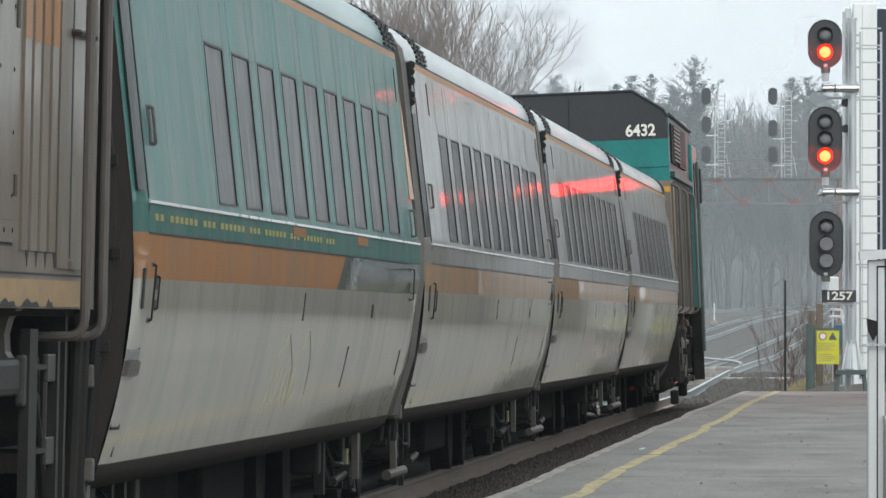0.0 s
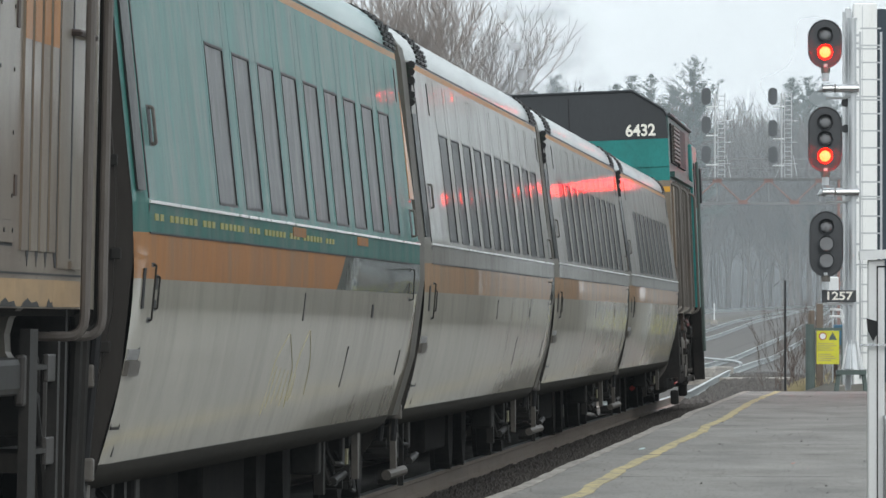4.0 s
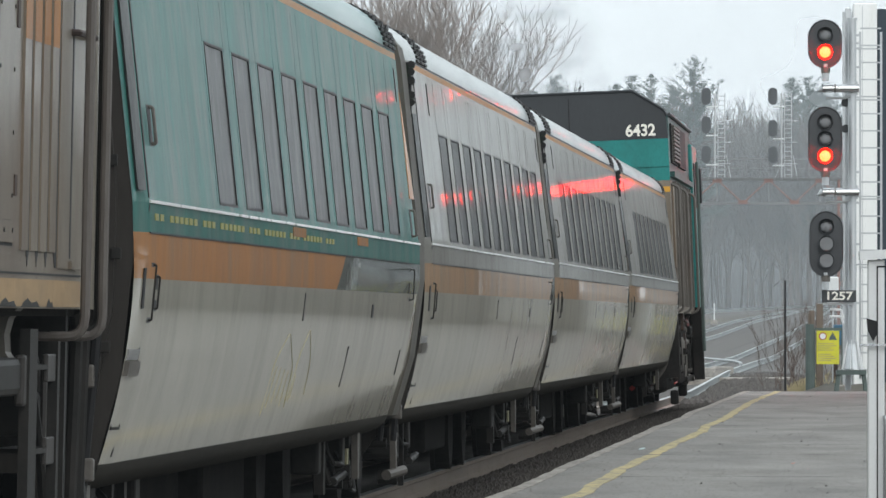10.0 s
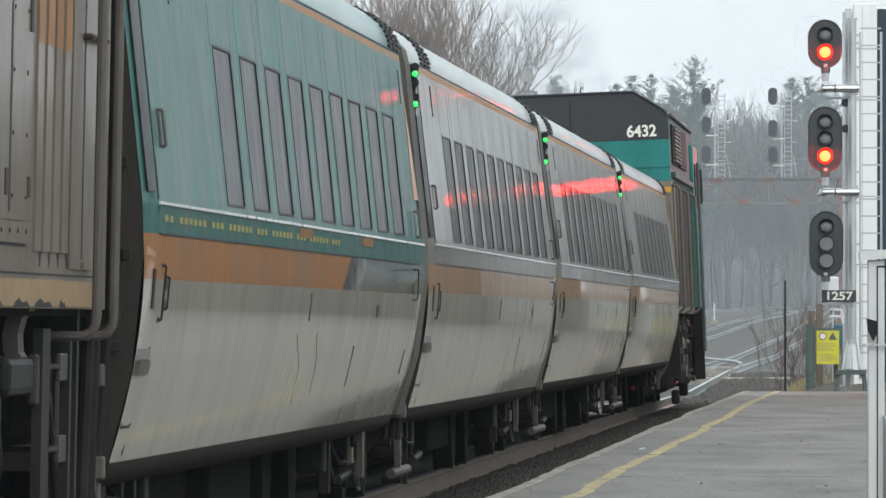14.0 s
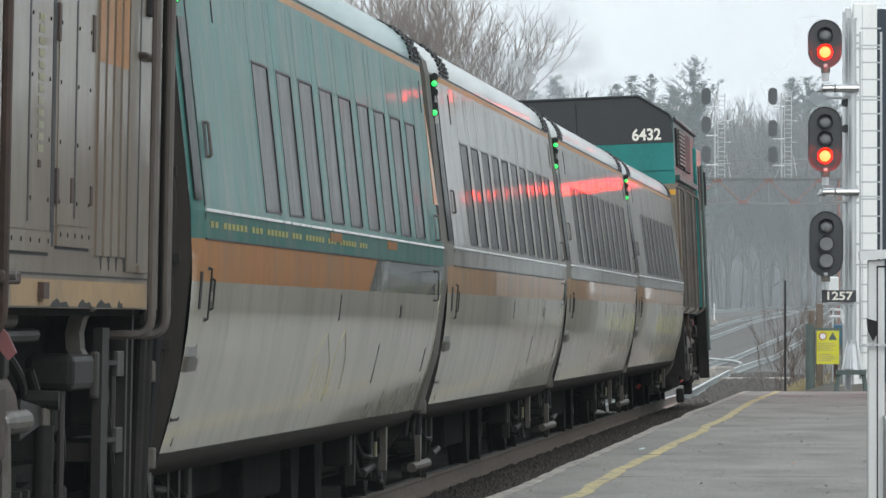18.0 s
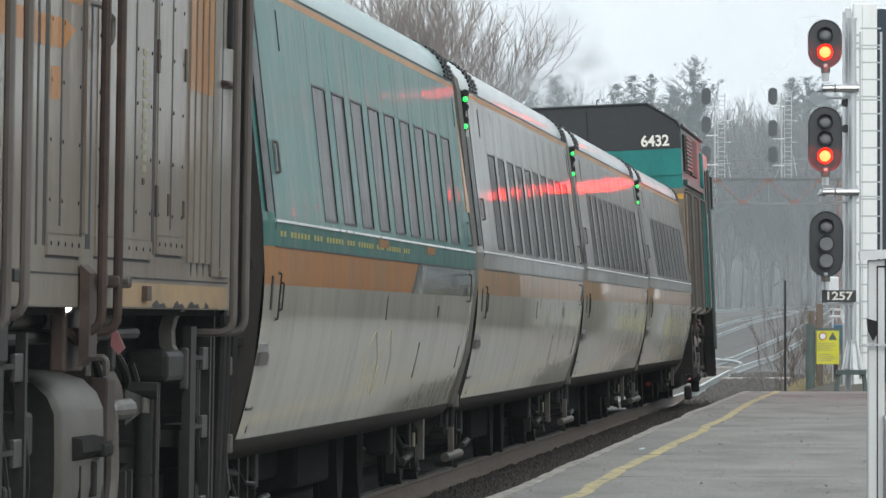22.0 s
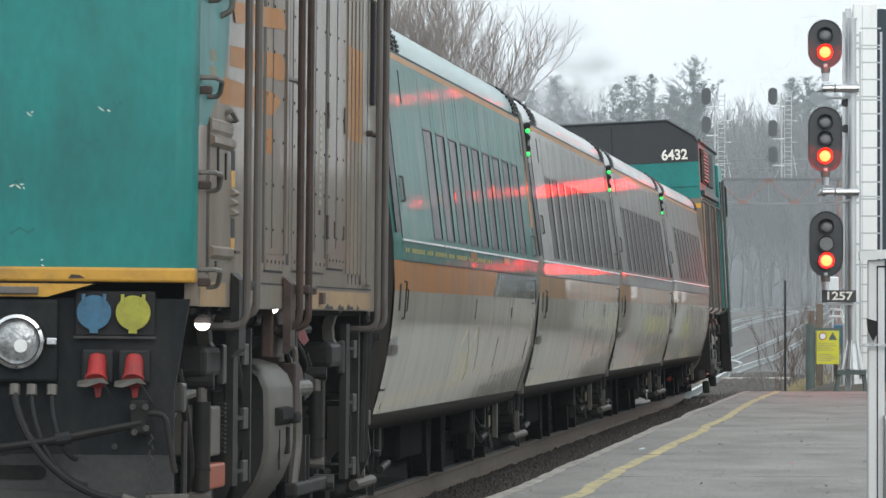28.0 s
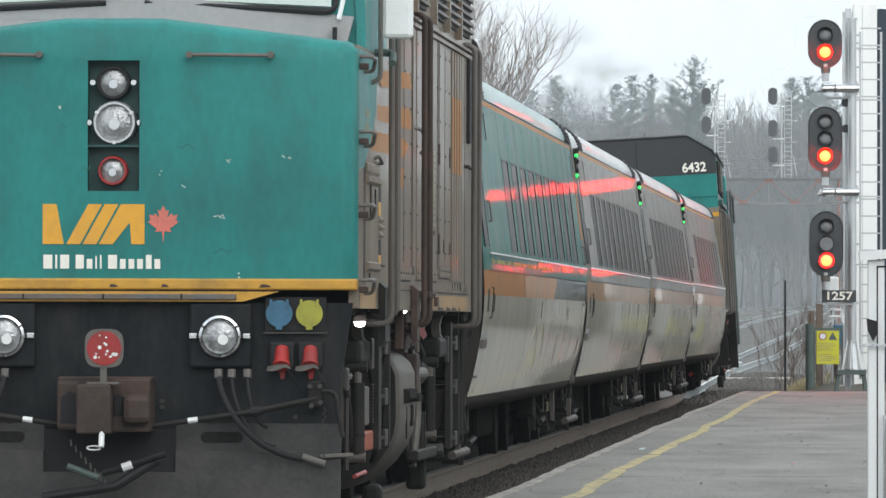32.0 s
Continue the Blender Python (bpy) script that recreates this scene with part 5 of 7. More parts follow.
    for xa, xb in ((0.47, 0.97), (-0.94, -0.45)):
        hr = part("front_handrail", T(bend([(xa, 0.0, 3.055), (xa, -0.06, 3.055), (xb, -0.06, 3.05), (xb, 0.0, 3.05)], 0.03), 0.012, 8), M["under_grey"], n)
        for x in (xa, xb):
            part("rail_boss", C((x, -0.07, 3.055), (x, 0.0, 3.055), 0.022, 10), M["under_grey"], hr)
    # Emblem: plain slanted shapes, a leaf and a row of pale bars.
    z0, z1 = 1.895, 2.13
    for pts in ([(-0.43, 0), (-0.43, 1), (-0.345, 1), (-0.30, 0)], [(-0.285, 0), (-0.15, 1), (-0.065, 1), (-0.20, 0)],
                [(-0.185, 0), (-0.05, 1), (0.035, 1), (-0.10, 0)], [(-0.085, 0), (0.05, 1), (0.195, 1), (0.195, 0), (0.115, 0), (0.105, 0.55), (0.0, 0)]):
        part("emblem_shape", S([(x, -0.001, z0 + (z1 - z0 + 0.01) * q) for x, q in pts], (0, -0.004, 0)), M["yellow_paint"], n, "yellow slanted emblem shape")
    leaf = [(0, -0.115), (0.008, -0.045), (0.05, -0.05), (0.04, -0.03), (0.095, 0.012), (0.078, 0.022), (0.088, 0.058), (0.058, 0.05), (0.05, 0.066),
            (0.024, 0.036), (0.034, 0.085), (0.018, 0.078)]
    lf = [(a, b) for a, b in leaf] + [(0, 0.112)] + [(-a, b) for a, b in reversed(leaf[1:])]
    part("leaf_emblem", S([(0.31 + a, -0.001, 2.02 + b) for a, b in lf], (0, -0.004, 0)), M["leaf_red"], n, "faded red leaf emblem")
    x = -0.425
    for wd, tall in ((0.055, 1), (0.012, 1), (0.055, 1), (0, 0), (0.05, 1), (0.035, .7), (0.01, .9), (0.01, 1), (0, 0), (0.055, 1), (0.035, .7), (0.035, .7), (0.035, .7), (0.035, 1), (0.035, .7)):
        if wd:
            part("pale_bar", S([(x, -0.001, 1.745), (x + wd, -0.001, 1.745), (x + wd, -0.001, 1.745 + 0.085 * tall), (x, -0.001, 1.745 + 0.085 * tall)], (0, -0.003, 0)), M["numeral"], n)
        x += wd + 0.018 if wd else 0.022
    # Scuffs.
    rs = random.Random(9)
    for x, z, l2 in ((0.69, 2.42, 0.05), (0.60, 2.08, 0.06), (0.66, 2.085, 0.04), (1.03, 2.45, 0.05), (-0.34, 2.75, 0.05), (0.42, 2.26, 0.025), (0.28, 2.33, 0.02), (0.75, 1.72, 0.03), (-0.8, 2.5, 0.06)):
        for k in range(3):
            a, b = x + rs.uniform(0, l2), z + rs.uniform(-0.02, 0.02)
            w, h = rs.uniform(0.3, 1) * l2 * 0.6, rs.uniform(-0.5, 0.2) * l2
            part("scuff", S([(a, -0.0008, b), (a + w, -0.0008, b + h), (a + w * 1.05, -0.0008, b + h - 0.003), (a + w * 0.4, -0.0008, b + h * 0.4 - 0.007)], (0, -0.0012, 0)), M["numeral"] if k < 2 else M["teal_dark"], n, "pale paint chip" if k < 2 else "dark scratch")
    for x, z, l2 in ((0.40, 2.5, 0.10), (0.95, 2.28, 0.09), (0.80, 2.0, 0.07), (1.10, 2.46, 0.05), (-0.33, 2.62, 0.05), (-0.2, 2.36, 0.06), (0.62, 1.86, 0.12), (-0.9, 2.2, 0.1)):
        up = [(x + l2 * u, z + 0.012 * math.sin(9 * u + x * 7) + 0.006 * u) for u in (k / 7 for k in range(8))]
        part("smudge", S([(a, -0.0006, b) for a, b in up] + [(a, -0.0006, b - 0.004 - 0.010 * abs(math.sin(5 * a + 2))) for a, b in reversed(up)], (0, -0.0008, 0)), M["smudge"], n)
    # Yellow sill and the bar below it.
    sl = part("sill", B(-1.5, 1.5, -0.03, 0.30, 1.617, 1.686, bev=0.012), M["sill_yellow"], lo, "yellow painted sill")
    # Black strip painted for the shade below the sill.
    part("sill_shade_strip", B(-1.48, 1.02, -0.012, 0.2, 1.607, 1.617), M["gasket"], sl)
    part("sill_step", S([(-1.5, -0.022, 1.607), (1.02, -0.022, 1.607), (0.80, -0.022, 1.545), (-1.5, -0.022, 1.545)], (0, 0.2, 0)), M["sill_yellow"], sl)
    part("sill_rubber", B(-1.5, 0.76, -0.045, 0.02, 1.557, 1.592, bev=0.006), M["bumper"], sl, "scraped grey bumper strip")
    for x in (-1.1, -0.55, -0.06, 0.42):
        part("rubber_joint", B(x, x + 0.012, -0.048, -0.044, 1.557, 1.592), M["gasket"], sl)
    for x, w in ((-1.2, 0.12), (-0.02, 0.06), (0.3, 0.05), (0.9, 0.08)):
        part("sill_chip", S([(x, -0.0312, 1.632), (x + w, -0.0312, 1.634), (x + w * 0.7, -0.0312, 1.648), (x + w * 0.2, -0.0312, 1.652)], (0, -0.0012, 0)), M["brown"], sl, "rusty chip in the paint")
    # Windscreen.
    cab = part("cab_front", S([(-1.48, 0.95, 3.05), (1.48, 0.95, 3.05), (1.40, 1.75, 4.35), (-1.40, 1.75, 4.35)], (0, 0.12, 0.0)), M["teal"], lo)
    wf = bmesh.new()
    slab(wf, [(-1.44, 0.84, 3.13), (-0.25, 0.82, 3.28), (0.25, 0.82, 3.28), (1.38, 0.84, 3.13), (1.42, 0.98, 3.32), (0.25, 0.94, 3.45), (-0.25, 0.94, 3.45), (-1.46, 0.98, 3.32)], (0, 0.06, 0))
    part("windscreen_base", wf, M["screen_grey"], cab, "bare grey windscreen surround")
    for sx in (1, -1):
        part("windscreen", S([(sx * 0.16, 0.955, 3.42), (sx * 1.28, 0.985, 3.37), (sx * 1.24, 1.5, 4.15), (sx * 0.16, 1.5, 4.15)], (0, -0.02, 0.012)), M["screen"], cab, "windscreen with pale sky reflection in its colour")
        part("screen_seal", T(bend([(sx * 0.12, 0.93, 3.40), (sx * 1.31, 0.96, 3.345), (sx * 1.27, 1.5, 4.18), (sx * 0.12, 1.5, 4.18)], 0.08), 0.02, 6), M["gasket"], cab)
        for x in (0.05, 0.65, 1.31):
            part("screen_clip", B(sx * x - 0.012, sx * x + 0.012, 0.80, 0.9, 3.16, 3.30 - 0.05 * (x > 0.6)), M["gasket"], cab)
        # Side mirror.
        mr = part("mirror", B(*sorted((sx * 1.56, sx * 1.76)), 1.55, 1.63, 3.20, 3.75, bev=0.03), M["white_line"], lo, "pale grey mirror case")
        part("mirror_arm", T(bend([(sx * 1.5, 1.5, 3.75), (sx * 1.56, 1.5, 3.75), (sx * 1.56, 1.5, 2.95), (sx * 1.5, 1.5, 2.92)], 0.06), 0.015, 6), M["under_grey"], mr)
        part("wiper", T([(sx * 1.33, 0.9, 3.30), (sx * 1.36, 0.93, 3.44)], 0.016, 6), M["white_line"], cab)
        part("latch_arm", T(bend([(sx * 1.5, 1.9, 3.12), (sx * 1.62, 1.9, 3.12), (sx * 1.62, 1.75, 3.05)], 0.05), 0.025, 8), M["green_steel"], lo)
        part("cab_side", S([(sx * 1.5, 0.95, 3.1), (sx * 1.5, 3.3, 3.1), (sx * 1.5, 3.3, 4.4), (sx * 1.42, 1.75, 4.4)], (-sx * 0.06, 0, 0)), M["teal"], lo)
        part("cab_side", B(*sorted((sx * 1.44, sx * 1.501)), 0.11, 3.4, 1.508, 3.12), M["loco_grey"], lo)
    part("cab_roof", B(-1.42, 1.42, 1.7, 4.0, 4.35, 4.6, bev=0.08), M["teal"], lo)
    # Front below the sill.
    pb = bmesh.new()
    slab(pb, [(1.47, 0.06, 1.54), (1.40, 0.06, 1.10), (1.40, 0.06, 0.76), (-1.40, 0.06, 0.76), (-1.40, 0.06, 1.10), (-1.47, 0.06, 1.54)], (0, 0.06, 0))
    pilot = part("pilot_plate", pb, M["pilot"], lo, "black front plate")
    low = bmesh.new()
    for pts in ([(-1.40, 0.63), (-0.42, 0.63), (-0.42, 0.50), (0.39, 0.50), (0.39, 0.63), (1.40, 0.63), (1.40, 0.12), (-1.40, 0.12)],):
        slab(low, [(x, -0.02, z) for x, z in pts], (0, 0.05, 0))
    part("snow_plough", low, M["plough"], lo, "worn grey-black plough plate")
    for x0, x1 in ((-1.40, -0.42), (0.39, 1.40)):
        part("pilot_lower", B(x0, x1, 0.04, 0.10, 0.62, 0.80), M["plough"], pilot, "dusty lower plate")
    for sx in (1, -1):
        # Black oval painted for the shade inside the step opening.
        part("step_opening", S([(sx * 0.67 + b, 0.036, 0.715 + a) for a, b in stadium(0.066, 0.26, 8)], (0, -0.004, 0)), M["black"], pilot)
        for x, z in ((0.30, 0.90), (0.30, 0.935), (0.86, 0.86), (1.12, 0.84)):
            part("bolt", C((sx * x, 0.045, z), (sx * x, 0.06, z), 0.014, 8), M["dim_grey"], pilot)
        # Ditch light.
        cx, cz = (0.663, 1.332)
        cx *= sx
        part("lamp_block", B(cx - 0.19, cx + 0.19, -0.02, 0.06, cz - 0.19, cz + 0.20, bev=0.015), M["pilot"], pilot)
        hl = bmesh.new()
        loft(hl, [[(cx + a * math.cos(t), y, cz + a * math.sin(t)) for t in (2 * math.pi * k / 28 for k in range(29))] for a, y in ((0.14, 0.0), (0.14, -0.04), (0.128, -0.07), (0.113, -0.075), (0.104, -0.05))])
        h = part("ditch_light", hl, M["chrome"], pilot, "silver ditch light", smooth=True)
        lens = bmesh.new()
        loft(lens, [[(cx + 0.105 * a * math.cos(t), y, cz + 0.105 * a * math.sin(t)) for t in (2 * math.pi * k / 24 for k in range(25))] for a, y in ((1, -0.05), (0.7, -0.066), (0.35, -0.074), (0.02, -0.076))])
        part("lens", lens, M["lens_glass"], h, smooth=True)
        part("bulb", C((cx + 0.02, -0.06, cz - 0.02), (cx + 0.02, -0.085, cz - 0.02), 0.032, 12), M["white_line"], h)
        ringb = bmesh.new()
        loft(ringb, [[(cx + a * math.cos(t), y, cz + a * math.sin(t)) for t in (2 * math.pi * k / 28 for k in range(29))] for a, y in ((0.112, -0.0765), (0.109, -0.079), (0.106, -0.0765))])
        part("bezel_ring", ringb, M["gasket"], h)
        for k in range(3):
            a = radians(30 + 120 * k)
            part("screw", C((cx + 0.121 * math.cos(a), -0.078, cz + 0.121 * math.sin(a)), (cx + 0.121 * math.cos(a), -0.07, cz + 0.121 * math.sin(a)), 0.008, 8), M["dim_grey"], h)
        for sy in (-1, 1):
            part("lug", B(cx + sy * 0.165 - 0.025, cx + sy * 0.165 + 0.025, -0.06, -0.03, cz - 0.015, cz + 0.02, bev=0.006), M["chrome"], h)
        # Socket covers.
        sc = part("socket_plate", B(*sorted((sx * 0.93, sx * 1.31)), 0.03, 0.06, 1.36, 1.575, bev=0.01), M["gasket"], pilot)
        for x, mt in ((1.022, "blue"), (1.207, "lime")):
            cv = part("socket_cover", C((sx * x, -0.005, 1.473), (sx * x, 0.03, 1.473), 0.082, 22), M[mt], sc)
            part("cover_tab", B(sx * x - 0.02, sx * x + 0.02, -0.008, 0.0, 1.375, 1.40), M[mt], cv)
            for dx in (-0.05, 0.05):
                part("cover_hinge", B(sx * x + dx - 0.008, sx * x + dx + 0.008, -0.012, 0.0, 1.51, 1.56), M[mt], cv)
        part("plate_rim", B(*sorted((sx * 0.925, sx * 1.315)), 0.022, 0.03, 1.350, 1.362), M["dim_grey"], sc)
        for x in (1.04, 1.215):
            hs = part("socket_housing", B(sx * x - 0.075, sx * x + 0.075, 0.0, 0.06, 1.14, 1.30, bev=0.012), M["gasket"], pilot)
            rs = part("red_socket", C((sx * x, -0.05, 1.165), (sx * x, 0.02, 1.255), 0.046, 18, 0.043), M["red"], pilot, "worn red socket")
            part("socket_lip", C((sx * x, -0.062, 1.15), (sx * x, -0.046, 1.17), 0.054, 18, 0.052), M["red"], rs)
            cap = bmesh.new()
            slab(cap, [(sx * x - 0.085, -0.075, 1.15), (sx * x + 0.03, -0.08, 1.172), (sx * x + 0.062, -0.075, 1.135), (sx * x + 0.02, -0.08, 1.142), (sx * x - 0.05, -0.075, 1.12), (sx * x - 0.09, -0.07, 1.125)], (0, 0.012, 0))
            part("socket_cap", cap, M["under_grey"], rs, "scuffed pale cap")
            part("cap_cord", T(bend([(sx * x + 0.03, -0.07, 1.15), (sx * x + 0.07, -0.06, 1.08), (sx * x + 0.10, -0.02, 1.03)], 0.04), 0.006, 5), M["gasket"], rs)
            part("socket_drip", S([(sx * x - 0.022, 0.052, 1.135), (sx * x + 0.022, 0.052, 1.135), (sx * x + 0.012, 0.052, 1.075), (sx * x - 0.01, 0.052, 1.07)], (0, -0.003, 0)), M["red"], hs)
        # Uncoupling bar.
        ub = part("uncoupling_bar", T([(sx * 0.26, -0.16, 0.785), (sx * 0.85, -0.14, 0.87), (sx * 1.26, -0.12, 0.955)], 0.017, 8), M["dark_steel"], pilot)
        part("white_band", C((sx * 0.475, -0.155, 0.817), (sx * 0.535, -0.152, 0.825), 0.018, 8), M["white_line"], ub)
        for dx, dz in ((-0.03, 0.05), (0.03, 0.05), (-0.02, -0.07), (0.035, -0.05)):
            part("bracket_bolt", C((sx * 1.25 + dx, -0.15, 0.98 + dz), (sx * 1.25 + dx, -0.12, 0.98 + dz), 0.015, 8), M["dim_grey"], ub)
        part("bar_clamp", C((sx * 0.86, -0.14, 0.872), (sx * 0.93, -0.138, 0.885), 0.03, 10), M["gasket"], ub)
        part("bar_rod", T([(sx * 0.60, -0.13, 0.80), (sx * 1.22, -0.11, 0.93)], 0.008, 6), M["dark_steel"], ub)
        part("bar_bracket", B(sx * 1.25 - 0.04, sx * 1.25 + 0.04, -0.13, 0.05, 0.90, 1.06, bev=0.01), M["black"], ub)
        part("bar_handle", T(bend([(sx * 1.28, -0.1, 1.0), (sx * 1.37, -0.1, 1.0), (sx * 1.42, -0.1, 0.72)], 0.06), 0.014, 8), M["dark_steel"], ub)
        # Hoses.
        for k, (x, xe, ze) in enumerate(((0.655, 1.19, 0.585), (0.735, 1.0, 0.66), (0.832, 0.95, 0.78))):
            pts = [(sx * (x + (xe - x) * (u ** 1.5)), -0.06 - 0.10 * math.sin(math.pi * u) * (1 - 0.2 * k), 1.10 - (1.10 - ze) * (1 - (1 - u) ** 1.7)) for u in (i / 12 for i in range(13))]
            hs = part("air_hose", T(pts, 0.019 if k == 0 else 0.012, 8), M["gasket"], pilot)
            part("hose_fitting", C((sx * x, -0.06, 1.08), (sx * x, -0.05, 1.13), 0.026, 8), M["under_grey"], hs)
            if k == 0:
                part("hose_coupling", C((sx * 1.17, -0.07, 0.60), (sx * 1.31, -0.07, 0.555), 0.022, 10), M["under_grey"], hs)
        for k in range(15):
            part("chain_link", C((sx * (1.30 + 0.006 * math.sin(k)), -0.06, 0.90 - 0.024 * k), (sx * (1.302 + 0.010 * (-1) ** k), -0.06, 0.878 - 0.024 * k), 0.0045, 5), M["dim_grey"], pilot)
        part("rod", C((sx * 1.28, -0.04, 0.60), (sx * 1.48, -0.04, 0.61), 0.014, 6), M["under_grey"], pilot)
    # Coupler with its marker.
    cp = bmesh.new()
    box(cp, -0.31, -0.17, -0.35, 0.06, 0.76, 1.06, bev=0.02)
    box(cp, -0.17, 0.04, -0.62, 0.06, 0.74, 1.04, bev=0.012)
    box(cp, 0.03, 0.26, -0.40, 0.06, 0.75, 1.07, bev=0.01)
    box(cp, -0.31, 0.26, -0.30, 0.0, 1.02, 1.085, bev=0.01)
    box(cp, 0.10, 0.27, -0.5, -0.38, 0.80, 0.98, bev=0.04)
    c = part("coupler", cp, M["brown"], lo, "rusty brown coupler")
    # Black sheets painted for the shade in the coupler's hollows.
    part("coupler_hole", B(0.042, 0.10, -0.41, -0.395, 0.85, 0.98, bev=0.006), M["gasket"], c)
    part("coupler_hole", S([(-0.29, -0.352, 0.80), (-0.19, -0.352, 0.80), (-0.185, -0.352, 0.97), (-0.23, -0.352, 1.0), (-0.285, -0.352, 0.96)], (0, -0.003, 0)), M["gasket"], c)
    part("coupler_pin_ring", T([(-0.06 + 0.045 * math.cos(a), -0.62, 0.655 + 0.012 * math.sin(a)) for a in (2 * math.pi * k / 12 for k in range(12))], 0.005, 5), M["white_line"], c)
    part("coupler_pin", C((-0.015, -0.64, 0.66), (-0.015, -0.60, 0.76), 0.018, 8), M["white_line"], c)
    part("marker_post", B(-0.03, 0.01, -0.56, -0.55, 1.05, 1.16), M["under_grey"], c)
    part("marker_foot", B(-0.11, 0.09, -0.60, -0.46, 1.043, 1.055), M["under_grey"], c)
    o = [(a, b) for a, b in ((math.copysign(abs(math.cos(t)) ** 0.6, math.cos(t)) * 0.118, math.copysign(abs(math.sin(t)) ** 0.6, math.sin(t)) * 0.118) for t in (2 * math.pi * k / 28 for k in range(28)))]
    mk = part("marker_plate", S([(-0.005 + a, -0.57, 1.26 + b) for a, b in o], (0, 0.012, 0)), M["under_grey"], c, "pale rounded marker plate")
    part("marker_disc", C((-0.005, -0.575, 1.26), (-0.005, -0.568, 1.26), 0.105, 26), M["red"], mk, "flaking red disc")
    fl = bmesh.new()
    rnd = random.Random(4)
    for k in range(16):
        a, q = rnd.uniform(0, 6.28), 0.09 * math.sqrt(rnd.random())
        cyl(fl, (-0.005 + q * math.cos(a), -0.577, 1.26 + q * math.sin(a)), (-0.005 + q * math.cos(a), -0.574, 1.26 + q * math.sin(a)), rnd.uniform(0.004, 0.013), 6)
    tagged(part("paint_chips", fl, M["white_line"], mk), kind="stuff")
    hs = part("brake_hose", T([(-0.03, -0.3, 0.50), (0.10, -0.34, 0.535), (0.35, -0.34, 0.62)], 0.022, 8), M["gasket"], c)
    part("hose_band", C((0.09, -0.34, 0.53), (0.15, -0.34, 0.552), 0.027, 8), M["white_line"], hs)
    part("hose_end", C((-0.25, -0.3, 0.54), (-0.06, -0.3, 0.47), 0.022, 8), M["green_steel"], hs)
    part("brake_hose", T([(0.3, -0.3, 0.58), (0.05, -0.36, 0.42), (-0.4, -0.3, 0.35)], 0.03, 8), M["gasket"], c)
    for k in range(8):
        part("chain_link", C((-0.23 + 0.03 * k, -0.3, 0.70 - 0.035 * k), (-0.225 + 0.03 * k, -0.3, 0.66 - 0.035 * k), 0.006, 5), M["under_grey"], c)
    part("coupler_pocket", B(-0.42, 0.39, 0.02, 0.30, 0.46, 0.76), M["gasket"], pilot)


def loco_trailing():
    lo = thing("locomotive", "teal and grey diesel locomotive with yellow sill at the tail", "locomotive", group="locomotives")
    loco_shell(lo, 3.3, 15.9, [(1.50, 3.46, M["loco_grey"], "body_side"), (3.46, 4.42, M["loco_grey"], "upper_side")])
    part("rear_wall", B(-1.47, 1.47, 15.88, 15.95, 1.5, 4.6), M["hood_black"], lo)
    loco_side_details(lo)
    loco_under(lo)
    nose(lo)
    return lo


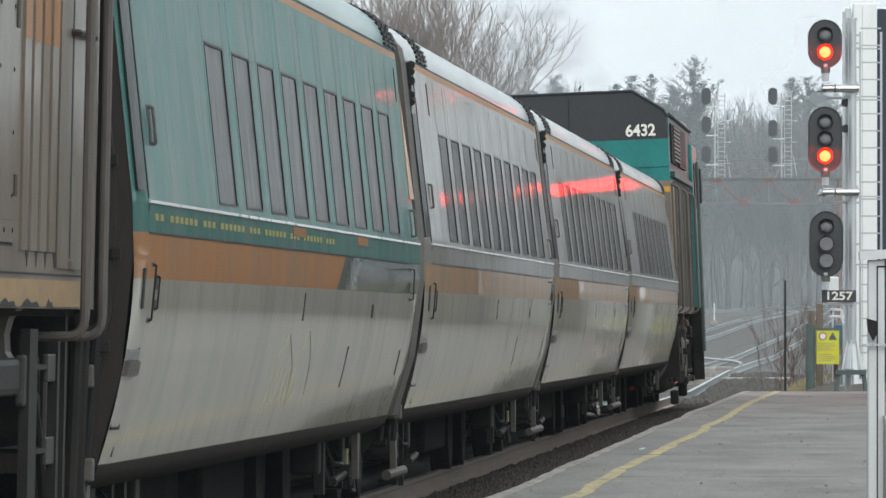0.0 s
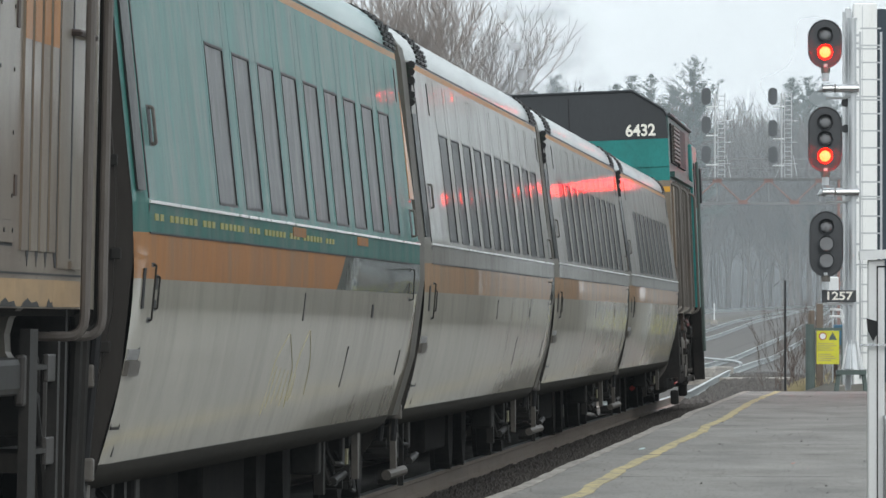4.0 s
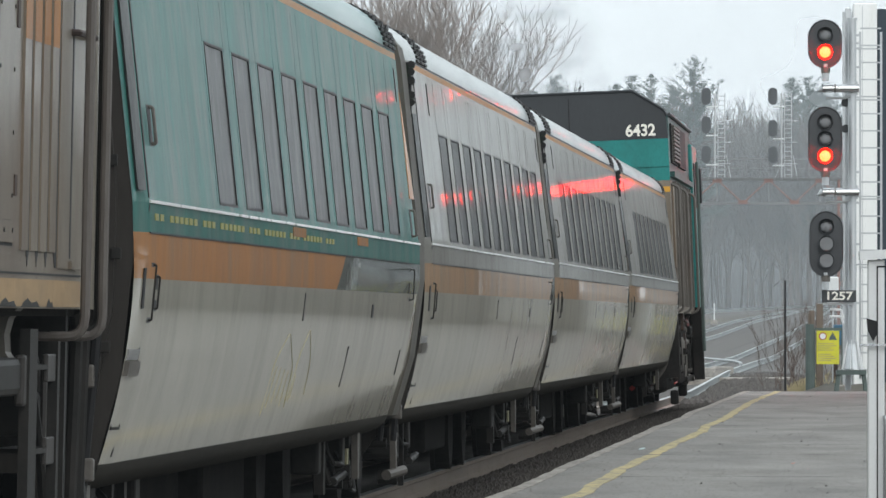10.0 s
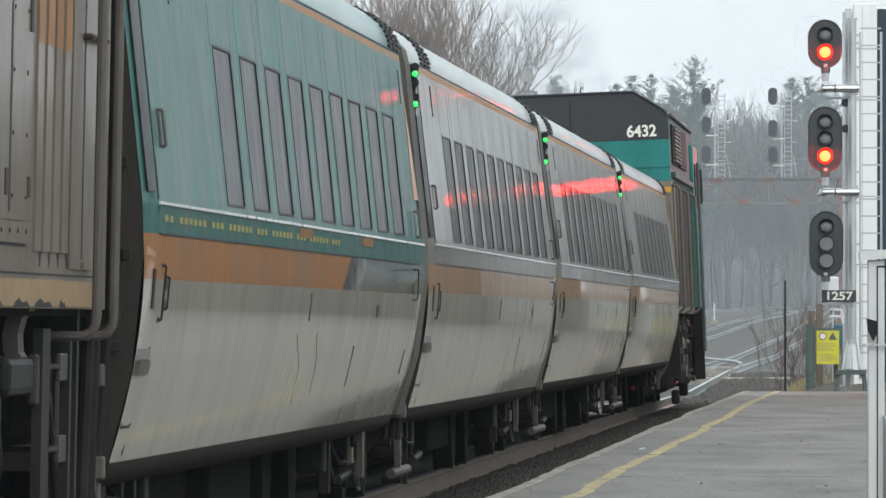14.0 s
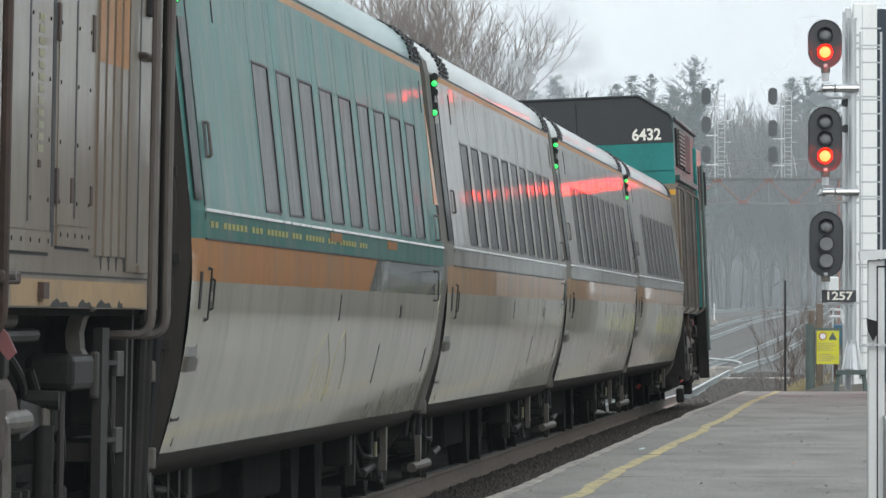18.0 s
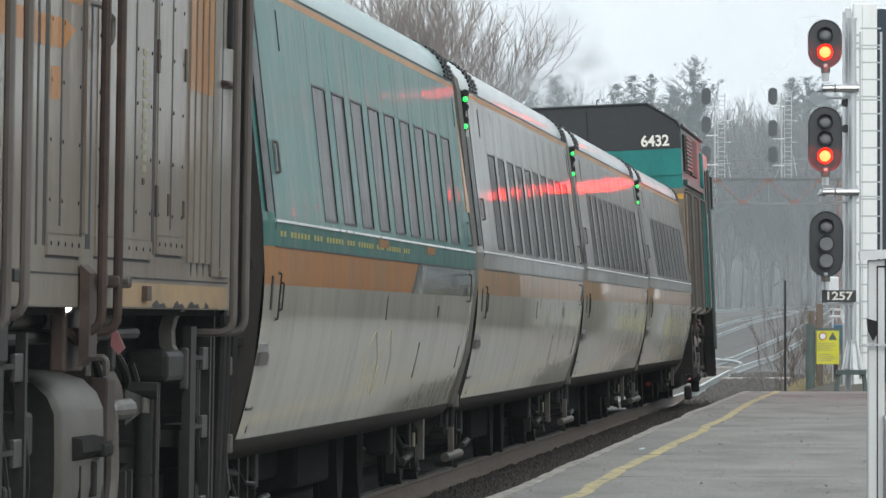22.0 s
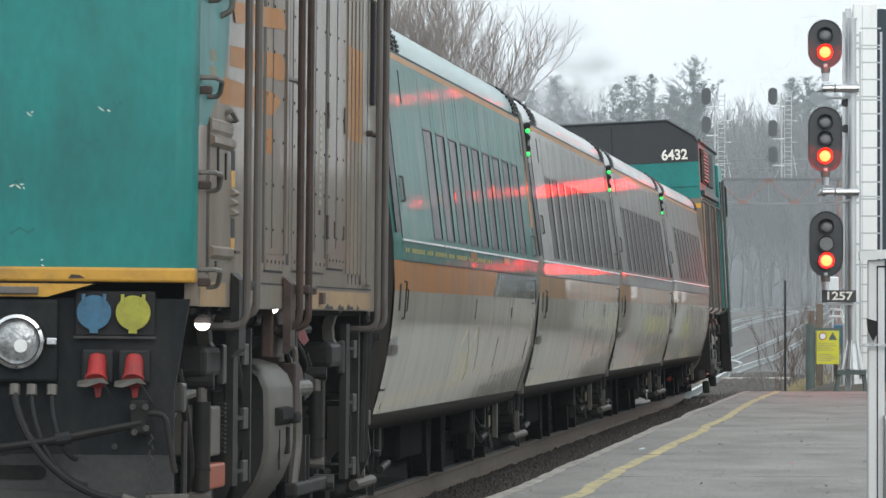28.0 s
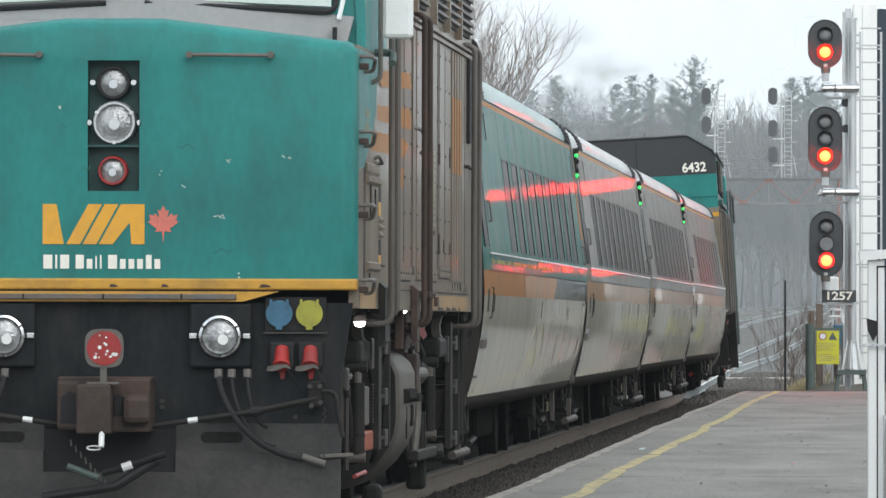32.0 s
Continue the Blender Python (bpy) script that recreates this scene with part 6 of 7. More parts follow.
def loco_leading():
    """Seen from its rear end."""
    lo = thing("locomotive", "teal and black diesel locomotive leading, rear end with white number", "locomotive", group="locomotives")
    loco_shell(lo, 0.1, 13.6, [(1.50, 3.46, M["loco_grey"], "body_side"), (3.46, 4.42, M["teal_dark"], "upper_side")])
    half = [(1.5, 4.07), (1.48, 4.40), (1.43, 4.50), (1.0, 4.77), (0.5, 4.79), (0, 4.80)]
    part("rear_hood", S([(x, 0, z) for x, z in half] + [(-x, 0, z) for x, z in reversed(half[:-1])], (0, 0.1, 0)), M["hood_black"], lo, "black hood end")
    part("rear_panel", B(-1.5, 1.5, 0.0, 0.1, 3.45, 4.066), M["teal"], lo, "teal rear panel")
    part("panel_ledge", B(-1.5, 1.5, -0.02, 0.0, 3.655, 3.685), M["teal"], lo)
    part("rear_wall", B(-1.5, 1.5, 0.0, 0.1, 1.5, 3.446), M["loco_grey"], lo)
    part("rear_stripe", B(-1.5, 1.5, -0.005, 0.0, 3.28, 3.36), M["yellow_paint"], lo)
    part("rear_seam", B(0.05, 0.065, -0.006, 0.0, 4.1, 4.7), M["gasket"], lo)
    part("roof_edge", T([(-1.0, -0.01, 4.78), (1.0, -0.01, 4.78), (1.45, -0.01, 4.49), (1.49, -0.01, 4.4)], 0.02, 6), M["hood_black"], lo)
    part("roof_hook", T(bend([(0.22, 0.1, 4.78), (0.22, 0.1, 4.86), (0.26, 0.1, 4.88)], 0.02), 0.012, 6), M["hood_black"], lo)
    letters("road_number", "6432", 0.238, M["numeral"], lo, pose(1.10, -0.012, 4.19, 90, 0, 0), "white road number", 0.93)
    for s in (1, -1):
        X = 1.5 * s
        gr = part("radiator_grille", B(*sorted((X, X + s * 0.03)), 0.9, 4.4, 3.72, 4.30), M["gasket"], lo)
        g = bmesh.new()
        for k in range(9):
            box(g, *sorted((X + s * 0.028, X + s * 0.07)), 0.95, 4.35, 3.75 + 0.06 * k, 3.78 + 0.06 * k)
        for k in range(8):
            box(g, *sorted((X + s * 0.028, X + s * 0.065)), 1.2 + 0.42 * k, 1.25 + 0.42 * k, 3.74, 4.28)
        tagged(part("grille_slats", g, M["under_grey"], gr), kind="stuff")
        part("radiator_grille", B(*sorted((X, X + s * 0.04)), 5.0, 9.0, 3.72, 4.30), M["gasket"], lo)
        part("upper_rail", B(*sorted((X, X + s * 0.07)), 0.3, 12.0, 3.50, 3.58), M["teal_dark"], lo)
        part("gutter", T([(X + s * 0.02, 0.2, 4.42), (X + s * 0.02, 13.5, 4.42)], 0.03, 6), M["hood_black"], lo)
        for k in range(7):
            y = 0.7 + 1.5 * k
            part("side_door", B(*sorted((X, X + s * 0.03)), y, y + 0.6, 1.7, 3.4, bev=0.008), M["loco_grey"], lo)
            part("door_post", B(*sorted((X, X + s * 0.06)), y + 0.7, y + 0.8, 1.6, 3.45), M["under_grey"], lo)
        for y in (0.35, 5.2, 10.3):
            part("handrail", T(bend([(X, y, 3.4), (X + s * 0.12, y, 3.35), (X + s * 0.12, y, 1.55), (X, y, 1.5)], 0.1), 0.02, 8), M["under_grey"], lo)
        part("side_stripe", B(*sorted((X, X + s * 0.006)), 2.6, 9.0, 1.9, 2.3), M["orange"], lo)
        cb = part("cab", B(*sorted((s * 1.40, s * 1.56)), 12.5, 15.5, 1.55, 4.2, bev=0.03), M["teal"], lo)
        part("cab_window", B(*sorted((s * 1.55, s * 1.575)), 12.9, 14.9, 3.2, 3.9), M["gasket"], cb)
        mr = part("mirror", B(*sorted((s * 1.62, s * 1.70)), 12.2, 12.32, 3.25, 3.80, bev=0.02), M["gasket"], lo)
        part("mirror_bar", T([(s * 1.64, 12.1, 3.9), (s * 1.64, 12.1, 0.9)], 0.028, 6), M["green_steel"], lo)
        part("rear_hose", T(bend([(s * 1.1, -0.02, 1.3), (s * 1.32, -0.2, 1.28), (s * 1.36, -0.2, 0.75), (s * 1.0, -0.15, 0.35)], 0.18), 0.04, 8), M["under_grey"], lo)
        part("rear_step", B(*sorted((s * 1.30, s * 1.52)), 0.3, 0.4, 0.55, 1.5), M["black"], lo)
        part("rear_hose", T(bend([(s * 0.9, -0.02, 1.25), (s * 1.05, -0.15, 1.2), (s * 1.1, -0.15, 0.7), (s * 0.8, -0.15, 0.4)], 0.15), 0.035, 8), M["red"], lo)
        part("step_ladder", B(*sorted((s * 1.46, s * 1.60)), 12.4, 12.5, 0.45, 1.6), M["black"], lo)
        part("step_ladder", B(*sorted((s * 1.46, s * 1.60)), 13.4, 13.5, 0.45, 1.6), M["black"], lo)
    part("cab_roof", B(-1.45, 1.45, 13.4, 15.4, 4.1, 4.6, bev=0.1), M["teal"], lo)
    part("nose", B(-1.5, 1.5, 15.2, 16.6, 1.6, 3.2, bev=0.1), M["teal"], lo)
    for s in (1, -1):
        for ya, yb in ((1.3, 5.9), (10.6, 15.2)):
            part("truck_side", B(*sorted((s * 0.98, s * 1.30)), ya, yb, 0.36, 1.18, bev=0.05), M["black"], lo)
        part("equipment_box", B(*sorted((s * 0.9, s * 1.38)), 6.0, 10.4, 0.42, 1.3, bev=0.05), M["black"], lo)
    loco_under(lo, lamps=False)
    return lo


VEHICLES.append((loco_trailing(), TAIL_0 - 17.5, 16.5))
VEHICLES.append((loco_leading(), TAIL_0 + 4 * PITCH - 0.45 + 0.55, 16.5))


# ---- signals ----
def signal_head(parent, x, y, z, count, lit, turning=(), group=None):
    """Black plate with hooded lenses; lit: index of the steady lamp; turning: index and material of lamps that go on and off."""
    h = 0.30 * count + 0.26
    hd = part("signal_head", S([(x + a, y, z + b) for a, b in stadium(0.60, h)], (0, 0.03, 0)), M["head_black"], parent, "black signal head")
    bd = bmesh.new()
    loft(bd, [[(x + a * q, y - d, z + (b if abs(b) < h / 2 - 0.3 else b - math.copysign((1 - q) * 0.3, b))) for a, b in stadium(0.60, h)] for q, d in ((1.0, 0.0), (1.0, 0.022), (0.955, 0.022), (0.93, 0.0))], True)
    part("head_border", bd, M["head_black"], hd, smooth=True)
    part("head_case", S([(x + a, y + 0.03, z + b) for a, b in stadium(0.44, h - 0.2)], (0, 0.22, 0)), M["head_black"], hd)
    for k in range(count):
        lz = z + 0.30 * (count - 1) / 2 - 0.295 * k
        v = bmesh.new()
        rows = []
        for q, dd in ((0.147, (0.0, -0.17)), (0.141, (-0.17, 0.0))):
            for d in dd:
                rows.append([(x + q * math.cos(t), y + d * (0.35 + 0.65 * max(0, math.sin(t))), lz + q * math.sin(t)) for t in (radians(35 + 110 * i / 16) for i in range(17))])
        loft(v, rows)
        part("visor", v, M["head_black"], hd, smooth=True)
        # Flared ring added to catch the lamp's light as a halo.
        cup = bmesh.new()
        cy = y - 0.112 if k in turning else y
        loft(cup, [[(x + q * math.cos(a), cy - d, lz + q * math.sin(a)) for a in (2 * math.pi * i / 28 for i in range(29))] for q, d in ((0.119, 0.004), (0.137, 0.035), (0.140, 0.033), (0.125, 0.0))])
        part("halo_cup", cup, M["head_black"], hd, smooth=True)
        if k in turning:
            tb = bmesh.new()
            loft(tb, [[(x + 0.118 * math.cos(t), y + d, lz + 0.118 * math.sin(t)) for t in (2 * math.pi * i / 40 for i in range(41))] for d in (-0.125, 0.0)])
            part("lens_tube", tb, M["head_black"], hd)
            TURNERS.append((lamp_turner("signal_lens", M[turning[k]], M["lens_dark"], 0.098, parent, pose(x, y - 0.118, lz), "lens of the flashing lamp"), (x, y - 0.118, lz), turning[k]))
        else:
            mt = M["red_lamp"] if k == lit else M["lens_dark"]
            dome = bmesh.new()
            dv = loft(dome, [[(x + q * 0.098 * math.cos(a), y - 0.002 - d, lz + q * 0.098 * math.sin(a)) for a in (2 * math.pi * i / 22 for i in range(22))]
                             for q, d in ((1, 0.0), (1, 0.03), (0.96, 0.06), (0.78, 0.09), (0.4, 0.105), (0.1, 0.108))], True)
            dome.faces.new(dv[-1][::-1])
            part("signal_lens", dome, mt, hd, "lit red lens" if k == lit else "unlit grey lens")
    return hd


TURNERS = []
SY = 175.0
sig = thing("signal_mast", "grey steel signal mast with three black heads showing red", "railway signal")
part("mast", C((7.18, SY + 0.35, 0.9), (7.18, SY + 0.35, 6.7), 0.075, 14), M["steel"], sig)
part("mast_foot", C((7.18, SY + 0.35, 0.58), (7.18, SY + 0.35, 1.02), 0.16, 10, 0.085), M["steel"], sig)
for k in range(6):
    a = 2 * math.pi * k / 6 + 0.3
    part("foot_rib", S([(7.18 + q * math.cos(a), SY + 0.35 + q * math.sin(a), z) for q, z in ((0.075, 1.08), (0.095, 1.08), (0.205, 0.57), (0.14, 0.57))], (0.012, 0.012, 0)), M["white"], sig)
part("mast_cap", C((7.18, SY + 0.35, 6.7), (7.18, SY + 0.35, 6.74), 0.09, 14), M["steel"], sig)
part("back_post", B(7.07, 7.17, SY + 0.7, SY + 0.8, 0.2, 6.92, bev=0.01), M["steel"], sig)
for z in (6.42, 6.28, 5.86, 5.33, 4.02, 3.48, 2.75, 1.72):
    part("stay", B(7.02, 7.34, SY + 0.44, SY + 0.48, z, z + 0.035), M["steel"], sig)
for z in (5.26, 4.80):
    part("junction_box", C((7.07, SY + 0.52, z), (7.07, SY + 0.66, z), 0.075, 12), M["head_black"], sig)
for z, w in ((1.62, 0.16), (1.5, 0.12)):
    part("conduit", T(bend([(6.78, SY + 0.22, z), (6.98, SY + 0.22, z), (7.02, SY + 0.22, z - w)], 0.03), 0.022, 6), M["white"], sig)
ft = bmesh.new()
for sx in (-1, 1):
    for sy in (-1, 1):
        slab(ft, [(7.16 + sx * 0.18, SY + 0.35 + sy * 0.18, 0.56), (7.16 + sx * 0.24, SY + 0.35 + sy * 0.18, 0.56), (7.16 + sx * 0.30, SY + 0.35 + sy * 0.24, 0.15), (7.16 + sx * 0.23, SY + 0.35 + sy * 0.24, 0.15)], (0, 0.05, 0))
box(ft, 6.90, 7.42, SY + 0.1, SY + 0.6, 0.48, 0.56)
part("mast_stand", ft, M["green_steel"], sig)
for hz, cnt, lt, tr in ((6.275, 2, 1, {}), (4.60, 3, 2, {}), (2.77, 3, None, {1: "amber_lamp", 2: "red_lamp"})):
    signal_head(sig, 6.69 if cnt < 3 or hz > 4 else 6.71, SY, hz, cnt, lt, tr)
    part("head_post", C((6.70, SY + 0.05, hz - 0.30 * cnt / 2 - 0.35), (6.70, SY + 0.05, hz - 0.30 * cnt / 2 - 0.05), 0.062, 12), M["steel"], sig)
    part("post_collar", C((6.70, SY + 0.05, hz - 0.30 * cnt / 2 - 0.21), (6.70, SY + 0.05, hz - 0.30 * cnt / 2 - 0.10), 0.082, 12), M["under_grey"], sig)
for z in (5.50, 3.68):
    part("arm", C((6.66, SY + 0.2, z), (7.29, SY + 0.2, z), 0.072, 16), M["chrome"], sig, "bright steel arm")
    part("arm_end", C((6.57, SY + 0.2, z - 0.05), (6.66, SY + 0.2, z), 0.02, 12, 0.072), M["steel"], sig)
    part("arm_band", C((6.86, SY + 0.2, z), (6.885, SY + 0.2, z), 0.075, 16), M["under_grey"], sig)
    part("arm_stay", T(bend([(6.72, SY + 0.22, z - 0.17), (7.05, SY + 0.24, z - 0.17), (7.16, SY + 0.3, z - 0.11)], 0.04), 0.022, 6), M["steel"], sig)
    part("clamp", C((7.18, SY + 0.35, z - 0.12), (7.18, SY + 0.35, z + 0.12), 0.10, 12), M["steel"], sig)
lad = bmesh.new()
for x in (7.33, 7.70):
    box(lad, x - 0.018, x + 0.018, SY + 0.55, SY + 0.62, 0.4, 6.5)
for k in range(21):
    box(lad, 7.33, 7.70, SY + 0.57, SY + 0.60, 0.55 + 0.30 * k, 0.577 + 0.30 * k)
for z in (2.4, 3.6, 5.3, 6.2):
    box(lad, 7.15, 7.35, SY + 0.4, SY + 0.6, z, z + 0.025)
    box(lad, 7.15, 7.70, SY + 0.9, SY + 0.93, z, z + 0.025)
part("ladder", lad, M["steel"], sig)
pl = part("number_plate_board", B(6.64, 7.24, SY + 0.15, SY + 0.19, 1.75, 1.96), M["head_black"], sig, "black number board")
letters("board_number", "1257", 0.20, M["numeral"], pl, pose(6.935, SY + 0.143, 1.855, 90, 0, 0), "", 1.22)
part("board_arm", B(6.66, 7.2, SY + 0.2, SY + 0.24, 1.70, 1.745), M["steel"], sig)

# White pylon behind the mast.
py = thing("pylon", "tall white painted metal pylon behind the signal mast", "pylon")
part("shaft", B(7.40, 7.83, 180.2, 180.7, 0.0, 7.15, bev=0.02), M["pylon_white"], py)
part("shaft_seam", B(7.56, 7.57, 180.196, 180.2, 0.0, 7.1), M["steel"], py)
part("orange_panel", B(8.12, 8.5, 180.4, 180.5, 6.1, 6.85), M["orange_dull"], py, "faded orange panel")
part("side_rib", B(7.84, 8.10, 180.3, 180.6, 0.0, 7.05), M["pylon_blue"], py)
part("side_rib", B(7.22, 7.38, 180.3, 180.6, 0.0, 7.0), M["steel"], py)

# White metal booth frame near the platform's outer side.
bt = thing("gate_frame", "white metal gate post with sloping cap, chain and black padlock cover", "gate")
GY = 60.0
gx = (1536 - 784) / 17685.0 * GY
part("post", B(gx, gx + 0.10, GY, GY + 0.10, 0.2, 1.80, bev=0.008), M["white"], bt)
part("post", B(gx + 0.9, gx + 1.0, GY, GY + 0.10, 0.2, 1.80, bev=0.008), M["white"], bt)
part("panel", B(gx + 0.115, gx + 0.9, GY + 0.03, GY + 0.06, 0.3, 1.74), M["white"], bt)
part("panel_seal", B(gx + 0.052, gx + 0.060, GY - 0.004, GY, 0.22, 1.76), M["gasket"], bt)
part("panel_seal", B(gx + 0.052, gx + 0.9, GY - 0.004, GY, 1.755, 1.765), M["gasket"], bt)
part("cap", S([(gx - 0.05, GY - 0.04, 1.80), (gx + 1.05, GY - 0.04, 1.86), (gx + 1.05, GY - 0.04, 1.94), (gx - 0.05, GY - 0.04, 1.85)], (0, 0.2, 0)), M["white"], bt)
part("handle", T(bend([(gx + 0.1, GY, 0.86), (gx + 0.1, GY - 0.05, 0.86), (gx + 0.1, GY - 0.05, 0.30)], 0.02), 0.012, 6), M["steel"], bt)
ch = bmesh.new()
for k in range(14):
    cyl(ch, (gx - 0.045 + 0.014 * k, GY - 0.03, 1.285 + 0.008 * math.sin(k)), (gx - 0.033 + 0.014 * k, GY - 0.03, 1.292 - 0.008 * math.sin(k)), 0.007, 6)
part("chain", ch, M["chrome"], bt, "bright chain")
part("lock_cover", S([(gx - 0.01, GY - 0.05, 1.45), (gx + 0.055, GY - 0.05, 1.43), (gx + 0.055, GY - 0.05, 1.36), (gx + 0.03, GY - 0.05, 1.31), (gx - 0.005, GY - 0.05, 1.38)], (0, 0.03, 0)), M["gasket"], bt, "black padlock cover")


# ---- fence, sign, boxes by the platform end ----
FY = 190.0


def px(x, y=FY):
    return (x - 784) / 17685.0 * y


solo("fence_post", B(px(1415) - 0.02, px(1415) + 0.02, 198, 198.04, 0.0, 2.22), M["gasket"], "thin dark steel pole at the platform end", "pole")
solo("fence_post", C((px(1433), FY, -0.2), (px(1433), FY, 1.36), 0.08, 12), M["green_steel"], "grey-green steel fence post", "post", group="fence posts")
for x, w, top in ((1441, 0.05, 1.62), (1455, 0.065, 1.75), (1437, 0.03, 1.55)):
    solo("fence_post", B(px(x) - w, px(x) + w, FY + 1.2, FY + 1.4, -0.2, top, bev=0.01), M["wood"], "weathered wooden fence post", "post", group="fence posts")
fs = thing("warning_sign", "yellow warning sign board on a green frame with illegible text", "sign")
part("frame", B(px(1438), px(1495), FY + 0.05, FY + 0.1, 1.24, 1.29), M["green_steel"], fs)
part("leg", B(px(1440) - 0.03, px(1440) + 0.03, FY + 0.05, FY + 0.1, -0.2, 1.24), M["green_steel"], fs)
part("leg", B(px(1492) - 0.03, px(1492) + 0.03, FY + 0.05, FY + 0.1, -0.2, 1.24), M["green_steel"], fs)
bd = part("board", B(px(1445), px(1485), FY, FY + 0.03, 0.60, 1.235), M["sign_yellow"], fs, "yellow board")
part("pictogram", C((px(1456), FY - 0.004, 1.13), (px(1456), FY, 1.13), 0.075, 18), M["red"], bd)
part("pictogram_face", C((px(1456), FY - 0.008, 1.13), (px(1456), FY - 0.004, 1.13), 0.055, 18), M["white_line"], bd)
part("pictogram", S([(px(1466), FY - 0.004, 1.06), (px(1481), FY - 0.004, 1.06), (px(1473.5), FY - 0.004, 1.21)], (0, 0.003, 0)), M["green_steel"], bd)
for k in range(9):
    if k != 4:
        part("text_bar", B(px(1447.5), px(1447.5) + 0.30 + 0.06 * math.sin(k * 2.1), FY - 0.003, FY, 0.98 - 0.04 * k, 0.995 - 0.04 * k), M["line"], bd)
bx = thing("blue_box", "blue equipment box on a stand behind the signal mast", "box")
part("case", B(px(1483), px(1519), FY + 2, FY + 2.5, 0.95, 1.35, bev=0.02), M["blue"], bx)
part("shelf", B(px(1479), px(1523), FY + 1.9, FY + 2.6, 0.87, 0.95), M["under_grey"], bx)
for q in (1487, 1515):
    part("leg", B(px(q) - 0.04, px(q) + 0.04, FY + 2.2, FY + 2.3, -0.2, 0.87), M["brown"], bx)
cb = thing("equipment_cabinet", "small pale metal equipment cabinet on a post", "cabinet")
part("case", B(px(1480), px(1499), FY + 4, FY + 4.4, 1.72, 2.28, bev=0.03), M["white"], cb)
part("post", B(px(1488), px(1491), FY + 4.15, FY + 4.25, -0.2, 1.72), M["steel"], cb)
solo("equipment_cabinet", B(px(1514), px(1540), FY + 4, FY + 5, -0.2, 1.62, bev=0.03), M["loco_grey"], "grey metal equipment cabinet beside the mast", "cabinet")
solo("white_stone", B(px(1438), px(1455), 178, 178.4, 0.1, 0.28, bev=0.04), M["kerb"], "small pale concrete block", "block")

# Crossing slab and pale blocks beyond the platform.
solo("crossing_slab", B(4.2, 8.6, 244, 247.5, -0.28, 0.02, bev=0.02), M["kerb"], "pale concrete crossing slab between the rails", "slab", kind="structure")
for x, y, w in ((6.6, 268, 0.7), (7.4, 275, 0.6), (5.7, 262, 0.5)):
    solo("concrete_block", B(x, x + w, y, y + 0.8, -0.4, 0.16, bev=0.04), M["kerb"], "pale concrete block beside the rails", "block", group="concrete blocks")
pt = thing("point_rail", "wet loose rail lying across the track", "rail")
part("bar", T([(9.05, 351, 0.10), (9.54, 327, 0.09), (9.40, 316, 0.08), (9.13, 306, 0.08)], 0.05, 6), M["rail_top"], pt)
sb = thing("switch_stand", "small white switch marker by the far tracks", "marker")
part("post", C((19.0, 700, 1.0), (19.0, 700, 2.6), 0.05, 6), M["white"], sb)
part("base", B(18.75, 19.25, 699.7, 700.3, 0.8, 1.45), M["kerb"], sb)


# ---- signal bridge ----
GYD = 650.0


def gp(x, y):
    return (x - 784) / 17685.0 * GYD, EYE_Z + (566.5 - y) * GYD / 17685.0


gan = thing("signal_bridge", "grey lattice signal bridge with handrails across the tracks", "signal bridge")
zt0, zb0 = gp(0, 318)[1], gp(0, 360)[1]
x_l, x_r = -14.0, gp(1497, 0)[0]
ch = bmesh.new()
for z in (zt0, zb0):
    for y in (GYD, GYD + 1.6):
        box(ch, x_l, x_r, y, y + 0.12, z - 0.07, z + 0.07)
part("chord", ch, M["gantry"], gan)
n_bay = 12
for k in range(n_bay):
    xa, xb = x_l + (x_r - x_l) * k / n_bay, x_l + (x_r - x_l) * (k + 1) / n_bay
    xm = (xa + xb) / 2
    part("diagonal", T([(xa, GYD, zb0), (xm, GYD, zt0)], 0.05, 4), M["gantry_rust"], gan)
    part("diagonal", T([(xm, GYD, zt0), (xb, GYD, zb0)], 0.05, 4), M["gantry_rust"], gan)
    part("gusset", B(xm - 0.3, xm + 0.3, GYD - 0.03, GYD, zt0 - 0.2, zt0 + 0.05), M["gantry_rust"], gan)
    part("gusset", B(xa - 0.3, xa + 0.3, GYD - 0.03, GYD, zb0 - 0.05, zb0 + 0.2), M["gantry_rust"], gan)
    part("upright", B(xm - 0.04, xm + 0.04, GYD, GYD + 0.08, zb0, zt0), M["gantry"], gan)
hz0, hz1 = zt0 + 0.1, gp(0, 282)[1]
part("handrail", T([(x_l, GYD, hz1), (x_r, GYD, hz1)], 0.04, 5), M["gantry"], gan)
part("handrail", T([(x_l, GYD, (hz0 + hz1) / 2), (x_r, GYD, (hz0 + hz1) / 2)], 0.03, 5), M["gantry"], gan)
k = 0
while x_l + 1.05 * k < x_r:
    part("rail_post", B(x_l + 1.05 * k - 0.03, x_l + 1.05 * k + 0.03, GYD - 0.03, GYD + 0.03, hz0, hz1), M["gantry"], gan)
    k += 1
part("walkway", B(x_l, x_r, GYD - 0.1, GYD + 1.7, zt0 + 0.05, zt0 + 0.13), M["gantry"], gan)
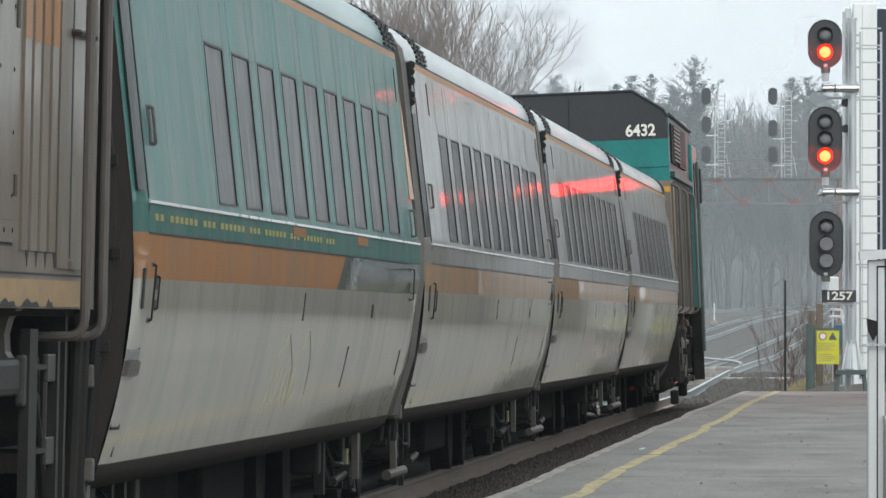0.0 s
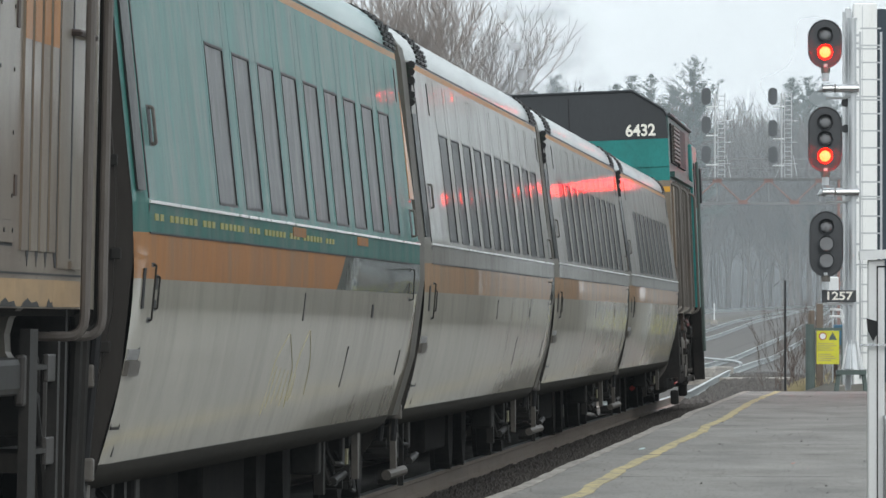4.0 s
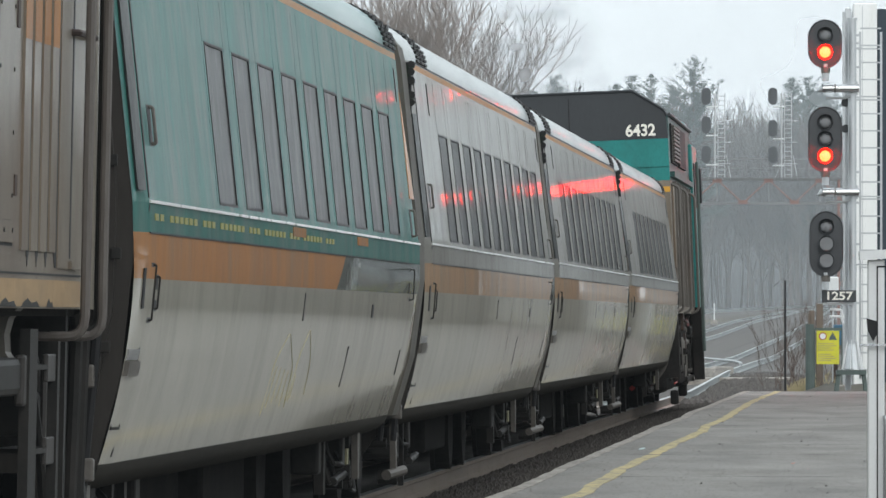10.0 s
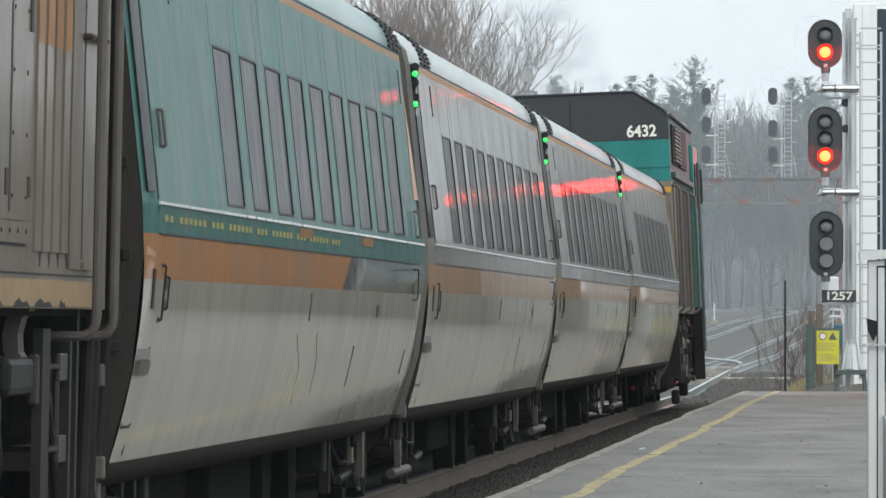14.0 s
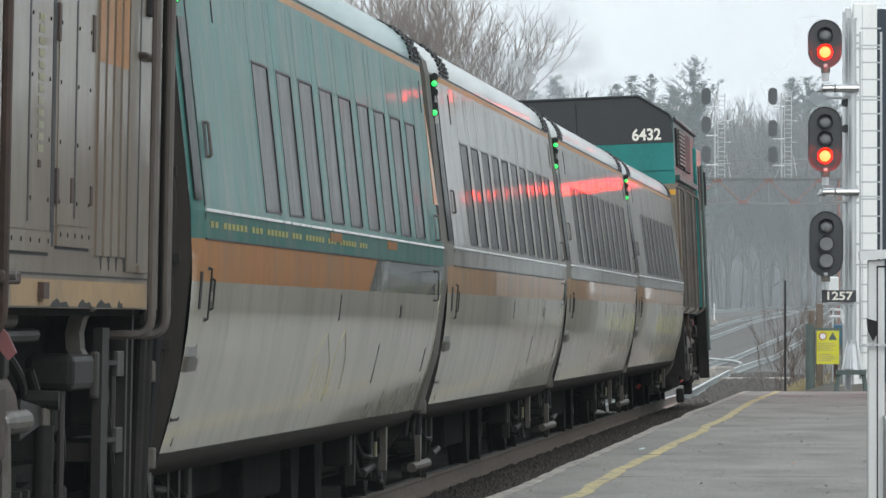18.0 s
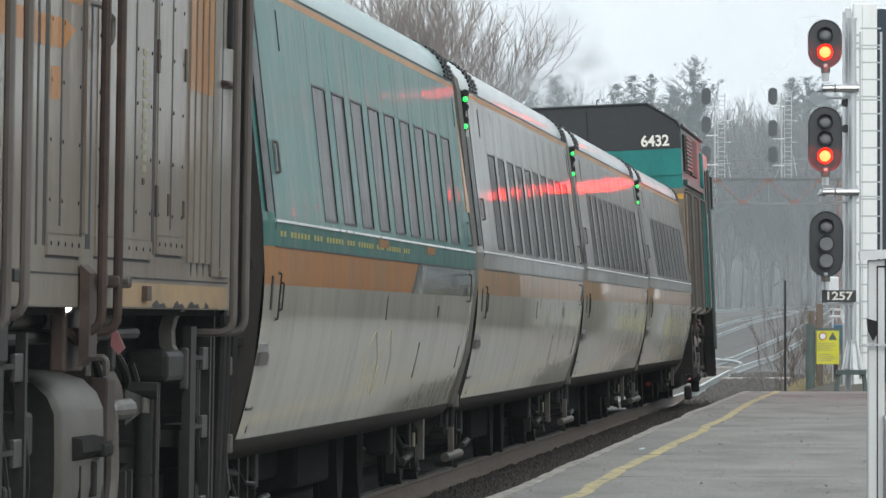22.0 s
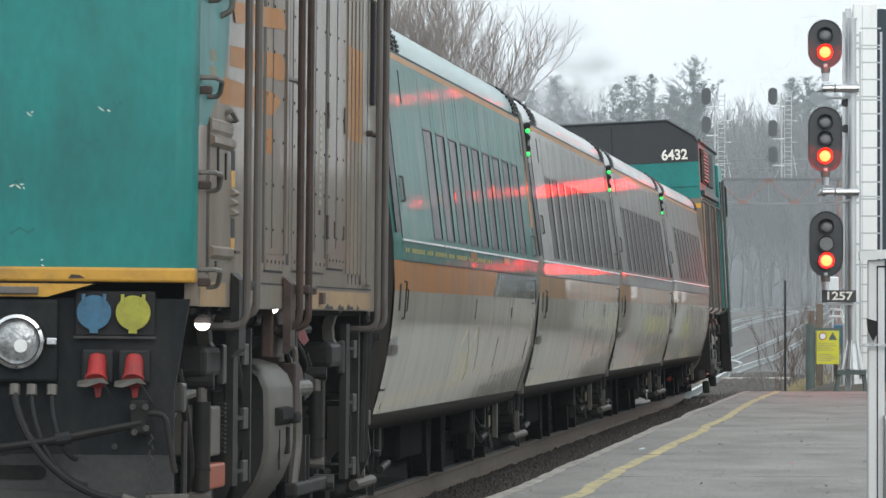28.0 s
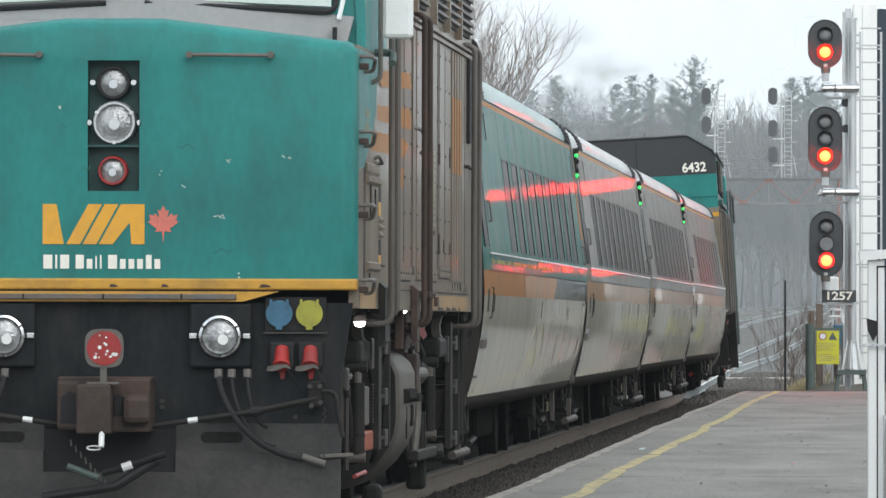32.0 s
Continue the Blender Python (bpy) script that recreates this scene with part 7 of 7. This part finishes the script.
for xx in (x_l, x_r):
    lg = bmesh.new()
    for dx in (-0.45, 0.45):
        for dy in (0, 1.4):
            box(lg, xx + dx - 0.06, xx + dx + 0.06, GYD + dy - 0.06, GYD + dy + 0.06, -0.5, zt0)
    for q in range(8):
        z = 0.5 + 1.1 * q
        tube(lg, [(xx - 0.45, GYD, z), (xx + 0.45, GYD, z + 0.55)], 0.04, 4)
        tube(lg, [(xx + 0.45, GYD, z + 0.55), (xx - 0.45, GYD, z + 1.1)], 0.04, 4)
    part("leg", lg, M["gantry_rust"], gan, "rusty lattice leg")
for hx, ys in ((1249, (171, 222, 274)), (1367, (171, 228, 275))):
    fsg = thing("bridge_signal", "black three-headed signal with white ladder on the signal bridge", "railway signal", group="signals on the bridge")
    for y in ys:
        x, z = gp(hx, y)
        part("signal_head", S([(x + a, GYD - 0.8, z + b) for a, b in stadium(0.60, 1.12)], (0, 0.2, 0)), M["head_black"], fsg)
        part("arm", T([(x, GYD - 0.6, z - 0.68), (x + 0.75, GYD - 0.6, z - 0.68)], 0.05, 5), M["white"], fsg)
    xm, ztop = gp(hx + 12, 165)
    part("mast", T([(xm + 0.15, GYD, zt0), (xm + 0.15, GYD, ztop)], 0.06, 6), M["ladder_paint"], fsg)
    lb = bmesh.new()
    for dx in (0.35, 0.80):
        box(lb, xm + dx - 0.025, xm + dx + 0.025, GYD, GYD + 0.05, zt0, ztop)
    q = zt0
    while q < ztop:
        box(lb, xm + 0.35, xm + 0.80, GYD, GYD + 0.04, q, q + 0.04)
        q += 0.3
    for q in (zt0 + 1, zt0 + 2.4, zt0 + 3.8):
        box(lb, xm + 0.1, xm + 1.2, GYD, GYD + 0.04, q, q + 0.05)
    tube(lb, [(xm - 0.3, GYD, zt0), (xm + 0.3, GYD, zt0 + 1.6)], 0.03, 4)
    tube(lb, [(xm + 1.2, GYD, zt0), (xm + 0.9, GYD, zt0 + 1.6)], 0.03, 4)
    part("ladder", lb, M["ladder_paint"], fsg, "pale ladder")


# ---- trees and distance ----
def grow(rnd, p, d, length, r, depth, out, spread=0.55, up=0.25, kids=(3, 4), shrink=0.68):
    """Branch segments (a, b, ra, rb) by repeated forking."""
    n = 3
    a = Vector(p)
    d = Vector(d).normalized()
    for i in range(n):
        d = (d + Vector((rnd.uniform(-1, 1), rnd.uniform(-1, 1), rnd.uniform(-0.6, 1))) * 0.12 + Vector((0, 0, up * 0.12))).normalized()
        b = a + d * length / n
        ra, rb = r * (1 - 0.35 * i / n), r * (1 - 0.35 * (i + 1) / n)
        out.append((a, b, ra, rb, depth))
        a = b
        if depth > 0 and i < n - 1 and rnd.random() < 0.75:
            q = (d + Vector((rnd.uniform(-1, 1), rnd.uniform(-1, 1), rnd.uniform(-0.3, 0.8))) * spread).normalized()
            grow(rnd, a, q, length * shrink * rnd.uniform(0.7, 1), r * 0.5, depth - 1, out, spread, up, kids, shrink)
    if depth > 0:
        for k in range(rnd.randint(*kids)):
            q = (d + Vector((rnd.uniform(-1, 1), rnd.uniform(-1, 1), rnd.uniform(-0.3, 0.9))) * spread).normalized()
            grow(rnd, a, q, length * shrink * rnd.uniform(0.75, 1.1), r * 0.62, depth - 1, out, spread, up, kids, shrink)


def sticks(segs, minr=0.0, n=3):
    """Vertices and faces of thin prisms along branch segments, as arrays."""
    vs, fs = [], []
    for a, b, ra, rb, dep in segs:
        d = (b - a).normalized()
        u = d.orthogonal().normalized()
        v = d.cross(u)
        k = len(vs)
        for p, r in ((a, max(ra, minr)), (b, max(rb, minr))):
            for i in range(n):
                t = 2 * math.pi * i / n
                vs.append(p + r * (math.cos(t) * u + math.sin(t) * v))
        for i in range(n):
            j = (i + 1) % n
            fs.append((k + i, k + j, k + n + j, k + n + i))
    return np.array([tuple(v) for v in vs], dtype=np.float32), np.array(fs, dtype=np.int32)


def mesh_from(name, vs, fs, material):
    me = bpy.data.meshes.new(name)
    me.from_pydata(vs.tolist(), [], fs.tolist())
    me.materials.append(material)
    me.update()
    return me


rnd = random.Random(11)
TREE_Y = 290.0


def bare_tree(x, y, h, seed, label, stems=5, depth=5, lean=0.0):
    r = random.Random(seed)
    tr = thing("bare_tree", label, "tree", m=pose(x, y, line_z(y) - 0.4))
    segs = []
    for k in range(stems):
        u = k / (stems - 1)
        grow(r, (0.5 * u - 0.25, 0.3 * math.sin(5 * u), 0), (lean + 0.60 * u, 0.25 * math.sin(7 * u), 1), h * 0.27, 0.085, depth, segs, 0.62, 0.28, (2, 4), 0.745)
    for nm, sel, mt, nn, mr in (("trunk", lambda d: d == depth, "bark", 7, 0.03), ("limbs", lambda d: depth > d >= depth - 2, "bark", 5, 0.010), ("twigs", lambda d: d < depth - 2, "twig", 3, 0.004)):
        vs, fs = sticks([q for q in segs if sel(q[4])], mr, nn)
        ob = new(nm, mesh_from(nm, vs, fs, M[mt]))
        ob.parent = tr
    return len(segs)


n_t = bare_tree(0.45, TREE_Y, 15.5, 5, "large bare multi-stemmed tree beside the line", 6, 5, -0.62)


def conifer(x, y, h, w, seed, label):
    r = random.Random(seed)
    tr = thing("pine_tree", label, "tree", group="far pines", m=pose(x, y, line_z(y)))
    part("trunk", C((0, 0, 0), (0, 0, h * 0.98), h * 0.014, 8, 0.03), M["bark"], tr)
    vs, fs = [], []

    def needle_clump(c, s):
        for q in range(11):
            d = Vector((r.gauss(0, 1), r.gauss(0, 1), r.gauss(0.35, 0.7))).normalized()
            e = d.orthogonal().normalized() * s * 0.13
            k = len(vs)
            vs.extend([c - e * 0.5, c + d * s * 0.55 + e, c + d * s, c + d * s * 0.55 - e])
            fs.append((k, k + 1, k + 2, k + 3))

    z = h * 0.3
    while z < h * 0.99:
        f = (z - h * 0.3) / (h * 0.7)
        n = r.randint(4, 6)
        wl = 1.05 * w * (r.uniform(0.6, 1.0) if r.random() < 0.75 else 1.15)
        for k in range(n):
            a = r.uniform(0, 6.283)
            ln = wl * min(1, 3.6 * (1 - f)) ** 0.85 * r.uniform(0.6, 1.05) + 0.1
            tip = Vector((ln * math.cos(a), ln * math.sin(a), ln * (0.25 + 0.75 * f * f) * r.uniform(0.5, 1.3)))
            steps = max(2, int(ln / 0.34))
            for q in range(steps):
                u = (q + 1) / steps
                needle_clump(Vector((0, 0, z)) + tip * u + Vector((r.gauss(0, 0.08), r.gauss(0, 0.08), r.gauss(0, 0.06))), r.uniform(0.30, 0.50) * (1.2 - 0.55 * u))
        z += h * 0.017 * r.uniform(0.7, 1.3)
    ob = new("crown", mesh_from("crown", np.array([tuple(v) for v in vs]), np.array(fs), M["pine"]))
    ob.parent = tr


WY = 820.0


def wp(x, y, d):
    return (x - 784) / 17685.0 * d, EYE_Z + (566.5 - y) * d / 17685.0


for x, y, d, w, sd in ((1228, 103, 800, 2.7, 1), (1118, 132, 860, 2.0, 2), (1152, 130, 870, 1.8, 3), (985, 135, 880, 2.2, 4), (1400, 140, 840, 2.2, 5), (1432, 136, 850, 2.4, 6),
                       (1460, 150, 860, 2.6, 7), (1090, 150, 880, 2.2, 8), (940, 160, 890, 2.6, 9), (1190, 150, 900, 2.4, 10), (1520, 150, 860, 2.6, 12)):
    d *= 1.4
    wx, wz = wp(x, y, d)
    conifer(wx, d, wz - line_z(d), 1.4 * w, sd, "dark pine tree in mist behind the tracks")

# Woods of bare trees, one mass.
base = []
for sd in range(3):
    r = random.Random(40 + sd)
    segs = []
    grow(r, (0, 0, 0), (0, 0, 1), 5.6, 0.13, 4, segs, 0.85, 0.35, (3, 4), 0.72)
    base.append(sticks(segs, 0.016, 3))
vv_all, ff_all, off = [], [], 0
r = random.Random(77)
for k in range(420):
    y = r.uniform(1125, 1400)
    x = r.uniform(-25, 68) * y / 850
    sc = r.uniform(0.8, 1.12) * (1.45 if y < 1270 else 1.7)
    vs, fs = base[k % 3]
    a = r.uniform(0, 6.28)
    ca, sa = math.cos(a), math.sin(a)
    v2 = np.stack([x + sc * (vs[:, 0] * ca - vs[:, 1] * sa), y + sc * (vs[:, 0] * sa + vs[:, 1] * ca), line_z(y) + sc * vs[:, 2]], 1)
    vv_all.append(v2)
    ff_all.append(fs + off)
    off += len(v2)
woods = new("far_woods", mesh_from("far_woods", np.concatenate(vv_all), np.concatenate(ff_all), M["far_twig"]))
tagged(woods, "bare grey woods in mist beyond the railway", "woods", kind="stuff")

# Wooded rise behind.
bm = bmesh.new()
rows = []
for i, y in enumerate((1410, 1450, 1520, 1700, 2300)):
    rows.append([(x, y, line_z(y) - 0.5 + ((0, 13.5, 20.5, 24.0, 23.0)[i]) * min(1, max(0.12, (150 - x) / 60)) + (2.0 * noise.noise(Vector((x * 0.05, y * 0.01, 3))) if i else 0)) for x in np.linspace(-600, 700, 220)])
loft(bm, rows)
solo("hillside", bm, M["hill"], "dark wooded rise beyond the tracks", "hill", kind="structure", smooth=True)


# Pale see-through sheets that imitate haze; the nearest one lifts the blacks.
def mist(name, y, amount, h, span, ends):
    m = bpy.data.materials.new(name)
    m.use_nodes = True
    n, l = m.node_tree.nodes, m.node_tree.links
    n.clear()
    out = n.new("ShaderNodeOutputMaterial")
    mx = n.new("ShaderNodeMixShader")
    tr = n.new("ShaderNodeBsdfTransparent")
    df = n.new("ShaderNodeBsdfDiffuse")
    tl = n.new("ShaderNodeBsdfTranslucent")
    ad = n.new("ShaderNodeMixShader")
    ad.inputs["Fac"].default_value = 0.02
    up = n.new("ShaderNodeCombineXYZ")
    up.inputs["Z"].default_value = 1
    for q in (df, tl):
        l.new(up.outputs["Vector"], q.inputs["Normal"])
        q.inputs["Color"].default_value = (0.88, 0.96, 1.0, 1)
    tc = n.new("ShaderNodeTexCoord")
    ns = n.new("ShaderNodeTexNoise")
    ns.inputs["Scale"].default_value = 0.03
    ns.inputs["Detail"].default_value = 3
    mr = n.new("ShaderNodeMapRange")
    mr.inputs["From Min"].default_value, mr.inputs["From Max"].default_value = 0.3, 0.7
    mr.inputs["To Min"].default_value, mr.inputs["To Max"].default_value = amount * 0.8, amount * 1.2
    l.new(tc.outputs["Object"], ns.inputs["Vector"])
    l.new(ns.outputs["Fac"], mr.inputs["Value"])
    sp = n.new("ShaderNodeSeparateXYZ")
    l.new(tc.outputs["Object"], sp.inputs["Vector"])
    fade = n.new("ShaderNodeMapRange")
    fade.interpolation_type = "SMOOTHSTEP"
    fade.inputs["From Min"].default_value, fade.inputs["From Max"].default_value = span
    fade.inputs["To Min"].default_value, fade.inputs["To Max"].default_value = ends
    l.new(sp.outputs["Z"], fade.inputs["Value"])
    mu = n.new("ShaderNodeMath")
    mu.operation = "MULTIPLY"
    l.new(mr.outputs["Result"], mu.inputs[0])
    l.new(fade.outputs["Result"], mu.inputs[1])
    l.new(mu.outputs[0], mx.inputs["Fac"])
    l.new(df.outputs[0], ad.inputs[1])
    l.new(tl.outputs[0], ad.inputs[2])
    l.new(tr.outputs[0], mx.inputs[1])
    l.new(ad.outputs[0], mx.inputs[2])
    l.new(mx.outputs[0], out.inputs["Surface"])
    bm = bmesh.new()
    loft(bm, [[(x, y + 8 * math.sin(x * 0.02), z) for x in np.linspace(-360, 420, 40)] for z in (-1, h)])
    ob = solo("haze_sheet", bm, m, "thin pale sheet imitating haze over the line", "mist", group="mist", kind="stuff")
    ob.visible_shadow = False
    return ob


# Amounts are tuned to pale the distance and dim the low sky.
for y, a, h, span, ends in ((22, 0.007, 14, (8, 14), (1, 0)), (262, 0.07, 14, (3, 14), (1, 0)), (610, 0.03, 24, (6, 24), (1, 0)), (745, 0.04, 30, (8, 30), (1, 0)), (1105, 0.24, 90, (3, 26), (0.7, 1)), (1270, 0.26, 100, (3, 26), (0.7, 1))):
    mist("haze_veil", y, a, h, span, ends)

# Exhaust smoke drifting off the leading locomotive, in soft rigid puffs.
sm = bpy.data.materials.new("exhaust_smoke")
sm.use_nodes = True
n, l = sm.node_tree.nodes, sm.node_tree.links
n.clear()
s_out, s_mix = n.new("ShaderNodeOutputMaterial"), n.new("ShaderNodeMixShader")
s_tr, s_df = n.new("ShaderNodeBsdfTransparent"), n.new("ShaderNodeBsdfDiffuse")
s_df.inputs["Color"].default_value = (0.74, 0.78, 0.81, 1)
s_up = n.new("ShaderNodeCombineXYZ")
s_up.inputs["Z"].default_value = 1
l.new(s_up.outputs["Vector"], s_df.inputs["Normal"])
s_tc = n.new("ShaderNodeTexCoord")
s_len = n.new("ShaderNodeVectorMath")
s_len.operation = "LENGTH"
l.new(s_tc.outputs["Object"], s_len.inputs[0])
s_edge = n.new("ShaderNodeMapRange")
s_edge.interpolation_type = "SMOOTHSTEP"
s_edge.inputs["From Min"].default_value, s_edge.inputs["From Max"].default_value = 0.25, 0.98
s_edge.inputs["To Min"].default_value, s_edge.inputs["To Max"].default_value = 1, 0
l.new(s_len.outputs["Value"], s_edge.inputs["Value"])
s_ns = n.new("ShaderNodeTexNoise")
s_ns.inputs["Scale"].default_value = 1.3
s_ns.inputs["Detail"].default_value = 2
l.new(s_tc.outputs["Object"], s_ns.inputs["Vector"])
s_rng = n.new("ShaderNodeMapRange")
s_rng.inputs["From Min"].default_value, s_rng.inputs["From Max"].default_value = 0.35, 0.7
s_rng.inputs["To Max"].default_value = 0.34
l.new(s_ns.outputs["Fac"], s_rng.inputs["Value"])
s_mul = n.new("ShaderNodeMath")
s_mul.operation = "MULTIPLY"
l.new(s_edge.outputs["Result"], s_mul.inputs[0])
l.new(s_rng.outputs["Result"], s_mul.inputs[1])
l.new(s_mul.outputs[0], s_mix.inputs["Fac"])
l.new(s_tr.outputs[0], s_mix.inputs[1])
l.new(s_df.outputs[0], s_mix.inputs[2])
l.new(s_mix.outputs[0], s_out.inputs["Surface"])
PUFFS = []
for w, h, y, rows in ((1.7, 1.9, 212, ((940, 95), (950, 90), (965, 110), (985, 135))), (1.5, 1.1, 216, ((985, 150), (990, 150), (1010, 150), (1050, 165))),
                      (1.9, 1.0, 220, ((930, 60), (935, 62), (950, 120), (1085, 160)))):
    bm = bmesh.new()
    loft(bm, [[(q * math.cos(a), 0.25 * (1 - q * q), q * math.sin(a)) for a in (2 * math.pi * k / 24 for k in range(25))] for q in (1, 0.75, 0.5, 0.25, 0.02)])
    for v in bm.verts:
        v.co.y -= 0.2
    pf = solo("smoke_puff", bm, sm, "thin pale exhaust smoke above the coaches", "smoke", group="exhaust smoke", kind="stuff", smooth=True)
    pf.scale = (w, 1, h)
    pf.visible_shadow = False
    PUFFS.append((pf, [(px(a, y), y, EYE_Z + (566.5 - b) * y / 17685.0) for a, b in rows]))

# Loose ballast stones between the rail and the platform.
r = random.Random(8)
octa_v = np.array([(1, 0, 0), (-1, 0, 0), (0, 1, 0), (0, -1, 0), (0, 0, 1), (0, 0, -0.6)], dtype=np.float32)
octa_f = np.array([(0, 2, 4), (2, 1, 4), (1, 3, 4), (3, 0, 4), (2, 0, 5), (1, 2, 5), (3, 1, 5), (0, 3, 5)], dtype=np.int32)
vs_l, fs_l, off = [], [], 0
for k in range(34000):
    y = r.uniform(70, 172) if k % 5 < 2 else 172 + 110 * r.random() ** 1.3
    o = r.uniform(0.85, 1.92) if y < 172 else r.uniform(0.85, 5.2)
    s = r.uniform(0.02, 0.042) if y < 172 else r.uniform(0.04, 0.10)
    q = octa_v * np.array([s * r.uniform(0.7, 1.3), s * r.uniform(0.7, 1.3), s * r.uniform(0.6, 1.1)])
    a = r.uniform(0, 6.28)
    q = np.stack([q[:, 0] * math.cos(a) - q[:, 1] * math.sin(a), q[:, 0] * math.sin(a) + q[:, 1] * math.cos(a), q[:, 2]], 1)
    bed = rail_z(y) + float(np.interp(o, (0.8, 1.75, 3.2, 5.2), (-0.19, -0.19, -0.42, -0.30))) - cant(y) * min(o, 3.2) * (1 if o < 3.2 else max(0, 1 - (o - 3.2)))
    bed = max(bed, ground_z(line_x(y) + o, y))
    q += np.array([line_x(y) + o, y, bed + 0.015])
    vs_l.append(q)
    fs_l.append(octa_f + off)
    off += 6
for near, mt, lb in ((True, "stone_dark", "darker ballast stones between rail and platform"), (False, "stone", "loose pale ballast stones beyond the platform")):
    sel = [q for q in vs_l if (q[0][1] < 172) == near]
    st = new("ballast_stones", mesh_from("ballast_stones", np.concatenate(sel), np.concatenate([octa_f + 6 * i for i in range(len(sel))]), M[mt]))
    tagged(st, lb, "gravel", kind="stuff")


# Chips and grit that roughen the platform's asphalt.
r = random.Random(12)
vs_l, fs_l, off = [], [], 0
for k in range(8000):
    y = 66 + 107 * r.random() ** 1.4
    o = 1.97 + 9 * r.random() ** 1.2
    s = r.uniform(0.003, 0.007)
    q = octa_v * np.array([s * r.uniform(0.8, 1.8), s * r.uniform(1, 3), s * 0.5])
    vs_l.append(q + np.array([line_x(y) + o, y, PLAT_Z + 0.003]))
    fs_l.append(octa_f + off)
    off += 6
ch = new("asphalt_grit", mesh_from("asphalt_grit", np.concatenate(vs_l), np.concatenate(fs_l), M["grit"]))
tagged(ch, "fine loose grit and chips on the platform", "grit", kind="stuff")

# Bare shrubs and dry grass at the platform's end.
def shrub(x, y, h, seed, label):
    r = random.Random(seed)
    segs = []
    for k in range(7):
        grow(r, (r.uniform(-0.4, 0.4), r.uniform(-0.3, 0.3), -0.2), (r.uniform(-0.5, 0.5), r.uniform(-0.3, 0.3), 1), h * 0.5, 0.008, 2, segs, 0.45, 0.3, (1, 3), 0.7)
    vs, fs = sticks(segs, 0.0036, 3)
    ob = new("bare_shrub", mesh_from("bare_shrub", vs, fs, M["shrub"]))
    ob.matrix_world = pose(x, y, 0.0)
    tagged(ob, label, "shrub", group="bare shrubs")


for x, y, h, sd in ((1400, 205, 1.9, 1), (1425, 206, 2.0, 2), (1455, 203, 2.1, 3), (1480, 204, 1.9, 4), (1385, 208, 1.2, 5)):
    shrub(px(x, y), y, h, sd, "leafless brown shrub among the fence posts")
r = random.Random(21)
vs, fs = [], []
for k in range(5200):
    y = r.uniform(190, 246)
    x = px(r.gauss(1378, 34), y)
    if x < line_x(y) + 2.0:
        continue
    h = r.uniform(0.04, 0.19)
    z = 0.0
    o = x - line_x(y)
    z = -0.57 + float(np.interp(o, (1.9, 2.3, 2.8, 3.3, 4.2, 9), (0.16, 0.34, 0.62, 0.78, 0.84, 0.85))) * min(1, max(0, (262 - y) / 45))
    a = r.uniform(0, 6.28)
    k0 = len(vs)
    vs.extend([(x - 0.012, y, z), (x + 0.012, y, z), (x + 0.6 * h * math.cos(a), y + 0.3 * h * math.sin(a), z + h)])
    fs.append((k0, k0 + 1, k0 + 2))
gr = new("dry_grass", mesh_from("dry_grass", np.array(vs), np.array(fs), M["dry_grass"]))
tagged(gr, "tuft of dry straw-coloured grass", "grass", kind="stuff")


# ---- what moves ----
def motions():
    times = [0.0, 11.7] + [12.0 + 0.5 * k for k in range(41)]
    for ob, y0, length in VEHICLES:
        walk(ob, [(t, on_line(y0 + travelled(t), length)) for t in times])
    for ob, spots in PUFFS:
        walk(ob, [(t, pose(*p)) for t, p in zip((0.0, 12.0, 22.0, 32.0), spots)])
    # Indicator lenses turn from dark to green as the doors close.
    for ob, z in LENSES:
        x, y = ob.matrix_basis.translation.xy
        t0 = 11.67 if z > 3 else 11.40
        walk(ob, [(t, pose(x, y, z, 0, 0, a)) for t, a in ((0, 180), (t0, 180), (t0 + 0.034, 240), (t0 + 0.067, 300), (t0 + 0.1, 360), (32.0, 360))])
    # The lower signal flashes amber once a second, then shows red.
    for ob, (x, y, z), kind in TURNERS:
        rows = [(0.0, 180)]
        if kind == "amber_lamp":
            a = 180
            for n in range(26):
                for dt, step in ((0.4, 0), (0.434, 60), (0.467, 60), (0.5, 60), (0.9, 0), (0.934, 60), (0.967, 60), (1.0, 60)):
                    a += step
                    rows.append((n + dt, a))
        else:
            rows += [(26.4, 180), (26.434, 240), (26.467, 300), (26.5, 360)]
            a = 360
        rows.append((32.0, a))
        walk(ob, [(t, pose(x, y, z, 0, 0, v)) for t, v in rows])


motions()
